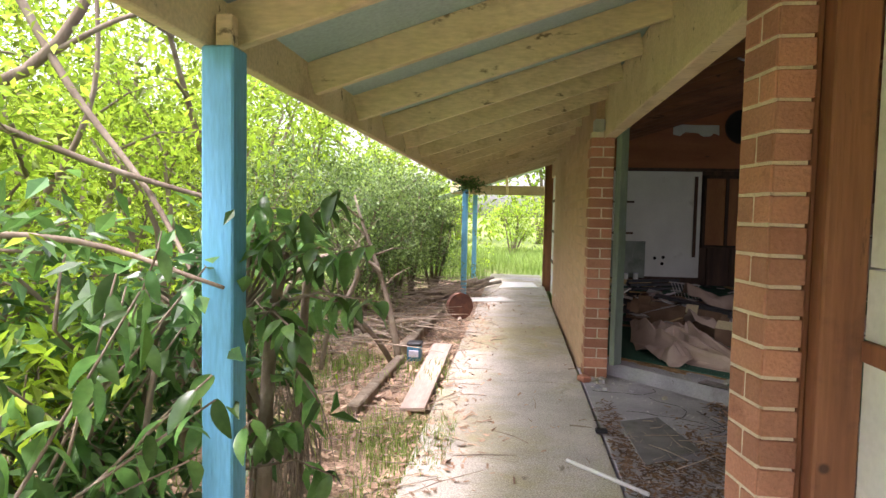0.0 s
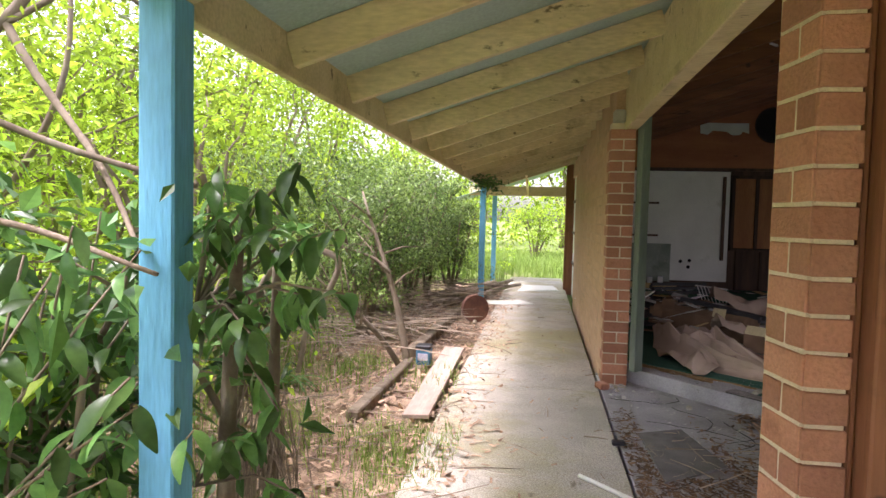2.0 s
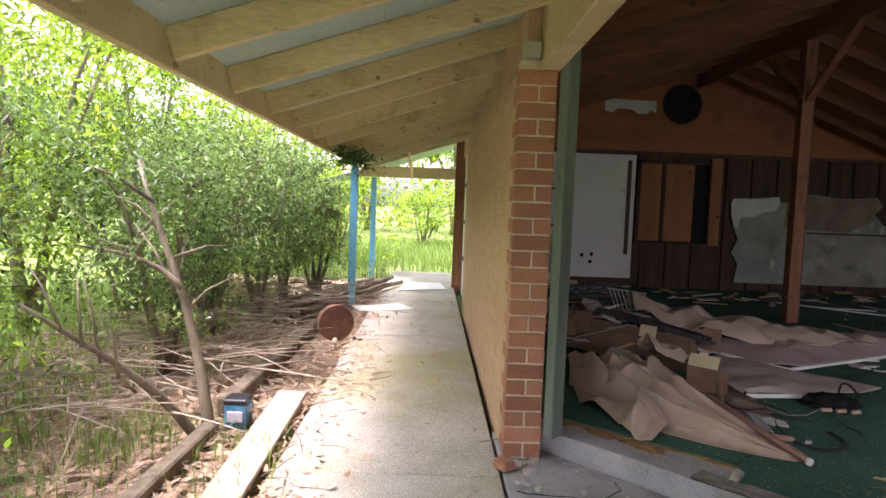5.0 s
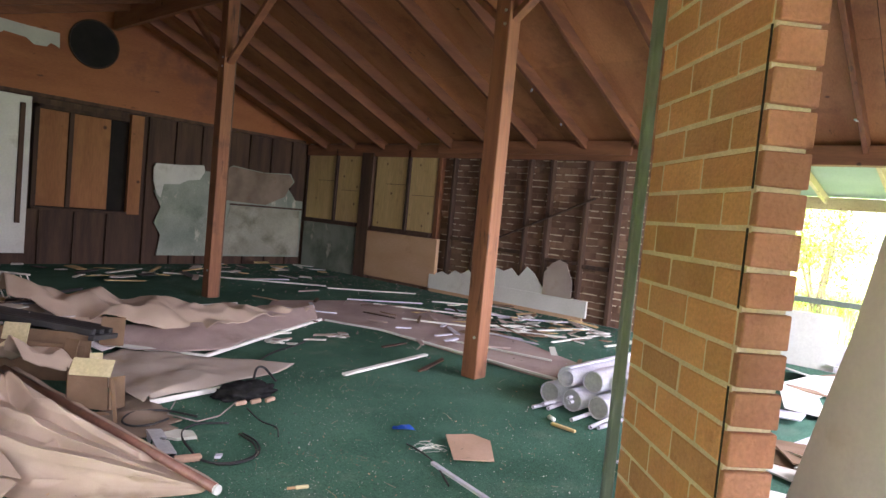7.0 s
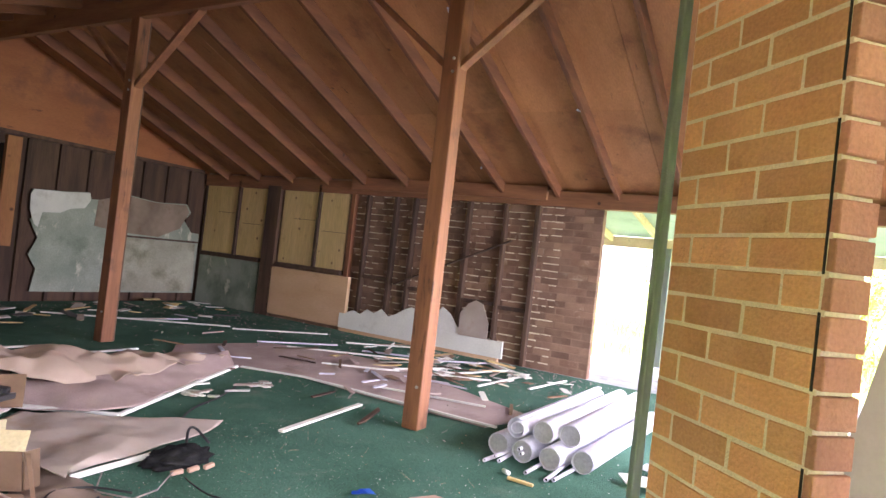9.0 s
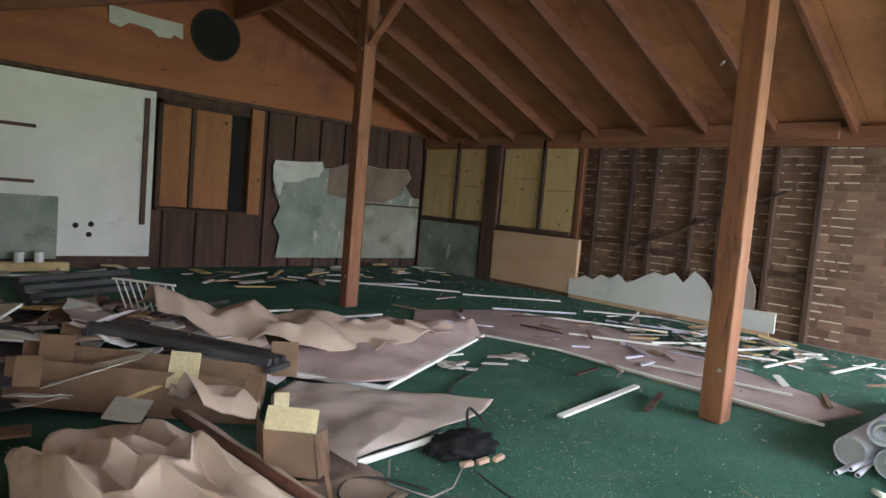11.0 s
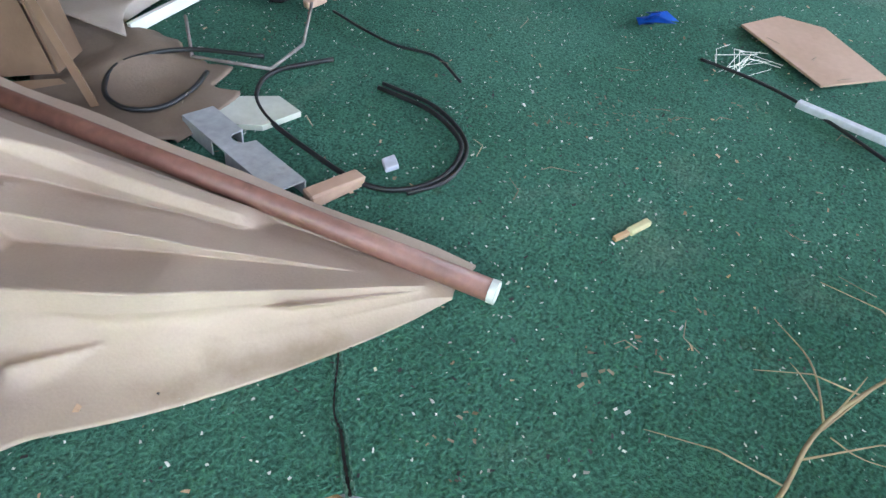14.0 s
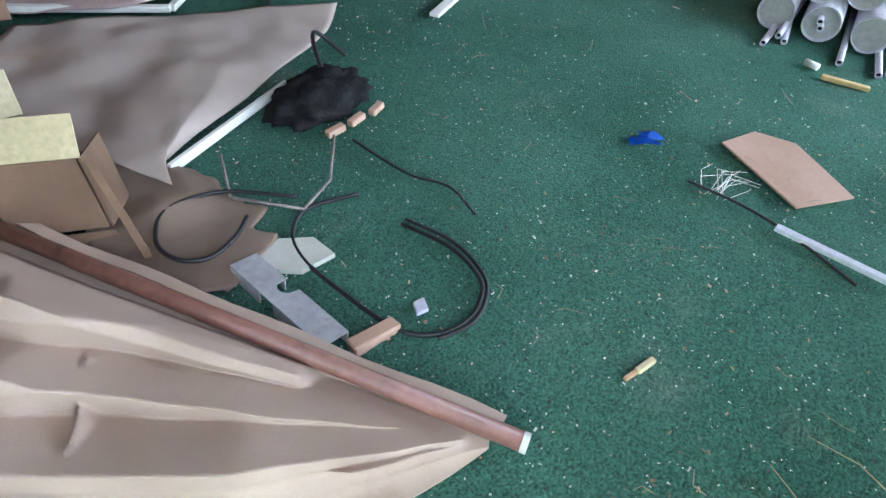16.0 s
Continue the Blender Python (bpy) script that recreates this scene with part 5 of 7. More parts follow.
for k in range(46):
    x, y = 1.30 + abs(rnd.gauss(0, 0.32)), 6.45 - abs(rnd.gauss(0, 0.28))
    if x + y > 7.88 or x < 1.29:
        continue
    bm = bmesh.new()
    r = rnd.uniform(0.010, 0.032)
    o = [(r * rnd.uniform(0.6, 1.2) * math.cos(a), r * rnd.uniform(0.6, 1.2) * math.sin(a)) for a in [math.pi * j / 3 for j in range(6)]]
    prism(bm, o, r * rnd.uniform(0.4, 0.9), Matrix.Translation((x, y, -0.004)) @ Euler((rnd.gauss(0, 0.1), rnd.gauss(0, 0.1), rnd.uniform(0, 6))).to_matrix().to_4x4())
    tagged(part("concrete_chip", bm, (M_CONCRETE_GREY, M_PLASTER, M_CONCRETE)[k % 3], None, bevel=0.002), "broken concrete chip on the porch slab", "rubble", "concrete chips")

sticks("porch_needles", "fine dry needles and twigs on the porch slab", 160, (1.32, 2.3), (3.1, 5.1), -0.012, 0.07, 45, keep=lambda p: p.x + p.y < 6.9 and p.y - p.x > 1.3, r=0.0016)

# ---- things beside the path ----
bm = bmesh.new()
prism(bm, [(-0.20, 4.97), (-0.015, 5.0), (-0.05, 7.33), (-0.26, 7.33)], 0.03, Matrix.Translation((0, 0, 0.012)))
tagged(part("plank", bm, M_PLANK, None, bevel=0.004), "pinkish weathered plank lying beside the path", "plank")
bm = bmesh.new()
prism(bm, [(-0.60, 4.95), (-0.50, 4.94), (-0.46, 6.66), (-0.55, 6.68)], 0.11, Matrix.Translation((0, 0, -0.06)))
tagged(part("timber_edging", bm, M_BARK, None, bevel=0.012), "mossy old timber edging sunk in soil", "timber", "timber edgings")
bm = bmesh.new()
prism(bm, [(-0.60, 7.0), (-0.48, 7.0), (-0.42, 10.0), (-0.54, 10.0)], 0.13, Matrix.Translation((0, 0, -0.05)))
tagged(part("timber_edging", bm, M_BARK, None, bevel=0.012), "long grey timber edging beside the path", "timber", "timber edgings")
tb = thing("battery_box", "dark blue plastic battery box on the ground", "box", (-0.37, 6.77, 0))
B(M_TOOLBLUE, tb, "body", (-0.45, -0.31, 6.70, 6.84, -0.03, 0.13), bevel=0.012)
B(M_BLACK, tb, "lid", (-0.455, -0.305, 6.695, 6.845, 0.131, 0.165), bevel=0.008)
B(M_METALPALE, tb, "label_plate", (-0.43, -0.33, 6.690, 6.699, 0.02, 0.09))
dr = thing("rusty_disc", "rusty round steel drum lid standing on edge", "drum lid", (-0.14, 9.2, 0))
bm = bmesh.new()
tube(bm, [(-0.16, 9.26, 0.19), (-0.12, 9.18, 0.19)], 0.185, 28)
part("disc", bm, M_RUST, dr)
bm = bmesh.new()
tube(bm, [(-0.135, 9.2, 0.02), (-0.12, 9.02, 0.0)], 0.03, 8)
part("handle", bm, M_DEADWOOD, dr)
for i, (x0, y0, x1, y1, r, z) in enumerate(((-0.75, 10.55, 0.30, 13.8, 0.05, 0.05), (-0.95, 10.6, 0.05, 13.9, 0.055, 0.06), (-0.6, 10.9, 0.18, 13.6, 0.045, 0.15), (-1.1, 11.2, -0.2, 14.0, 0.06, 0.06), (-0.9, 10.2, -0.2, 12.2, 0.035, 0.16))):
    bm = bmesh.new()
    a, b = Vector((x0, y0, z)), Vector((x1, y1, z + 0.02))
    tube(bm, [a.lerp(b, k / 5) + Vector((0.02 * math.sin(3 * k + i), 0, 0.01 * math.sin(2 * k))) for k in range(6)], [r * (1.0 - 0.05 * k) for k in range(6)], 9)
    tagged(part("log", bm, M_BARK, None, smooth=True), "long grey-brown log lying along the path", "log", "logs by the path")
bm = bmesh.new()
prism(bm, [(-0.10, 11.0), (0.64, 11.25), (0.40, 11.7), (-0.25, 11.4)], 0.012, Matrix.Translation((0, 0, 0.004)))
tagged(part("white_sheet", bm, M_WHITE, None), "dirty white board lying on the path", "board")
bm = bmesh.new()
prism(bm, [(0.3, 13.1), (1.1, 13.4), (1.0, 14.3), (0.4, 14.2)], 0.012, Matrix.Translation((0, 0, 0.004)))
tagged(part("white_sheet", bm, M_WHITE, None), "pale board lying at the end of the path", "board")
bm = bmesh.new()
tube(bm, [(0.963, 4.232, 0.014), (1.36, 3.83, 0.014)], 0.012, 10)
tagged(part("white_conduit", bm, M_WHITE, None, smooth=True), "white plastic conduit lying across the slab gap", "conduit")
bm = bmesh.new()
prism(bm, [(1.40, 5.04), (1.70, 5.19), (1.83, 4.56), (1.42, 4.24)][::-1], 0.016, Matrix.Translation((0, 0, -0.003)))
tagged(part("door_mat", bm, M_MAT, None, bevel=0.004), "grey flat door mat under leaf litter", "mat")
bm = bmesh.new()
box(bm, 1.20, 1.28, 4.78, 4.83, 0.0, 0.03)
tagged(part("dark_block", bm, M_BLACK, None, bevel=0.006), "small dark block in the slab joint", "block")
bm = bmesh.new()
box(bm, -0.045, 0.045, -0.055, 0.055, 0.0, 0.055, Matrix.Translation((1.265, 6.16, 0.0)) @ Matrix.Rotation(0.5, 4, "Z"))
tagged(part("broken_brick", bm, M_BRICK, None, bevel=0.012), "broken orange brick at the wall corner", "brick")
bm = bmesh.new()
box(bm, 1.30, 1.40, 6.33, 6.44, 2.255, 2.37)
tagged(part("plate_block", bm, M_PLASTER, None, bevel=0.015), "flaking grey block on the wall corner", "block", "", "structure")
bm = bmesh.new()
for k in range(220):
    rr = random.Random(900 + k)
    p = Vector((-0.10 + rr.gauss(0, 0.10), 9.9 + rr.gauss(0, 0.16), 1.93 + rr.gauss(0, 0.05)))
    q = p + Vector((rr.uniform(-0.06, 0.06), rr.uniform(-0.06, 0.06), rr.uniform(-0.05, 0.02)))
    tube(bm, [p, q], [0.012, 0.004], 4)
nest = part("hanging_creeper", bm, M_LEAF, None)
tagged(nest, "dark green creeper hanging from the fascia", "creeper", "", "stuff")


# ---- hall: canvas, rubble, rolls ----
Z = FLOOR


def drape(name, label, side_a, side_b, height, material, nu=44, nv=80, category="cloth", thick=0.004, push=None):
    """A cloth spanned between two edges; height(u, v, x, y) lifts it off the floor."""
    A, Bc = catmull([(*p, 0) for p in side_a], nv), catmull([(*p, 0) for p in side_b], nv)
    bm = bmesh.new()
    vs = []
    for j in range(nv):
        row = []
        for i in range(nu):
            u, v = i / (nu - 1), j / (nv - 1)
            p = A[j].lerp(Bc[j], u)
            h = max(height(u, v, p.x, p.y), 0.0)
            if push:
                p += push(u, v, p.x, p.y, h)
            p.z = Z + 0.004 + h
            row.append(bm.verts.new(p))
        vs.append(row)
    for j in range(nv - 1):
        for i in range(nu - 1):
            bm.faces.new((vs[j][i], vs[j][i + 1], vs[j + 1][i + 1], vs[j + 1][i]))
    ob = part(name, bm, material, None, smooth=True)
    md = ob.modifiers.new("thickness", "SOLIDIFY")
    md.thickness, md.offset = thick, 1
    return tagged(ob, label, category)


def fold(x, sharp=0.6):
    """A crease profile: round backs and sharper valleys."""
    return abs(math.sin(x)) ** sharp


def facets(x, y, size, seed):
    """Flat creased facets: straight slopes between scattered heights, 0 to 1."""
    w = noise.noise(Vector((x * 1.3 / size * 0.5, y * 1.3 / size * 0.5, seed))) * 0.12
    X, Y = x / size + w + seed * 3.7, y / size - w + seed * 1.9
    k = (X + Y) * 0.36603
    i, j = math.floor(X + k), math.floor(Y + k)
    g = (i + j) * 0.21132
    fx, fy = X - (i - g), Y - (j - g)
    a, b = X + k - i, Y + k - j

    def val(p, q):
        return (math.sin(p * 127.1 + q * 311.7 + seed * 74.7) * 43758.5453) % 1.0

    if a > b:
        return val(i, j) * (1 - a) + val(i + 1, j) * (a - b) + val(i + 1, j + 1) * b
    return val(i, j) * (1 - b) + val(i, j + 1) * (b - a) + val(i + 1, j + 1) * a


def crest(x, y, line, width, sharp=1.1):
    """Height of a crease along a polyline of (x, y, height)."""
    best = 0.0
    for (x0, y0, h0), (x1, y1, h1) in zip(line, line[1:]):
        dx, dy = x1 - x0, y1 - y0
        t = max(0, min(1, ((x - x0) * dx + (y - y0) * dy) / (dx * dx + dy * dy)))
        d = math.hypot(x - x0 - t * dx, y - y0 - t * dy) / (width * (0.25 + 0.75 * min(1, (h0 + (h1 - h0) * t) / 0.08)))
        if d < 1:
            best = max(best, (h0 + (h1 - h0) * t) * (1 - d) ** sharp)
    return best


CRESTS = (([(2.80, 6.08, 0.012), (2.66, 6.25, 0.05), (2.62, 6.29, 0.03), (2.50, 6.38, 0.016), (2.34, 6.49, 0.02)], 0.07),
          ([(2.80, 6.10, 0.02), (2.59, 6.44, 0.085), (2.44, 6.66, 0.09), (2.30, 6.90, 0.10), (2.10, 7.18, 0.12), (2.02, 7.50, 0.10)], 0.17),
          ([(2.79, 6.15, 0.015), (2.66, 6.52, 0.07), (2.56, 6.74, 0.08), (2.46, 6.93, 0.10), (2.36, 7.22, 0.12), (2.20, 7.60, 0.14)], 0.13),
          ([(2.76, 6.45, 0.05), (2.68, 6.80, 0.07), (2.57, 7.05, 0.09), (2.52, 7.34, 0.13), (2.46, 7.75, 0.16)], 0.10),
          ([(2.60, 6.80, 0.05), (2.50, 6.70, 0.075), (2.44, 6.66, 0.08)], 0.05),
          ([(2.36, 7.22, 0.12), (2.45, 7.20, 0.08), (2.52, 7.34, 0.12)], 0.06),
          ([(2.10, 7.18, 0.12), (2.24, 7.10, 0.09), (2.36, 7.22, 0.12)], 0.07),
          ([(2.20, 7.60, 0.13), (2.34, 7.50, 0.12), (2.52, 7.34, 0.12)], 0.09))


def canvas_height(u, v, x, y):
    h = 0.0
    for line, w in CRESTS:
        h = max(h, 1.3 * crest(x, y, line, w * 1.15, 1.5) * (1 - 0.25 * max(0, min(1, (y - 6.9) / 0.5))))
    far = max(0, min(1, (y - 6.45) / 0.8))
    fa, fb = facets(x, y, 0.40, 3), facets(x, y, 0.27, 5)
    h = h + far * (0.15 * fa - 0.03 + 0.11 * abs(2 * fb - 1) + 0.012 * facets(x, y, 0.08, 2)) + 0.012 * facets(x, y, 0.12, 8) * min(1, v * 5)
    pole_lift = 0.035 + 0.04 * v
    h = max(h, pole_lift * max(0, 1 - u * 7))
    h = min(h, 0.014 + 0.075 * v + max(0, u - 0.07) * (0.5 + v))
    n = 0.003 * noise.noise(Vector((x * 14, y * 14, 4)))
    return (h + n) * min(1, (1 - u) * 9 + 0.03) + 0.003


def overhang(u, v, x, y, h):
    """The crests lean over towards the doorway and undercut the folds."""
    far = max(0, min(1, (y - 6.45) / 0.8))
    k = max(0, h - 0.02) * (1.25 - 0.75 * far) * min(1, u * 4) * min(1, (1 - u) * 4)
    return Vector((-0.75, -0.66, 0)) * min(k, 0.13)


# the large canvas that fans out from the end of the pole
canvas = thing("canvas", "stiff creased beige canvas spread over the carpet", "canvas", (2.6, 6.6, Z))


def canvas_part(name, *args, **kw):
    ob = drape(name, "", *args, category="", **kw)
    ob.parent = canvas
    ob.matrix_parent_inverse = canvas.matrix_world.inverted()
    return ob


canvas_part("main_sheet", [(2.838, 6.05), (2.783, 6.5), (2.718, 7.0), (2.654, 7.5), (2.58, 7.8), (2.38, 7.95), (2.15, 7.9)],
            [(2.815, 6.043), (2.72, 6.085), (2.587, 6.160), (2.427, 6.268), (2.30, 6.38), (2.235, 6.45), (2.17, 6.75), (2.03, 7.0), (1.88, 7.4)], canvas_height, M_CLOTH, 150, 240, thick=0.003, push=overhang)
canvas_part("folded_corner", [(2.262, 6.425), (2.25, 6.53), (2.22, 6.75), (2.1, 7.0), (1.9, 7.35)], [(2.118, 6.288), (2.035, 6.297), (2.0, 6.48), (1.94, 6.70), (1.86, 6.95)],
            lambda u, v, x, y: 0.008 + 0.6 * crest(x, y, [(2.24, 6.46, 0.08), (2.12, 6.56, 0.12), (1.95, 6.80, 0.14)], 0.16, 0.9) + crest(x, y, [(2.17, 6.62, 0.08), (2.06, 6.46, 0.07), (2.03, 6.36, 0.03)], 0.09) + 0.02 * facets(x, y, 0.13, 6) * min(1, (1 - u) * 5), M_CLOTH, 40, 60, thick=0.003)
bm = bmesh.new()
flap = [[Vector((2.30, 6.50, Z + 0.045)), Vector((2.26, 6.64, Z + 0.12)), Vector((2.21, 6.80, Z + 0.16))], [Vector((2.235, 6.50, Z + 0.075)), Vector((2.20, 6.61, Z + 0.13)), Vector((2.17, 6.72, Z + 0.165))],
        [Vector((2.185, 6.485, Z + 0.065)), Vector((2.145, 6.50, Z + 0.075)), Vector((2.11, 6.56, Z + 0.10))]]
rows = [[bm.verts.new(p) for p in catmull([tuple(q) for q in r], 16)] for r in flap]
for r0, r1 in zip(rows, rows[1:]):
    for k in range(15):
        bm.faces.new((r0[k], r0[k + 1], r1[k + 1], r1[k]))
ob = part("turned_flap", bm, M_CLOTH, canvas, "turned-back flap of the canvas")
ob.modifiers.new("thickness", "SOLIDIFY").thickness = 0.004
canvas_part("raised_end", [(2.60, 7.60), (2.57, 7.78), (2.58, 7.98)], [(2.80, 7.52), (2.92, 7.72), (2.95, 7.95)],
            lambda u, v, x, y: 0.06 + 0.20 * math.sin(math.pi * (0.15 + 0.75 * v)) * (1 - 0.65 * u) + 0.10 * facets(x, y, 0.12, 2), M_CLOTH, 40, 40, thick=0.003)
pole = thing("awning_pole", "brown metal awning pole with a white end cap", "pole", (2.83, 5.975, Z))
bm = bmesh.new()
tube(bm, [(2.848, 5.992, Z + 0.032), (2.60, 7.92, Z + 0.115)], 0.020, 20)
part("tube", bm, M_PIPE, pole, smooth=True)
bm = bmesh.new()
tube(bm, [(2.8497, 5.979, Z + 0.0315), (2.848, 5.992, Z + 0.032)], 0.0208, 20)
part("end_cap", bm, M_WHITE, pole, "white plastic end cap")
bm = bmesh.new()
ha, hb = Vector((2.872, 6.04, Z + 0.028)), Vector((2.645, 7.9, Z + 0.12))
hem = [ha.lerp(hb, k / 24) + Vector((0.004 * math.sin(k * 1.3), 0, 0.003 * math.sin(k * 0.9))) for k in range(25)]
rows = [[bm.verts.new(p + Vector((dx, 0, dz))) for dx, dz in ((-0.015, -0.003), (0.015, -0.005), (0.015, 0.001), (-0.015, 0.005))] for p in hem]
for r0, r1 in zip(rows, rows[1:]):
    for k in range(4):
        bm.faces.new((r0[k], r0[(k + 1) % 4], r1[(k + 1) % 4], r1[k]))
bm.faces.new(rows[0][::-1])
bm.faces.new(rows[-1])
part("hem", bm, M_CLOTH, pole, "beige canvas hem")

# carton with folded flaps, its face leaning back
carton = thing("carton", "open brown cardboard carton with pale yellow flap", "carton", (2.82, 7.2, Z))
cx = Vector((0.70, -0.71, 0)).normalized()
cb, ct = Vector((2.70, 7.22, Z + 0.06)), Vector((2.725, 7.30, Z + 0.21))
W = 0.205
for name, o, e1, e2, th, material, lab in (("front", cb, cx * W, ct - cb, 0.006, M_CARD, ""), ("flap", ct, cx * (W * 1.05), Vector((0.045, 0.055, 0.075)), 0.006, M_CARD_PALE, "pale yellow card flap"),
                                           ("side", cb + cx * (W + 0.004), Vector((0.12, 0.10, -0.03)), ct - cb, 0.006, M_CARD, ""), ("side", cb - cx * 0.004, Vector((0.05, 0.16, -0.02)), ct - cb + Vector((0, 0, 0.02)), 0.006, M_CARD, ""),
                                           ("base_flap", cb - Vector((0, 0, 0.012)), cx * (W * 1.02), Vector((0.02, -0.09, -0.055)), 0.005, M_CARD, ""), ("edge_strip", cb + cx * (W + 0.008) + Vector((-0.02, -0.12, -0.04)), cx * 0.018, Vector((0.05, 0.19, 0.18)), 0.012, M_CARD, "")):
    n = e1.cross(e2).normalized()
    bm = bmesh.new()
    m = Matrix((e1, e2, n)).transposed().to_4x4()
    m.translation = o
    box(bm, 0, 1, 0, 1, 0, th, m)
    part(name, bm, material, carton, lab)
CARDS = ((2.684, 8.062, 0.37, 0.15, 0.13, -45, M_CARD_PALE), (2.23, 8.49, 0.43, 0.16, 0.09, -35, M_CARD), (3.30, 8.19, 0.33, 0.15, 0.14, -30, M_CARD), (2.87, 7.71, 0.33, 0.09, 0.12, -60, M_CARD), (2.99, 7.64, 0.27, 0.07, 0.09, -25, M_CARD_PALE), (2.08, 8.30, 0.38, 0.11, 0.10, -30, M_CARD))
for x, y, z, w, h, rot, m in CARDS:
    bm = bmesh.new()
    box(bm, -w / 2, w / 2, -0.004, 0.004, -h * 0.7, h * 0.7, Matrix.Translation((x, y, z + 0.02)) @ Matrix.Rotation(radians(rot), 4, "Z") @ Matrix.Rotation(radians(-16), 4, "X"))
    tagged(part("card_panel", bm, m, None, bevel=0.002), "torn upright cardboard panel in the rubble", "cardboard", "cardboard panels")
# long brown carton lying open in the heap
trough = thing("long_carton", "long open brown carton lying in the heap", "carton", (2.5, 8.2, Z))
ta, tb, tn = Vector((2.02, 8.50, 0)), Vector((3.00, 7.86, 0)), Vector((0.55, 0.84, 0))
for name, off, z0, z1, th in (("near_side", 0.0, Z + 0.02, Z + 0.25, 0.008), ("far_side", 0.16, Z + 0.02, Z + 0.29, 0.008), ("bottom", 0.08, Z + 0.12, Z + 0.128, 0.16)):
    bm = bmesh.new()
    bar(bm, ta + tn * off + Vector((0, 0, (z0 + z1) / 2 + 0.05)), tb + tn * off + Vector((0, 0, (z0 + z1) / 2 - 0.03)), th, z1 - z0)
    part(name, bm, M_CARD, trough)

# second and third cloths
drape("grey_canvas", "stained greyish canvas sheet with a pale edge", [(3.02, 7.05), (2.98, 7.5), (3.1, 7.95), (3.35, 8.15)], [(3.12, 7.2), (3.62, 7.28), (4.05, 7.36), (4.32, 7.49)],
      lambda u, v, x, y: 0.012 + 0.055 * facets(x, y, 0.33, 4) * min(1, (1 - u) * 3 + 0.2) + 0.022 * facets(x, y, 0.14, 9) + 0.03 * (1 - u), M_CLOTH_GREY, 44, 50)
bm = bmesh.new()
bar(bm, (3.11, 7.17, Z + 0.03), (3.66, 7.22, Z + 0.03), 0.012, 0.03)
tagged(part("white_edge_strip", bm, M_WHITE, None), "white edging strip under the canvas", "strip")
drape("crumpled_paper", "stained brown paper sheet crumpled under the carton", [(2.641, 6.884), (2.828, 7.155), (3.032, 7.5), (3.174, 7.653)], [(2.872, 6.721), (3.017, 6.757), (3.116, 6.904), (3.12, 7.201)],
      lambda u, v, x, y: 0.010 + 0.035 * facets(x, y, 0.14, 9) * min(1, (1 - u) * 3), M_PAPER_BROWN, 34, 44, "paper",
      push=lambda u, v, x, y, h: Vector((0.030, -0.012, 0)) * (max(0.0, u - 0.75) * 4) * (2.2 * facets(x, y, 0.07, 3) - 1.1 + 0.5 * math.sin(v * 23)))
drape("brown_canvas", "rumpled brown canvas heap with pale torn edges", [(2.95, 9.25), (3.45, 8.75), (4.1, 8.45), (4.9, 8.7), (5.5, 8.85)], [(3.0, 9.8), (3.6, 9.5), (4.4, 9.25), (5.1, 9.15), (5.6, 9.0)],
      lambda u, v, x, y: (0.10 + 0.24 * math.sin(math.pi * min(1, u * 1.1)) * (1 - 0.8 * v)) * (0.6 + 0.4 * fold(math.pi * (3.5 * v + u) + 0.6)) * 0.6 + 0.26 * facets(x, y, 0.3, 7) * (1 - 0.7 * v) + 0.05 * facets(x, y, 0.13, 2), M_CLOTH, 40, 110)
drape("grey_sheet", "greyish lining sheet raised along a white batten", [(3.42, 8.46), (3.9, 8.02), (4.7, 8.38), (5.55, 8.78)], [(3.45, 8.85), (4.1, 8.6), (4.9, 8.85), (5.6, 8.95)],
      lambda u, v, x, y: 0.05 + 0.10 * u + 0.03 * noise.noise(Vector((x * 4, y * 4, 8))), M_RUG, 20, 60, "sheet")
for a, b in (((3.40, 8.50, Z + 0.06), (3.88, 7.98, Z + 0.03)), ((3.88, 7.98, Z + 0.03), (5.60, 8.80, Z + 0.04))):
    bm = bmesh.new()
    bar(bm, a, b, 0.03, 0.025)
    tagged(part("white_batten", bm, M_WHITE, None, bevel=0.003), "white painted batten edging a lining sheet", "batten", "white battens")

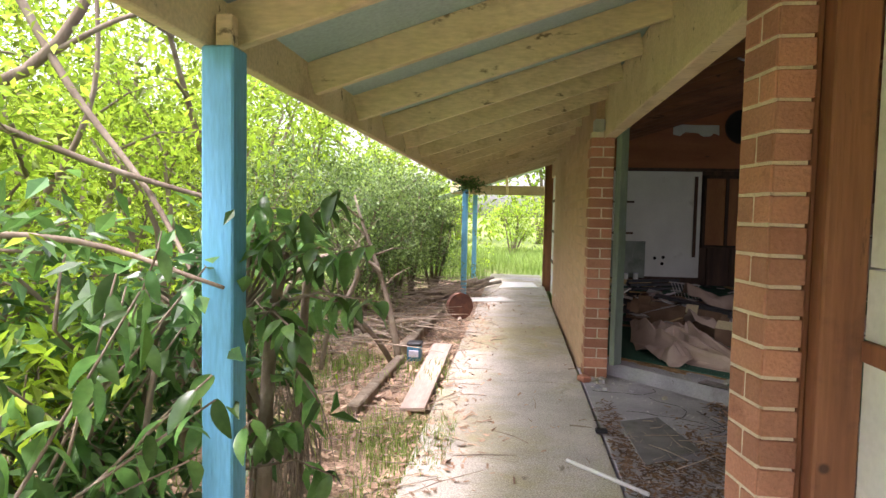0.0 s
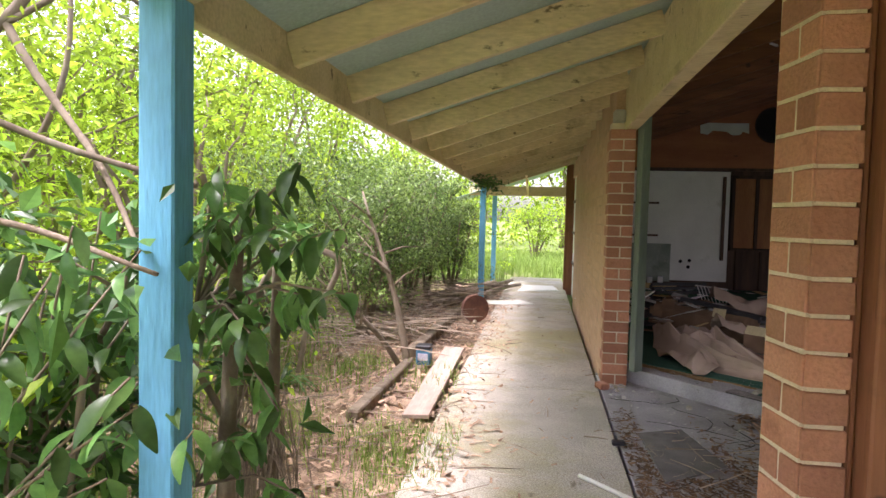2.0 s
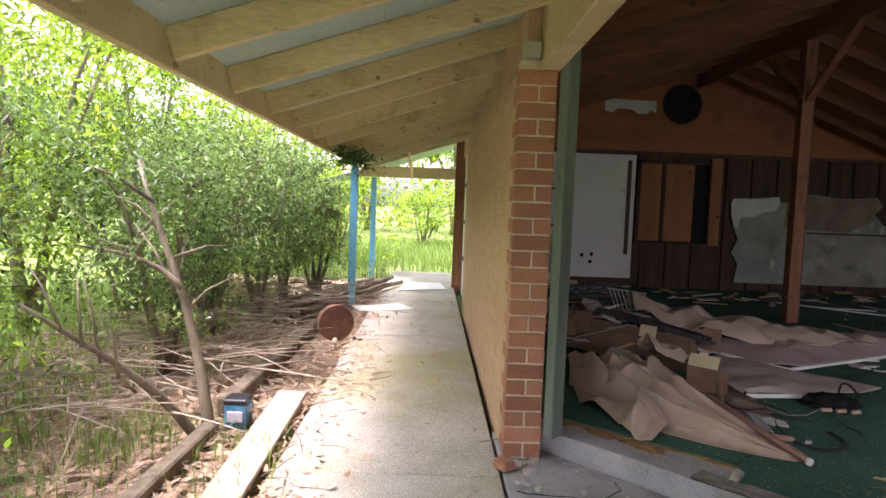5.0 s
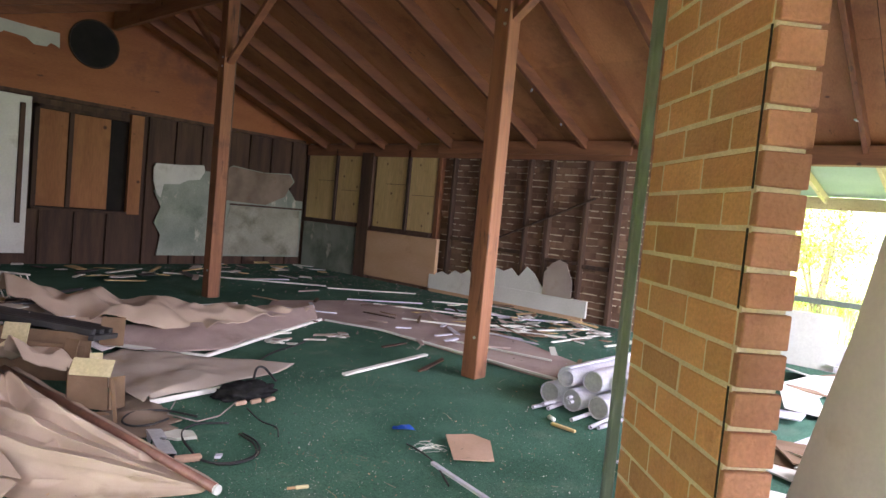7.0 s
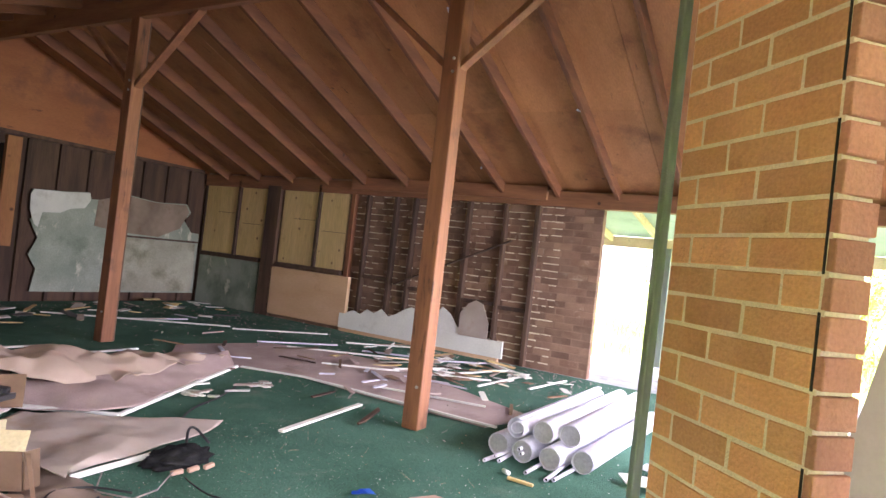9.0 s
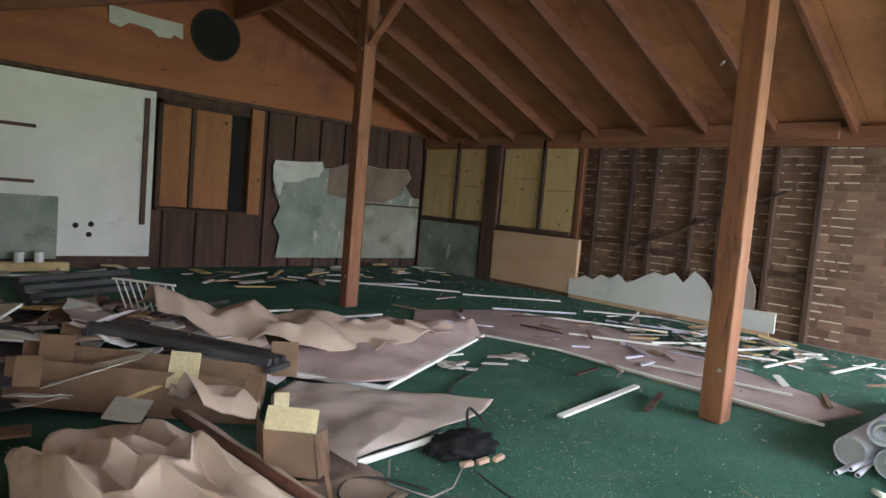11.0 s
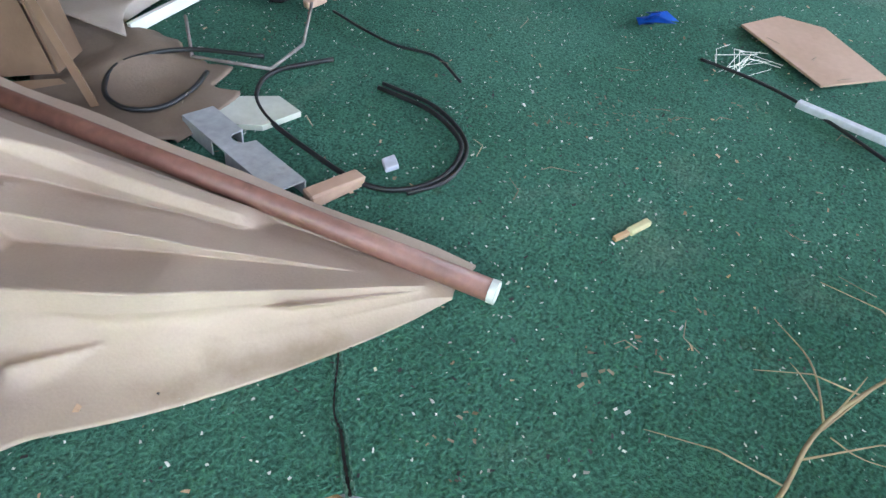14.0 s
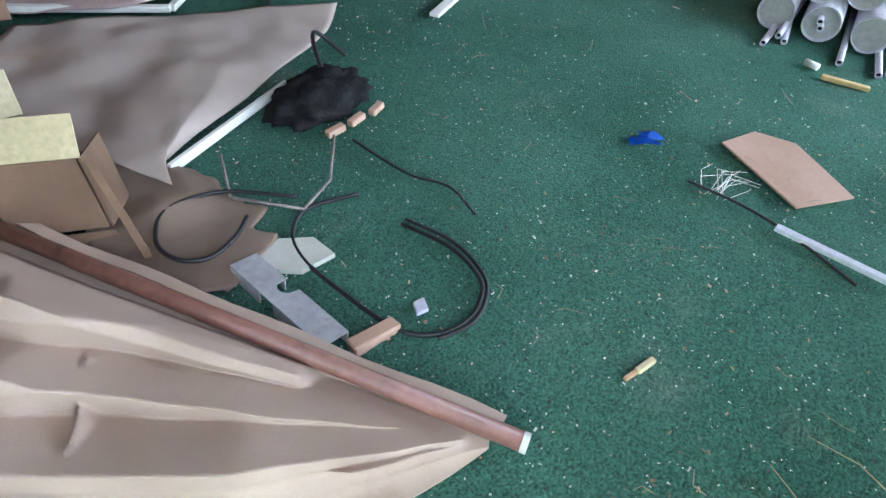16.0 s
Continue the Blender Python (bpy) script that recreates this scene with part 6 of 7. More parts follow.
# flat mauve underlay on the carpet
bm = bmesh.new()
prism(bm, [(5.70, 8.88), (5.92, 8.25), (5.86, 7.2), (5.85, 6.25), (6.5, 6.1), (6.9, 7.1), (7.4, 8.35), (7.25, 9.2), (6.95, 9.8), (6.3, 10.0), (5.9, 10.1), (5.45, 9.6), (5.35, 9.1)], 0.012, Matrix.Translation((0, 0, Z + 0.001)))
tagged(part("underlay_patch", bm, M_RUG, None), "mauve-grey underlay lying on the carpet", "underlay")
BATTENS = ((5.70, 8.85, 5.90, 8.20, 0.03), (5.90, 8.20, 5.84, 6.15, 0.03), (4.485, 7.117, 5.455, 7.194, 0.045), (3.815, 5.658, 3.60, 4.78, 0.022), (5.75, 12.6, 7.35, 10.9, 0.04), (7.3, 10.8, 8.2, 9.9, 0.03),
           (7.0, 9.5, 7.8, 8.2, 0.03), (7.7, 8.9, 8.1, 8.0, 0.04), (6.6, 8.6, 7.5, 7.0, 0.03), (7.5, 7.5, 8.4, 7.2, 0.035), (7.2, 7.0, 8.3, 6.9, 0.03), (7.9, 8.2, 8.6, 7.4, 0.04), (7.6, 6.6, 8.5, 6.5, 0.03),
           (3.2, 10.6, 4.6, 10.4, 0.04), (4.6, 10.0, 5.3, 9.9, 0.04), (6.9, 9.9, 7.7, 9.3, 0.03), (8.0, 9.4, 8.6, 8.7, 0.035), (6.2, 7.6, 6.35, 6.5, 0.025), (7.1, 8.0, 7.9, 7.6, 0.045), (6.4, 11.9, 7.2, 11.6, 0.03))
for i, (x0, y0, x1, y1, w) in enumerate(BATTENS):
    bm = bmesh.new()
    bar(bm, (x0, y0, Z + 0.018), (x1, y1, Z + 0.020 + 0.01 * (i % 3)), w, 0.016)
    tagged(part("white_batten", bm, M_WHITE if i % 4 != 3 else M_METALPALE, None, bevel=0.002), "white painted batten lying on the carpet", "batten", "white battens")

# cardboard piece, blue scrap, little wood offcut, bracket, block
bm = bmesh.new()
prism(bm, [(4.167, 5.871), (4.30, 5.79), (4.30, 5.66), (4.085, 5.476), (3.935, 5.62)][::-1], 0.006, Matrix.Translation((0, 0, Z + 0.016)))
tagged(part("cardboard_piece", bm, M_CARD_PINK, None), "flat peach cardboard piece on the carpet", "cardboard")
bm = bmesh.new()
rr = random.Random(3)
vs = [bm.verts.new((4.05 + rr.uniform(-0.06, 0.06), 6.08 + rr.uniform(-0.06, 0.06), Z + 0.006 + rr.uniform(0, 0.03))) for _ in range(14)]
for k in range(12):
    bm.faces.new((vs[k], vs[k + 1], vs[k + 2]))
bmesh.ops.solidify(bm, geom=bm.faces[:], thickness=0.003)
tagged(part("blue_scrap", bm, M_BLUEBIT, None), "crumpled bright blue plastic scrap", "plastic scrap")
bm = bmesh.new()
for k in range(14):
    p = Vector((3.88 + rr.uniform(-0.03, 0.05), 5.84 + rr.uniform(-0.04, 0.04), Z + 0.006))
    tube(bm, [p, p + Vector((rr.uniform(0.02, 0.12), rr.uniform(-0.06, 0.03), 0.008)), p + Vector((rr.uniform(0.08, 0.16), rr.uniform(-0.1, 0.0), 0.004))], 0.0009, 4)
tagged(part("wire_tangle", bm, M_WHITE, None), "tangle of thin white wires", "wire")
wo = thing("wood_offcut", "small yellow wood offcut with a connector", "offcut", (3.168, 5.837, Z))
bm = bmesh.new()
bar(bm, (3.142, 5.850, Z + 0.009), (3.194, 5.827, Z + 0.009), 0.016, 0.014)
part("block", bm, M_CARD_PALE, wo, bevel=0.003)
bm = bmesh.new()
bar(bm, (3.109, 5.866, Z + 0.009), (3.140, 5.851, Z + 0.009), 0.009, 0.009)
part("tail", bm, M_PLYPINK, wo)
br = thing("metal_bracket", "grey notched metal channel on the carpet", "bracket", (2.9, 6.6, Z))
bm = bmesh.new()
mm = Matrix.Translation((2.905, 6.76, Z + 0.040)) @ Matrix.Rotation(radians(-104), 4, "Z") @ Matrix.Rotation(radians(-6), 4, "X")
prism(bm, [(0.0, 0.0), (0.335, 0.0), (0.335, 0.072), (0.165, 0.072), (0.16, 0.045), (0.145, 0.036), (0.13, 0.036), (0.12, 0.045), (0.115, 0.072), (0.0, 0.072)], 0.003, mm)
part("top_plate", bm, M_ZINC, br)
for y0 in (0.0, 0.069):
    bm = bmesh.new()
    for x0, x1 in ((0.0, 0.115), (0.165, 0.335)):
        box(bm, x0, x1, y0, y0 + 0.003, -0.034, 0.0, mm)
    part("flange", bm, M_ZINC, br)
bm = bmesh.new()
bar(bm, (2.870, 6.397, Z + 0.016), (2.978, 6.352, Z + 0.018), 0.038, 0.028)
for v in bm.verts:
    v.co += Vector((noise.noise(v.co * 30), noise.noise(v.co * 31), 0)) * 0.012
tagged(part("wood_block", bm, M_CARD_PINK, None, bevel=0.004), "split peach-coloured wood block", "wood block")
bm = bmesh.new()
prism(bm, [(2.93, 6.80), (3.05, 6.76), (3.11, 6.68), (3.09, 6.60), (3.0, 6.63), (2.95, 6.72)][::-1], 0.014, Matrix.Translation((0, 0, Z + 0.002)))
tagged(part("plaster_offcut", bm, M_PLASTER, None), "broken plasterboard offcut with white edge", "plasterboard")
bm = bmesh.new()
prism(bm, [(3.029, 6.328), (3.056, 6.313), (3.082, 6.342), (3.054, 6.355)], 0.012, Matrix.Translation((0, 0, Z + 0.004)))
tagged(part("grey_clip", bm, M_METALPALE, None, bevel=0.002), "small grey plastic clip on the carpet", "clip")


def cable(name, label, pts, r=0.008, material=M_BLACK):
    bm = bmesh.new()
    tube(bm, catmull(pts, 60), r, 7)
    return tagged(part(name, bm, material, None, smooth=True), label, "cable", "black cables")


z = Z + 0.012
cable("cable", "thin black cable curled in an open loop", [(3.279, 6.523, z), (3.268, 6.374, z), (3.219, 6.272, z), (3.167, 6.232, z), (3.082, 6.222, z), (3.005, 6.260, z), (2.969, 6.343, z), (2.995, 6.508, z), (3.036, 6.654, z), (3.103, 6.741, z), (3.197, 6.765, z), (3.321, 6.691, z)], 0.0058)
cable("cable", "second strand of a curled black cable", [(3.300, 6.525, z), (3.290, 6.380, z), (3.234, 6.270, z), (3.168, 6.220, z), (3.073, 6.210, z), (2.994, 6.253, z)], 0.0050)
cable("cable", "black cable looped over plasterboard", [(3.061, 6.848, z + 0.03), (2.987, 6.818, z + 0.03), (2.899, 6.818, z + 0.03), (2.855, 6.879, z + 0.03), (2.878, 6.968, z + 0.03), (2.975, 7.032, z + 0.03), (3.102, 6.969, z + 0.03), (3.191, 6.796, z + 0.03)], 0.0058)
cable("cable", "thin black cable lying on the carpet", [(3.533, 6.858, z), (3.498, 6.735, z), (3.475, 6.609, z), (3.487, 6.494, z), (3.418, 6.378, z)], 0.004)
cable("cable", "thin black cable beside a white strip", [(3.903, 5.917, z), (3.879, 5.779, z), (3.840, 5.674, z), (3.772, 5.560, z), (3.692, 5.447, z)], 0.0045)
cable("cable", "long dark cable trailing over the carpet", [(4.0, 7.6, z), (4.4, 7.9, z), (4.75, 8.05, z), (5.1, 8.25, z)], 0.007)
bag = thing("black_bag", "crumpled black bag with wood bits", "bag", (3.63, 7.04, Z))
bm = bmesh.new()
bmesh.ops.create_icosphere(bm, subdivisions=4, radius=0.16)
for v in bm.verts:
    v.co += v.co.normalized() * (0.05 * noise.noise(v.co * 14) + 0.03 * noise.noise(v.co * 37))
    v.co = Vector((v.co.x * 1.15 + 3.66, v.co.y * 0.8 + 7.08, max(v.co.z * 0.35, -0.02) + Z + 0.03))
part("sack", bm, M_SOOT, bag, smooth=True)
for k in range(3):
    bm = bmesh.new()
    bar(bm, (3.50 + 0.09 * k, 6.93 - 0.02 * k, Z + 0.02), (3.56 + 0.09 * k, 6.91 - 0.01 * k, Z + 0.028), 0.026, 0.022)
    part("wood_bit", bm, M_CARD_PINK, bag, "peach wood chip", bevel=0.003)
cable("cable", "black handle loop of a bag", [(3.72, 7.1, Z + 0.06), (3.82, 7.22, Z + 0.12), (3.92, 7.28, Z + 0.10), (3.95, 7.18, Z + 0.03)], 0.008)
# thin steel frame rods by the cables
rods = thing("wire_stand", "thin bent steel wire stand", "wire stand", (3.2, 6.75, Z))
for a, b in (((3.105, 6.947, 0.158), (3.172, 6.758, 0.158)), ((3.172, 6.758, 0.158), (3.311, 6.777, 0.158)), ((3.311, 6.777, 0.158), (3.474, 6.882, 0.178)), ((3.105, 6.947, 0.158), (3.218, 7.085, 0.178))):
    bm = bmesh.new()
    tube(bm, [a, b], 0.0042, 8)
    part("rod", bm, M_GRATE, rods, smooth=True)

# dry branch by the doorway
dry = thing("dry_branch", "dry forked branch with bare twigs", "branch", (2.7, 5.5, Z))
bm = bmesh.new()
main = catmull([(2.62, 5.545, Z + 0.008), (2.755, 5.51, Z + 0.03), (2.845, 5.495, Z + 0.06), (2.93, 5.45, Z + 0.10), (3.05, 5.36, Z + 0.12), (3.18, 5.24, Z + 0.10)], 24)
tube(bm, main, [0.0042 - 0.00012 * k for k in range(24)], 6)
part("stem", bm, M_DRYTWIG, dry, smooth=True)
rr = random.Random(8)
for k in range(8):
    p = main[5 + 2 * k]
    e = p + Vector((rr.uniform(-0.08, 0.22), rr.uniform(-0.2, 0.2), rr.uniform(-0.03, 0.1)))
    e.z = max(e.z, Z + 0.006)
    bm = bmesh.new()
    tube(bm, [p, p.lerp(e, 0.5) + Vector((0, 0, 0.02)), e], [0.002, 0.0012, 0.0006], 4)
    part("twig", bm, M_DRYTWIG, dry)

for pts, r0 in (([(2.869, 5.482, 0.179), (2.954, 5.52, 0.198), (3.023, 5.582, 0.189)], 0.0022), ([(2.744, 5.496, 0.153), (2.779, 5.394, 0.158), (2.803, 5.255, 0.158)], 0.0030), ([(2.855, 5.475, 0.184), (2.85, 5.434, 0.178), (2.877, 5.374, 0.158)], 0.0014), ([(2.903, 5.5, 0.188), (2.925, 5.53, 0.198), (2.94, 5.548, 0.198)], 0.0014)):
    bm = bmesh.new()
    tube(bm, catmull(pts, 12), [r0 * (1 - 0.06 * k) for k in range(12)], 5)
    part("twig", bm, M_DRYTWIG, dry, smooth=True)
# black wire scraps on the grate
for pts in ([(2.759, 5.41, 0.135), (2.696, 5.405, 0.14), (2.656, 5.373, 0.134), (2.609, 5.368, 0.135)], [(2.778, 5.314, 0.148), (2.711, 5.314, 0.143), (2.648, 5.327, 0.134)], [(2.744, 5.396, 0.135), (2.79, 5.353, 0.148), (2.783, 5.289, 0.148), (2.713, 5.303, 0.135)]):
    bm = bmesh.new()
    tube(bm, catmull(pts, 14), 0.0030, 6)
    tagged(part("wire_scrap", bm, M_BLACK, None, smooth=True), "bent black wire scrap on the grate", "wire", "wire scraps")

# bundle of pale rolls
R = 0.083
ROLLS = ((5.235, 5.74, Z + R * 2.72, True), (5.27, 5.875, Z + R, False), (5.25, 5.69, Z + R, False), (5.25, 5.50, Z + R, False), (5.30, 5.58, Z + R * 2.72, False), (5.35, 5.31, Z + R, False), (5.38, 5.42, Z + R * 2.7, False))
for i, (x, y, z, spiral) in enumerate(ROLLS):
    ob = thing("plastic_roll", "pale lilac roll of plastic sheeting with a spiral end" if spiral else "pale lilac roll of plastic sheeting with a dusty closed end", "roll", (x, y, Z), "pale rolls")
    rr = random.Random(500 + i)
    a = Vector((x, y, z))
    b = a + Vector((1.75, -0.06 + rr.uniform(-0.03, 0.03), 0.0))
    ax = (b - a).normalized()
    s = ax.cross(Vector((0, 0, 1))).normalized()
    u = s.cross(ax)
    bm = bmesh.new()
    prev = None
    n = 52
    for k in range(n):
        th = 2 * math.pi * 1.7 * k / (n - 1) + 1.2 + i
        rad = (R - 0.006) * (1.0 - (0.55 if spiral else 0.1) * k / (n - 1))
        off = (s * math.cos(th) + u * math.sin(th)) * rad
        cur = (bm.verts.new(a + off + ax * rr.uniform(0, 0.004)), bm.verts.new(b + off))
        if prev:
            bm.faces.new((prev[0], cur[0], cur[1], prev[1]))
        prev = cur
    sheet = part("rolled_sheet", bm, M_METALPALE, ob, smooth=True)
    sheet.modifiers.new("thickness", "SOLIDIFY").thickness = 0.010 if spiral else 0.004
    if not spiral:
        bm = bmesh.new()
        tube(bm, [a + ax * 0.012, a + ax * 0.03], R - 0.012, 20)
        part("end_disc", bm, M_ZINC, ob, "dusty grey end disc")
for i, (x, y, z) in enumerate(((5.07, 5.875, 0.145), (5.165, 5.862, 0.148), (5.14, 5.80, 0.145), (5.12, 5.83, 0.170), (5.06, 5.58, 0.145), (5.035, 5.435, 0.145), (5.075, 5.40, 0.145), (5.22, 5.69, 0.20), (5.21, 5.70, 0.23))):
    ob = thing("thin_tube", "thin grey plastic tube under the rolls", "tube", (x, y, Z), "thin tubes")
    a, b = Vector((x, y, z)), Vector((x + 0.9, y - 0.08 + 0.05 * (i % 3), z))
    bm = bmesh.new()
    tube(bm, [a, b], 0.0135, 10, False)
    part("wall", bm, M_METALPALE, ob, smooth=True).modifiers.new("thickness", "SOLIDIFY").thickness = 0.003
    # black plug stands in for the shade inside the tube
    bm = bmesh.new()
    tube(bm, [a + Vector((0.02, 0, 0)), a + Vector((0.03, 0, 0))], 0.0105, 10)
    part("bore", bm, M_DARK, ob)
bm = bmesh.new()
bar(bm, (4.90, 5.63, Z + 0.012), (4.895, 5.46, Z + 0.012), 0.022, 0.018)
tagged(part("wood_stick", bm, M_PLYPALE, None, bevel=0.003), "short pale wood stick on the carpet", "stick")
bm = bmesh.new()
tube(bm, [(4.99, 5.70, Z + 0.017), (4.965, 5.65, Z + 0.017)], 0.014, 10)
tagged(part("tube_stub", bm, M_WHITE, None, smooth=True), "short white tube stub on the carpet", "tube")

# dark frames and boards in the heap
def slat_frame(a, b, out, rails, drop, label):
    ob = thing("black_slat_frame", label, "slatted frame", (*((Vector(a) + Vector(b)) / 2).xy, Z), "black frames")
    a, b, out = Vector(a), Vector(b), Vector(out)
    for k in range(rails):
        bm = bmesh.new()
        o = out * k + Vector((0, 0, -drop * k))
        bar(bm, a + o, b + o, 0.05, 0.045)
        part("rail", bm, M_DARKBOARD, ob, bevel=0.006)
    for p in (a, b, a.lerp(b, 0.55)):
        bm = bmesh.new()
        bar(bm, p - out * 0.3 - Vector((0, 0, 0.03)), p + out * (rails - 0.7) - Vector((0, 0, 0.03 + drop * (rails - 1))), 0.04, 0.035)
        part("cross_rail", bm, M_DARKBOARD, ob, bevel=0.005)


slat_frame((2.42, 8.72, 0.50), (3.10, 7.98, 0.40), (0.085, 0.08, 0), 4, 0.02, "black slatted frame lying across the rubble heap")
slat_frame((2.35, 10.4, 0.50), (3.20, 10.75, 0.50), (0.02, -0.09, 0), 3, 0.05, "black slatted frame leaning at the back of the heap")
rr = random.Random(99)
for k in range(64):
    x, y = 1.75 + rr.uniform(0, 1.9), 8.0 + rr.uniform(0, 3.0)
    h = 0.30 * math.exp(-((x - 2.6) / 0.8) ** 2 - ((y - 8.8) / 1.0) ** 2)
    L, W2 = rr.uniform(0.07, 0.27), rr.uniform(0.04, 0.14)
    bm = bmesh.new()
    o = [(-L, -W2 * 0.6), (L * 0.7, -W2), (L, W2 * 0.4), (L * 0.2, W2), (-L * 0.8, W2 * 0.7)]
    prism(bm, o, 0.003, Matrix.Translation((x, y, Z + 0.03 + h)) @ Euler((rr.gauss(0, 0.3), rr.gauss(0, 0.3), rr.uniform(0, 6.3))).to_matrix().to_4x4())
    bmesh.ops.subdivide_edges(bm, edges=bm.edges[:], cuts=2, use_grid_fill=True)
    for v in bm.verts:
        v.co.z = max(Z + 0.006, v.co.z + 0.03 * noise.noise(v.co * 9))
    tagged(part("torn_paper", bm, (M_WHITE, M_PAPER, M_CLOTH)[k % 3], None), ("torn white paper on the rubble heap", "torn pinkish-white paper on the rubble heap", "torn beige canvas on the rubble heap")[k % 3], "paper", "torn papers")
# slats added over the heap; the black ones stand in for its shadows
for k in range(16):
    x, y = 1.75 + rr.uniform(0, 1.6), 8.5 + rr.uniform(0, 2.4)
    h = 0.30 * math.exp(-((x - 2.6) / 0.8) ** 2 - ((y - 8.8) / 1.0) ** 2)
    a = rr.gauss(-0.7, 0.5)
    d = Vector((math.cos(a), math.sin(a), rr.gauss(0, 0.06))) * rr.uniform(0.25, 0.6)
    c = Vector((x, y, Z + 0.06 + h))
    if min((c - d).z, (c + d).z) < Z + 0.02:
        c.z += 0.06
    bm = bmesh.new()
    bar(bm, c - d, c + d, rr.uniform(0.03, 0.07), 0.022)
    m = (M_DARKBOARD, M_STUD, M_WHITE, M_DARKBOARD)[k % 4]
    tagged(part("loose_slat", bm, m, None, bevel=0.003), ("black slat standing in for shade in the rubble heap", "dark timber slat lying on the rubble heap", "white slat lying on the rubble heap", "black slat standing in for shade in the rubble heap")[k % 4], "slat", "loose slats")
bm = bmesh.new()
box(bm, 1.75, 3.35, 13.48, 13.62, Z, Z + 0.10)
tagged(part("bench_board", bm, M_PLYPALE, None, bevel=0.006), "pale timber board lying along the wall", "board")
for x, h in ((1.95, 0.16), (2.85, 0.11), (3.05, 0.12)):
    cup = thing("white_tin", "small white tin standing on a board", "tin", (x, 13.55, Z + 0.10), "white tins")
    bm = bmesh.new()
    tube(bm, [(x, 13.55, Z + 0.10), (x, 13.55, Z + 0.10 + h)], 0.05, 16)
    part("can", bm, M_WHITE, cup, smooth=False)
    bm = bmesh.new()
    tube(bm, [(x, 13.55, Z + 0.10 + h), (x, 13.55, Z + 0.108 + h)], 0.053, 16)
    part("lid", bm, M_METALPALE, cup)
chair = thing("wire_rack", "small white wire rack thrown on the heap", "rack", (3.06, 10.2, Z))
for k in range(9):
    bm = bmesh.new()
    tube(bm, [(2.95 + 0.035 * k, 10.2 - 0.05 * k, Z + 0.40), (3.05 + 0.035 * k, 10.25 - 0.05 * k, Z + 0.16)], 0.006, 5)
    part("wire", bm, M_WHITE, chair)
bm = bmesh.new()
tube(bm, [(2.93, 10.2, Z + 0.40), (3.25, 9.78, Z + 0.40)], 0.009, 6)
part("rail", bm, M_WHITE, chair)


# scraps: boards, plaster, cards and papers in the heaps
def scrap(i, x, y, z, L, W, T, yaw, tilt, material, name, label, category, group):
    rr = random.Random(i * 13 + 5)
    o = [(-L / 2, -W / 2), (L / 2 * rr.uniform(0.6, 1), -W / 2 * rr.uniform(0.6, 1)), (L / 2, rr.uniform(-0.3, 0.3) * W), (L / 2 * rr.uniform(0.5, 1), W / 2), (-L / 2 * rr.uniform(0.7, 1), W / 2 * rr.uniform(0.7, 1))]
    bm = bmesh.new()
    prism(bm, o, T, Matrix.Translation((x, y, z)) @ Euler((tilt[0], tilt[1], yaw)).to_matrix().to_4x4())
    return tagged(part(name, bm, material, None), label, category, group)


rr = random.Random(2024)
heap_mats = [(M_WHITE, "white plaster scrap thrown on the heap"), (M_PLASTER, "grey plasterboard scrap in the heap"), (M_CARD, "brown cardboard scrap in the heap"), (M_CLOTH_GREY, "greyish paper scrap in the heap"),
             (M_DARKBOARD, "black board scrap in the heap"), (M_CLOTH, "beige canvas scrap in the heap"), (M_PLYPALE, "pale wood scrap in the heap")]
for i in range(110):
    x, y = 2.45 + rr.gauss(0, 0.62), 9.4 + rr.gauss(0, 1.05)
    if not (1.58 < x < 4.2 and 7.95 < y < 12.6):
        continue
    h = 0.34 * math.exp(-((x - 2.3) / 0.9) ** 2 - ((y - 9.3) / 1.1) ** 2)
    m, lab = heap_mats[rr.randrange(7)]
    scrap(i, x, y, Z + 0.02 + h * rr.uniform(0.3, 1.0), rr.uniform(0.12, 0.55), rr.uniform(0.06, 0.28), rr.uniform(0.006, 0.02), rr.uniform(0, 6.3), (rr.gauss(0, 0.22), rr.gauss(0, 0.22)), m, "rubble_scrap", lab, "rubble", "rubble heap")
for i in range(70):
    x, y = 8.0 + rr.gauss(0, 0.55), 7.6 + rr.gauss(0, 0.8)
    if x > 8.85 or y < 5.9:
        continue
    m, lab = heap_mats[(0, 1, 3, 2, 6)[rr.randrange(5)]]
    scrap(200 + i, x, y, Z + 0.012 + 0.04 * rr.random(), rr.uniform(0.07, 0.42), rr.uniform(0.025, 0.12), 0.008, rr.uniform(0, 6.3), (rr.gauss(0, 0.10), rr.gauss(0, 0.10)), m, "rubble_scrap", lab.replace("in the heap", "on the carpet").replace("thrown on the heap", "on the carpet"), "rubble", "scattered scraps")
for i in range(70):
    x, y = rr.uniform(2.0, 8.7), 12.8 + rr.gauss(0, 0.5)
    if y > 13.6:
        continue
    m, lab = heap_mats[(0, 1, 3, 6, 4)[rr.randrange(5)]]
    scrap(400 + i, x, y, Z + 0.014 + 0.05 * rr.random(), rr.uniform(0.10, 0.5), rr.uniform(0.04, 0.18), 0.01, rr.uniform(0, 6.3), (rr.gauss(0, 0.08), rr.gauss(0, 0.08)), m, "rubble_scrap", lab.replace("in the heap", "along the wall").replace("thrown on the heap", "along the wall"), "rubble", "wall scraps")
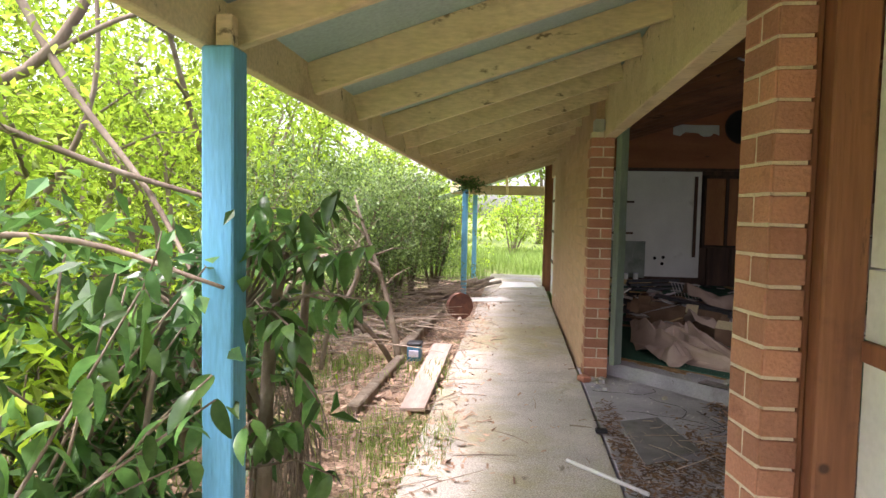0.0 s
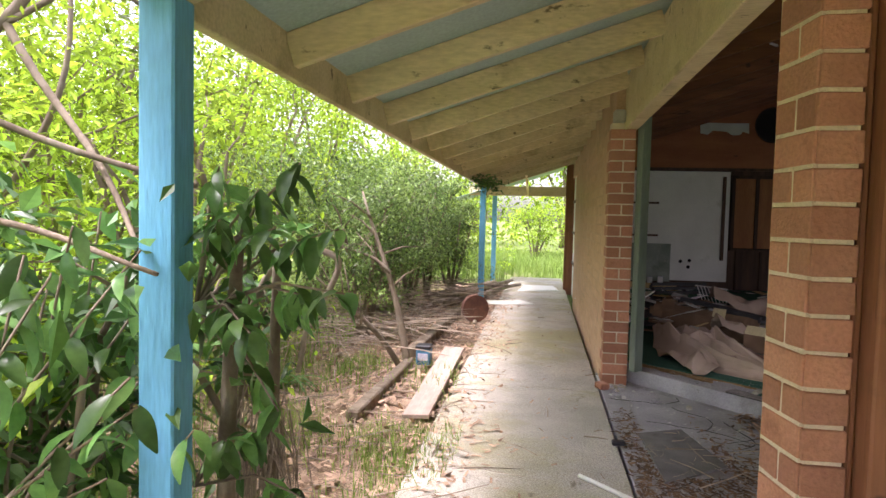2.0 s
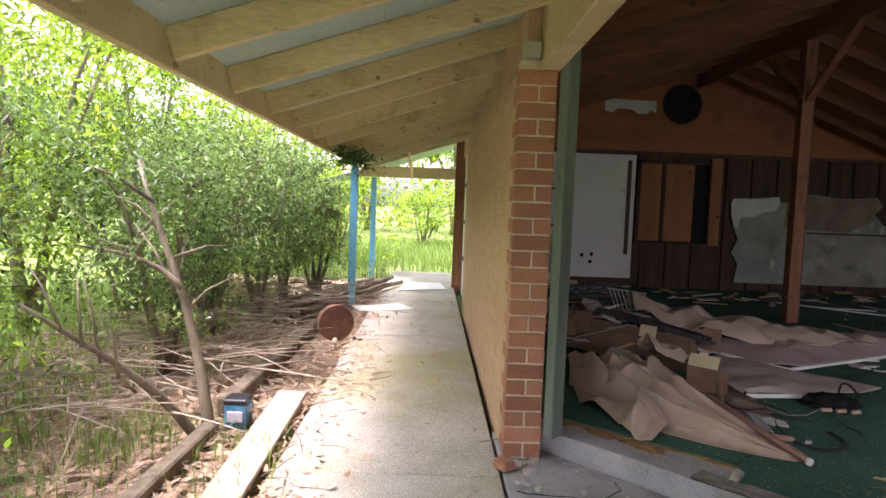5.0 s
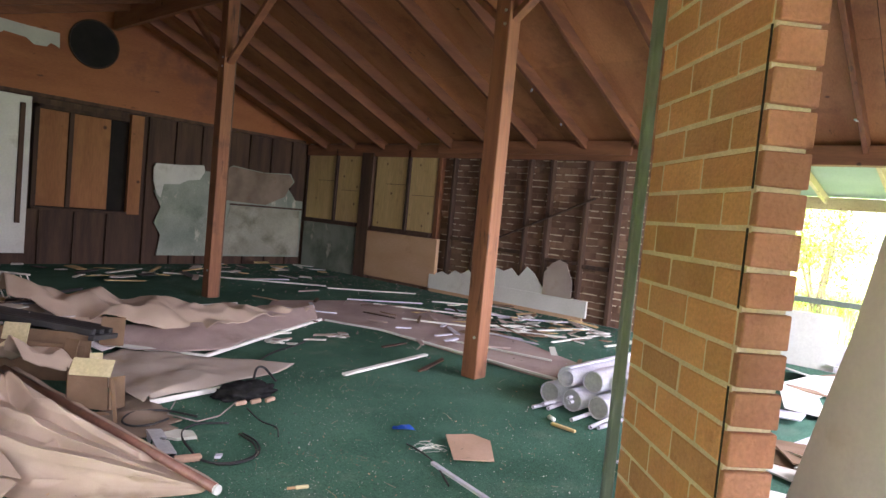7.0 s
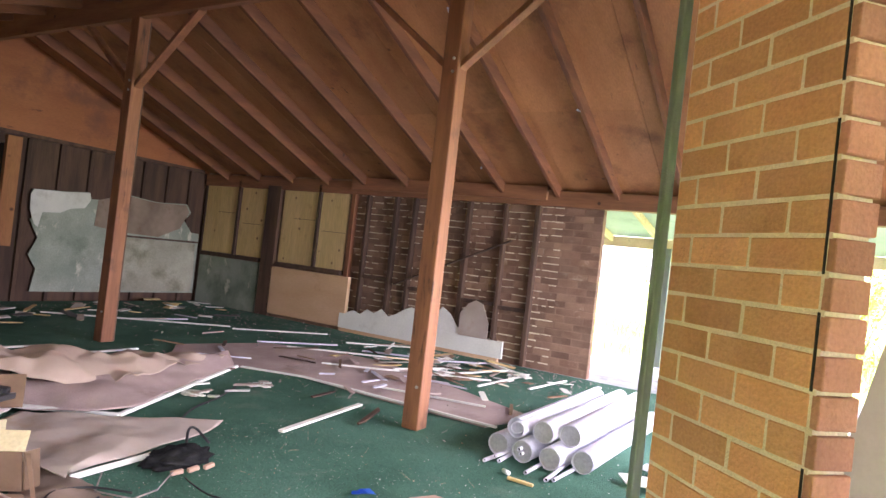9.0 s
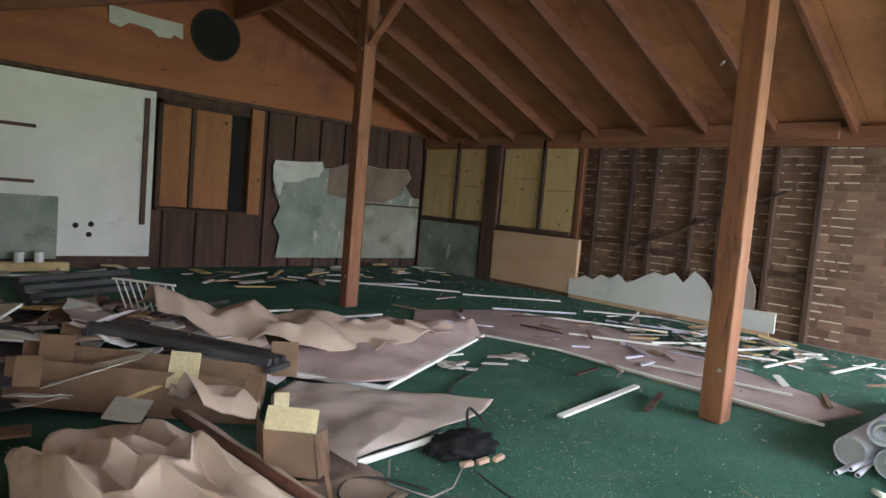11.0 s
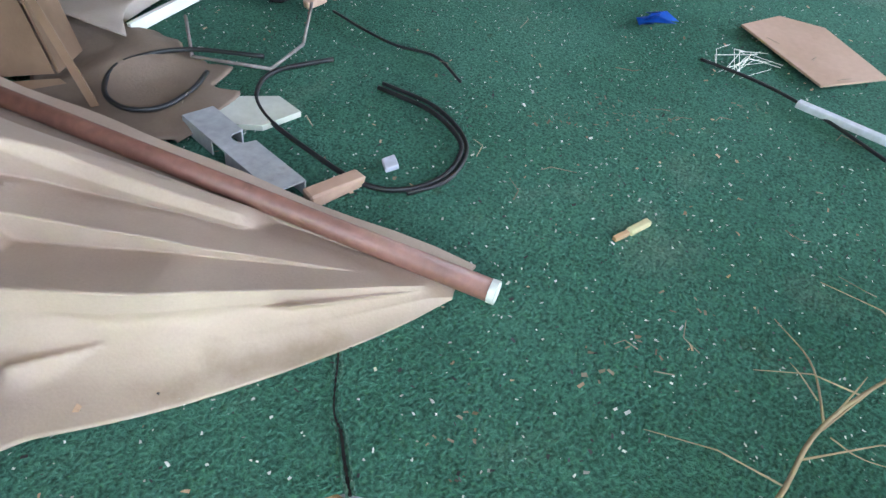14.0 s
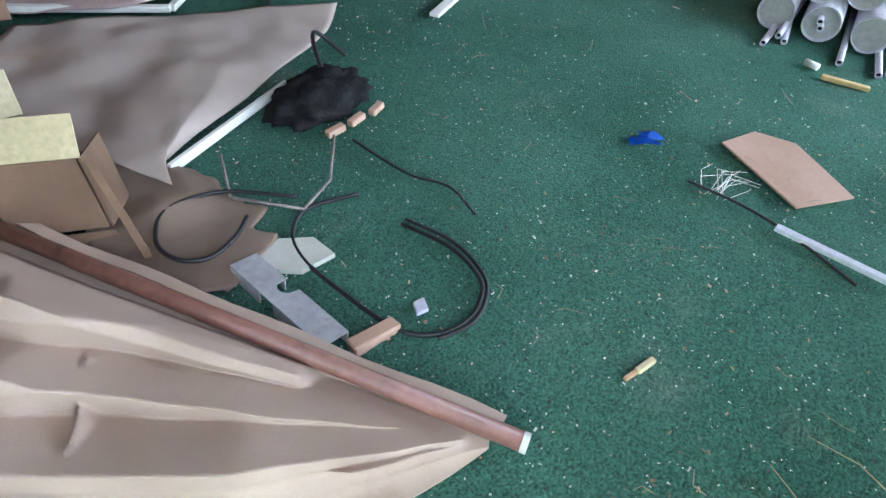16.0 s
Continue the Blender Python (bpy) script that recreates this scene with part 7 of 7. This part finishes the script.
for i in range(16):
    x, y = rr.uniform(4.5, 5.4), rr.uniform(8.0, 8.5)
    m, lab = heap_mats[(0, 1, 3)[rr.randrange(3)]]
    scrap(500 + i, x, y, Z + 0.014 + 0.02 * rr.random(), rr.uniform(0.06, 0.25), rr.uniform(0.03, 0.09), 0.01, rr.uniform(0, 6.3), (rr.gauss(0, 0.05), rr.gauss(0, 0.05)), m, "rubble_scrap", lab.replace("in the heap", "on the carpet").replace("thrown on the heap", "on the carpet"), "rubble", "scattered scraps")
for i in range(40):
    x, y = 6.5 + rr.gauss(0, 0.9), 8.6 + rr.gauss(0, 1.3)
    if not (5.0 < x < 8.8 and 6.2 < y < 12.0):
        continue
    m, lab = [(M_RUG, "thin mauve sliver on the underlay"), (M_CARD, "brown card sliver on the underlay"), (M_STUD, "dark wood splinter on the underlay"), (M_METALPALE, "pale grey sliver on the underlay")][rr.randrange(4)]
    scrap(900 + i, x, y, Z + 0.018 + 0.02 * rr.random(), rr.uniform(0.15, 0.6), rr.uniform(0.02, 0.05), 0.012, rr.uniform(0, 6.3), (rr.gauss(0, 0.03), rr.gauss(0, 0.03)), m, "splinter", lab, "splinter", "underlay splinters")
inside = lambda c, rng: (c[:, 0] + c[:, 1] > 8.5)
litter("carpet_chips", "white plaster chips scattered over the carpet", 1500, (1.6, 8.9), (4.6, 13.6), Z, 0.010, M_CHIP, 71, inside, "debris", 0.3, 0.6)
litter("carpet_chips_near", "white glass and plaster crumbs near the doorway", 3800, (1.9, 4.6), (4.7, 7.4), Z, 0.0044, M_CHIP, 72, lambda c, rng: (c[:, 0] + c[:, 1] > 8.2) & ((c[:, 0] > 2.45) | (c[:, 0] + c[:, 1] > 8.48)), "debris", 0.4, 0.7)
litter("carpet_brown_bits", "brown crumbs and dead leaves on the carpet", 1500, (1.9, 8.0), (4.7, 9.5), Z, 0.009, M_LITTER, 73, lambda c, rng: (c[:, 0] + c[:, 1] > 8.5), "debris", 0.3, 0.6)
litter("far_rubble", "pale rubble crumbs along the far walls", 5200, (5.2, 8.9), (6.2, 13.5), Z + 0.002, 0.045, M_RUBBLE, 74, lambda c, rng: (rng.random(len(c)) < np.where((c[:, 1] > 12.2) | (c[:, 0] > 7.3), 0.55, 0.12)), "debris", 0.25, 0.35)
litter("slab_crumbs", "dark crumbs on the bare slab", 650, (1.7, 2.45), (5.6, 6.6), 0.116, 0.0055, M_DARKBOARD, 75, lambda c, rng: (c[:, 0] + c[:, 1] > 8.02) & (c[:, 0] + c[:, 1] < 8.4), "debris", 0.5, 0.7)
litter("slab_chips", "pale crumbs on the bare slab", 300, (1.7, 2.45), (5.6, 6.6), 0.116, 0.008, M_CHIP, 76, lambda c, rng: (c[:, 0] + c[:, 1] > 8.02) & (c[:, 0] + c[:, 1] < 8.4), "debris", 0.5, 0.7)
litter("carpet_flakes", "pale flakes lying singly on the carpet", 220, (2.3, 5.2), (4.8, 7.6), Z, 0.008, M_CHIP, 77, lambda c, rng: (c[:, 0] + c[:, 1] > 8.3), "debris", 0.35, 0.5)
litter("carpet_dark_bits", "dark crumbs trodden into the carpet", 2600, (1.9, 5.2), (4.7, 7.6), Z, 0.006, M_DARKBOARD, 78, lambda c, rng: (c[:, 0] + c[:, 1] > 8.3), "debris", 0.4, 0.6)
sticks("carpet_twigs", "fine dry twigs on the carpet", 46, (2.6, 4.6), (4.9, 6.9), Z, 0.05, 81, keep=lambda p: p.x + p.y > 8.3, r=0.0012)

for k, (x, y, rad, n) in enumerate(((3.496, 6.014, 0.06, 160), (3.423, 6.12, 0.035, 60), (3.53, 5.90, 0.04, 60), (2.88, 5.76, 0.05, 40), (3.77, 5.765, 0.035, 50), (2.61, 5.92, 0.05, 40), (3.04, 5.675, 0.05, 40))):
    litter("dead_leaf_crumbs", "small heap of brown leaf crumbs on the carpet", n, (x - 2 * rad, x + 2 * rad), (y - 2 * rad, y + 2 * rad), Z, 0.009, M_BARK, 900 + k, lambda c, rng: np.hypot(c[:, 0] - x, c[:, 1] - y) < rad * 2 * rng.random(len(c)), "debris", 0.4, 0.5)

# loose carpet flap and the floor grate at the doorway
bm = bmesh.new()
rows = []
for k in range(9):
    f = k / 8
    base = Vector((2.462, 5.895, Z)).lerp(Vector((2.372, 5.788, Z - 0.01)), f)
    up = 0.008 + 0.018 * math.sin(math.pi * min(1, f * 0.9 + 0.1))
    rows.append([bm.verts.new(base), bm.verts.new(base + Vector((-0.012, 0.012, up * 0.7))), bm.verts.new(base + Vector((-0.030, 0.026, up)))])
for r0, r1 in zip(rows, rows[1:]):
    for k in range(2):
        bm.faces.new((r0[k], r0[k + 1], r1[k + 1], r1[k]))
ob = tagged(part("carpet_flap", bm, M_CONCRETE, None, smooth=True), "curled pale backing of the torn carpet", "carpet flap")
ob.modifiers.new("thickness", "SOLIDIFY").thickness = 0.005
slit = catmull([(2.66, 6.16, Z), (2.618, 6.128, Z), (2.585, 6.107, Z), (2.545, 6.078, Z), (2.525, 6.05, Z), (2.498, 6.024, Z), (2.46, 5.985, Z)], 40)
tear = thing("carpet_tear", "dark open tear in the green carpet", "carpet tear", (2.55, 6.07, Z))
# the carpet is uncut; black strips paint the tear's inner shade
bm = bmesh.new()
for k in range(39):
    w = 0.0012 + 0.002 * abs(math.sin(k * 1.7)) + 0.002 * (k > 24)
    bar(bm, slit[k] + Vector((0, 0, 0.0016)), slit[k + 1] + Vector((0, 0, 0.0016)), w, 0.003)
part("gap", bm, M_DARK, tear)
rr = random.Random(4)
bm = bmesh.new()
for side in (-1, 1):
    tube(bm, [p + Vector((side * 0.004, -side * 0.004, 0.001)) + Vector((rr.gauss(0, 0.0012), rr.gauss(0, 0.0012), 0)) for p in slit], [0.0018 + 0.0015 * rr.random() for _ in slit], 5)
part("frayed_edge", bm, M_CARPET, tear)
grate = thing("floor_grate", "dark slatted floor grate set in the doorway step", "grate", (2.7, 5.4, 0.116), kind="structure")
G = Matrix.Translation((2.18, 5.86, 0.1165)) @ Matrix.Rotation(radians(-45), 4, "Z")
for k in range(7):
    bm = bmesh.new()
    box(bm, 0.0, 1.62, -0.022 + 0.019 * k, -0.022 + 0.019 * k + 0.0115, 0.0, 0.008, G)
    part("slat", bm, M_GRATE, grate)
for k in range(11):
    bm = bmesh.new()
    box(bm, 0.155 * k, 0.155 * k + 0.010, -0.03, 0.112, 0.0, 0.0105, G)
    part("cross_bar", bm, M_GRATE, grate)
# flat black plate paints the shade between the slats
bm = bmesh.new()
box(bm, 0.0, 1.62, -0.028, 0.112, -0.002, 0.002, G)
part("trough", bm, M_DARK, grate)

# ---- beyond the open stud wall ----
big = thing("leaning_board", "tall grey fibre-cement board leaning on studs, broken to a point", "board", (3.5, 3.8, 0.115))
bm = bmesh.new()
o = [(-0.11, 0.502), (0.317, 0.502), (0.33, 0.92), (0.345, 1.08), (0.375, 1.12), (0.375, 1.22), (0.365, 1.48), (0.34, 1.59), (0.31, 1.67), (0.255, 1.68), (0.215, 1.60), (0.225, 1.56), (0.205, 1.54), (0.125, 1.22), (-0.035, 0.75)]
m4 = OPEN @ Matrix.Translation((0, -0.14, 0.0)) @ Matrix.Rotation(radians(90), 4, "X")
prism(bm, [(-x, y) for x, y in o], 0.008, m4)
part("sheet", bm, M_PLASTER, big)
bm = bmesh.new()
o = [(0.05, 0.502), (0.467, 0.502), (0.47, 0.6), (0.50, 0.9), (0.485, 0.98), (0.525, 1.035), (0.44, 1.062), (0.505, 1.10), (0.562, 1.14), (0.47, 1.19), (0.40, 1.215), (0.366, 1.235), (0.30, 1.26), (0.15, 1.1)]
m5 = OPEN @ Matrix.Translation((0, -0.165, 0.0)) @ Matrix.Rotation(radians(90), 4, "X")
prism(bm, [(-x, y) for x, y in o], 0.008, m5)
tagged(part("broken_sheet", bm, M_WHITE, None), "broken white wall sheet leaning behind studs", "board")
bm = bmesh.new()
bar(bm, OPEN @ Vector((-0.385, -0.158, 0.502)), OPEN @ Vector((-0.40, -0.158, 1.04)), 0.005, 0.06)
tagged(part("steel_channel", bm, M_GREENPAINT, None), "grey-green steel channel leaning on a board", "channel")
rr = random.Random(55)
for i in range(90):
    x, y = rr.uniform(4.3, 9.4), rr.uniform(2.6, 4.9)
    if y - x > 1.0 or x + y < 8.2:
        continue
    m, lab = [(M_METALPALE, "pale crumpled sheet on the floor"), (M_WHITE, "white broken lining on the floor"), (M_CARD, "brown card scrap on the floor"), (M_PLASTER, "grey plaster scrap on the floor")][rr.randrange(4)]
    scrap(700 + i, x, y, Z + 0.01 + 0.06 * rr.random(), rr.uniform(0.2, 0.8), rr.uniform(0.1, 0.4), 0.01, rr.uniform(0, 6.3), (rr.gauss(0, 0.12), rr.gauss(0, 0.12)), m, "rubble_scrap", lab, "rubble", "scraps in the far room")
for pa, pb, sd in (([(5.85, 3.45), (6.2, 3.2), (6.5, 3.0)], [(5.35, 2.95), (5.7, 2.75), (6.05, 2.55)], 11), ([(6.3, 3.7), (6.9, 3.4), (7.5, 3.1)], [(6.1, 3.2), (6.6, 2.95), (7.2, 2.8)], 12), ([(7.9, 3.5), (8.4, 3.3), (8.8, 3.0)], [(7.7, 2.95), (8.1, 2.85), (8.6, 2.78)], 13), ([(8.9, 3.6), (9.4, 3.2), (9.9, 2.7)], [(8.6, 3.2), (9.1, 2.8), (9.5, 2.4)], 14)):
    drape("crumpled_sheet", "crumpled pale lilac lining sheet on the floor", pa, pb, lambda u, v, x, y: 0.02 + 0.12 * facets(x, y, 0.25, sd) + 0.04 * facets(x, y, 0.1, sd), M_PAPER, 30, 30, "sheet")
bm = bmesh.new()
box(bm, 12.6, 13.3, 0.1, 1.0, -0.1, 1.25)
tagged(part("red_bin", bm, M_RED, None, bevel=0.08), "red bin standing in the grass", "bin")
# rafter clips and dust-caught bits under the roof
for i in range(34):
    rr = random.Random(1300 + i)
    y = RAFTER_YS[rr.randrange(6, 15)] + 0.04
    x = rr.uniform(2.2, 8.5)
    f = roof_w if x < RIDGE_X else roof_e
    bm = bmesh.new()
    zc = f(x) - DEPTH - 0.012
    bar(bm, (x, y, zc), (x + rr.uniform(0.03, 0.09), y + rr.uniform(-0.08, 0.08), zc - 0.012), 0.02, 0.012)
    tagged(part("roof_clip", bm, M_METALPALE, None), "small pale metal clip under a rafter", "clip", "roof clips")


# ---- brickwork, brick by brick ----
def lay(parent, m, length, courses, width, material, z0=0.0, k0=0):
    """Single-leaf stretcher bond along x from 0, faces at y = 0 and width."""
    for c in range(courses):
        x = -(BRICK_L / 2) * (c % 2)
        k = k0 + c * 5
        while x < length - 0.02:
            a, b = max(x, 0), min(x + BRICK_L, length)
            if b - a > 0.03:
                brick(parent, m @ Matrix.Translation((a, 0, z0 + c * COURSE)), b - a, width, material, k)
            k += 1
            x += BRICK_L


lay(pier_b, LINE @ Matrix.Translation((0.026, -BRICK_W, 0)), 0.598, 26, BRICK_W, M_BRICK_TAN, 0.03)
for c in range(26):
    brick(pier_b, LINE @ Matrix.Translation((-0.006, -BRICK_W - 0.002, 0.03 + c * COURSE)), 0.037, BRICK_W, M_BRICK, c)
bm = bmesh.new()
rnd = random.Random(31)
for c in range(26):
    if c in (6, 7, 11, 12, 15, 20):
        continue
    z = 0.03 + c * COURSE
    w = rnd.uniform(0.0005, 0.002)
    box(bm, 0.0195 - w, 0.0262, -0.0028, -0.0012, z - 0.006, z + COURSE - 0.004, LINE)
part("joint_crack", bm, M_DARK, pier_b, "dark open crack in the brickwork")
# end pier: red headers to the south, tan stretchers on its slightly turned west face
TURN = 98.7
for c in range(24):
    z = 0.004 + c * COURSE
    brick(pier_1, pose(1.368 + 0.0015 * (c % 3), 2.415, z), 0.117, 0.09, M_BRICK, c)
    for s0, s1 in (((0.008, 0.205),) if c % 2 else ((0.008, 0.105), (0.105, 0.205))):
        o = Matrix.Translation((1.425, 2.424, z)) @ Matrix.Rotation(radians(TURN), 4, "Z") @ Matrix.Translation((s0, 0, 0))
        brick(pier_1, o, s1 - s0, 0.06, M_BRICK, c + int(s0 * 30))
# jamb of the west wall: brick ends alternate with stretchers
for c in range(24):
    z = 0.004 + c * COURSE
    if c % 2:
        brick(wall_w, pose(WEST, 6.314, z), 0.222, 0.12, M_BRICK, c)
    else:
        brick(wall_w, pose(WEST, 6.314, z), 0.117, 0.24, M_BRICK, c)
        brick(wall_w, pose(WEST + 0.117, 6.314, z), 0.105, 0.24, M_BRICK, c + 2)
# outer leaf of the west wall
for c in range(24):
    y = 6.314 + (0.131 if c % 2 else 0.251)
    k = c
    while y < 11.55:
        brick(wall_w, pose(WEST + 0.118, y, 0.004 + c * COURSE, 0, 0, 90), BRICK_L, 0.117, M_BRICK_PALE, k)
        y += BRICK_L
        k += 1
        if y > 9.4:
            break
for j, (y0, y1) in enumerate(((9.45, 11.58),)):
    bm = bmesh.new()
    for c in range(24):
        y = y0 - (0.125 if c % 2 else 0)
        while y < y1:
            box(bm, WEST, WEST + 0.1, max(y, y0), min(y + BRICK_L, y1) - JOINT, 0.004 + c * COURSE, 0.004 + (c + 1) * COURSE - JOINT)
            y += BRICK_L
    tagged(part("far_bricks", bm, M_BRICK_PALE, wall_w), kind="stuff")
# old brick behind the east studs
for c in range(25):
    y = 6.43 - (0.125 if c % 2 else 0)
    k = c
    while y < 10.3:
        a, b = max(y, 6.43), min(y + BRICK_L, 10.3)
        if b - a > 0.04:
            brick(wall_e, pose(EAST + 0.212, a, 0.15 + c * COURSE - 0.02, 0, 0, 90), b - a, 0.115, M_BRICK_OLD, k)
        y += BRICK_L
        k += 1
# mortar squeezed out of the bed joints behind the studs
bm = bmesh.new()
rnd = random.Random(61)
for c in range(1, 25):
    y = 6.95
    while y < 10.25:
        L = rnd.uniform(0.05, 0.22)
        if rnd.random() < 0.72:
            h = rnd.uniform(0.007, 0.018)
            z = 0.118 + c * COURSE + rnd.uniform(-0.005, 0.004)
            box(bm, EAST + 0.097 - rnd.uniform(0.004, 0.018), EAST + 0.101, y, y + L, z - h * 0.5, z + h * 0.5)
        y += L + rnd.uniform(0.0, 0.08)
tagged(part("mortar_squeeze", bm, M_MORTAR, wall_e, "pale mortar oozing between bricks"), kind="stuff")
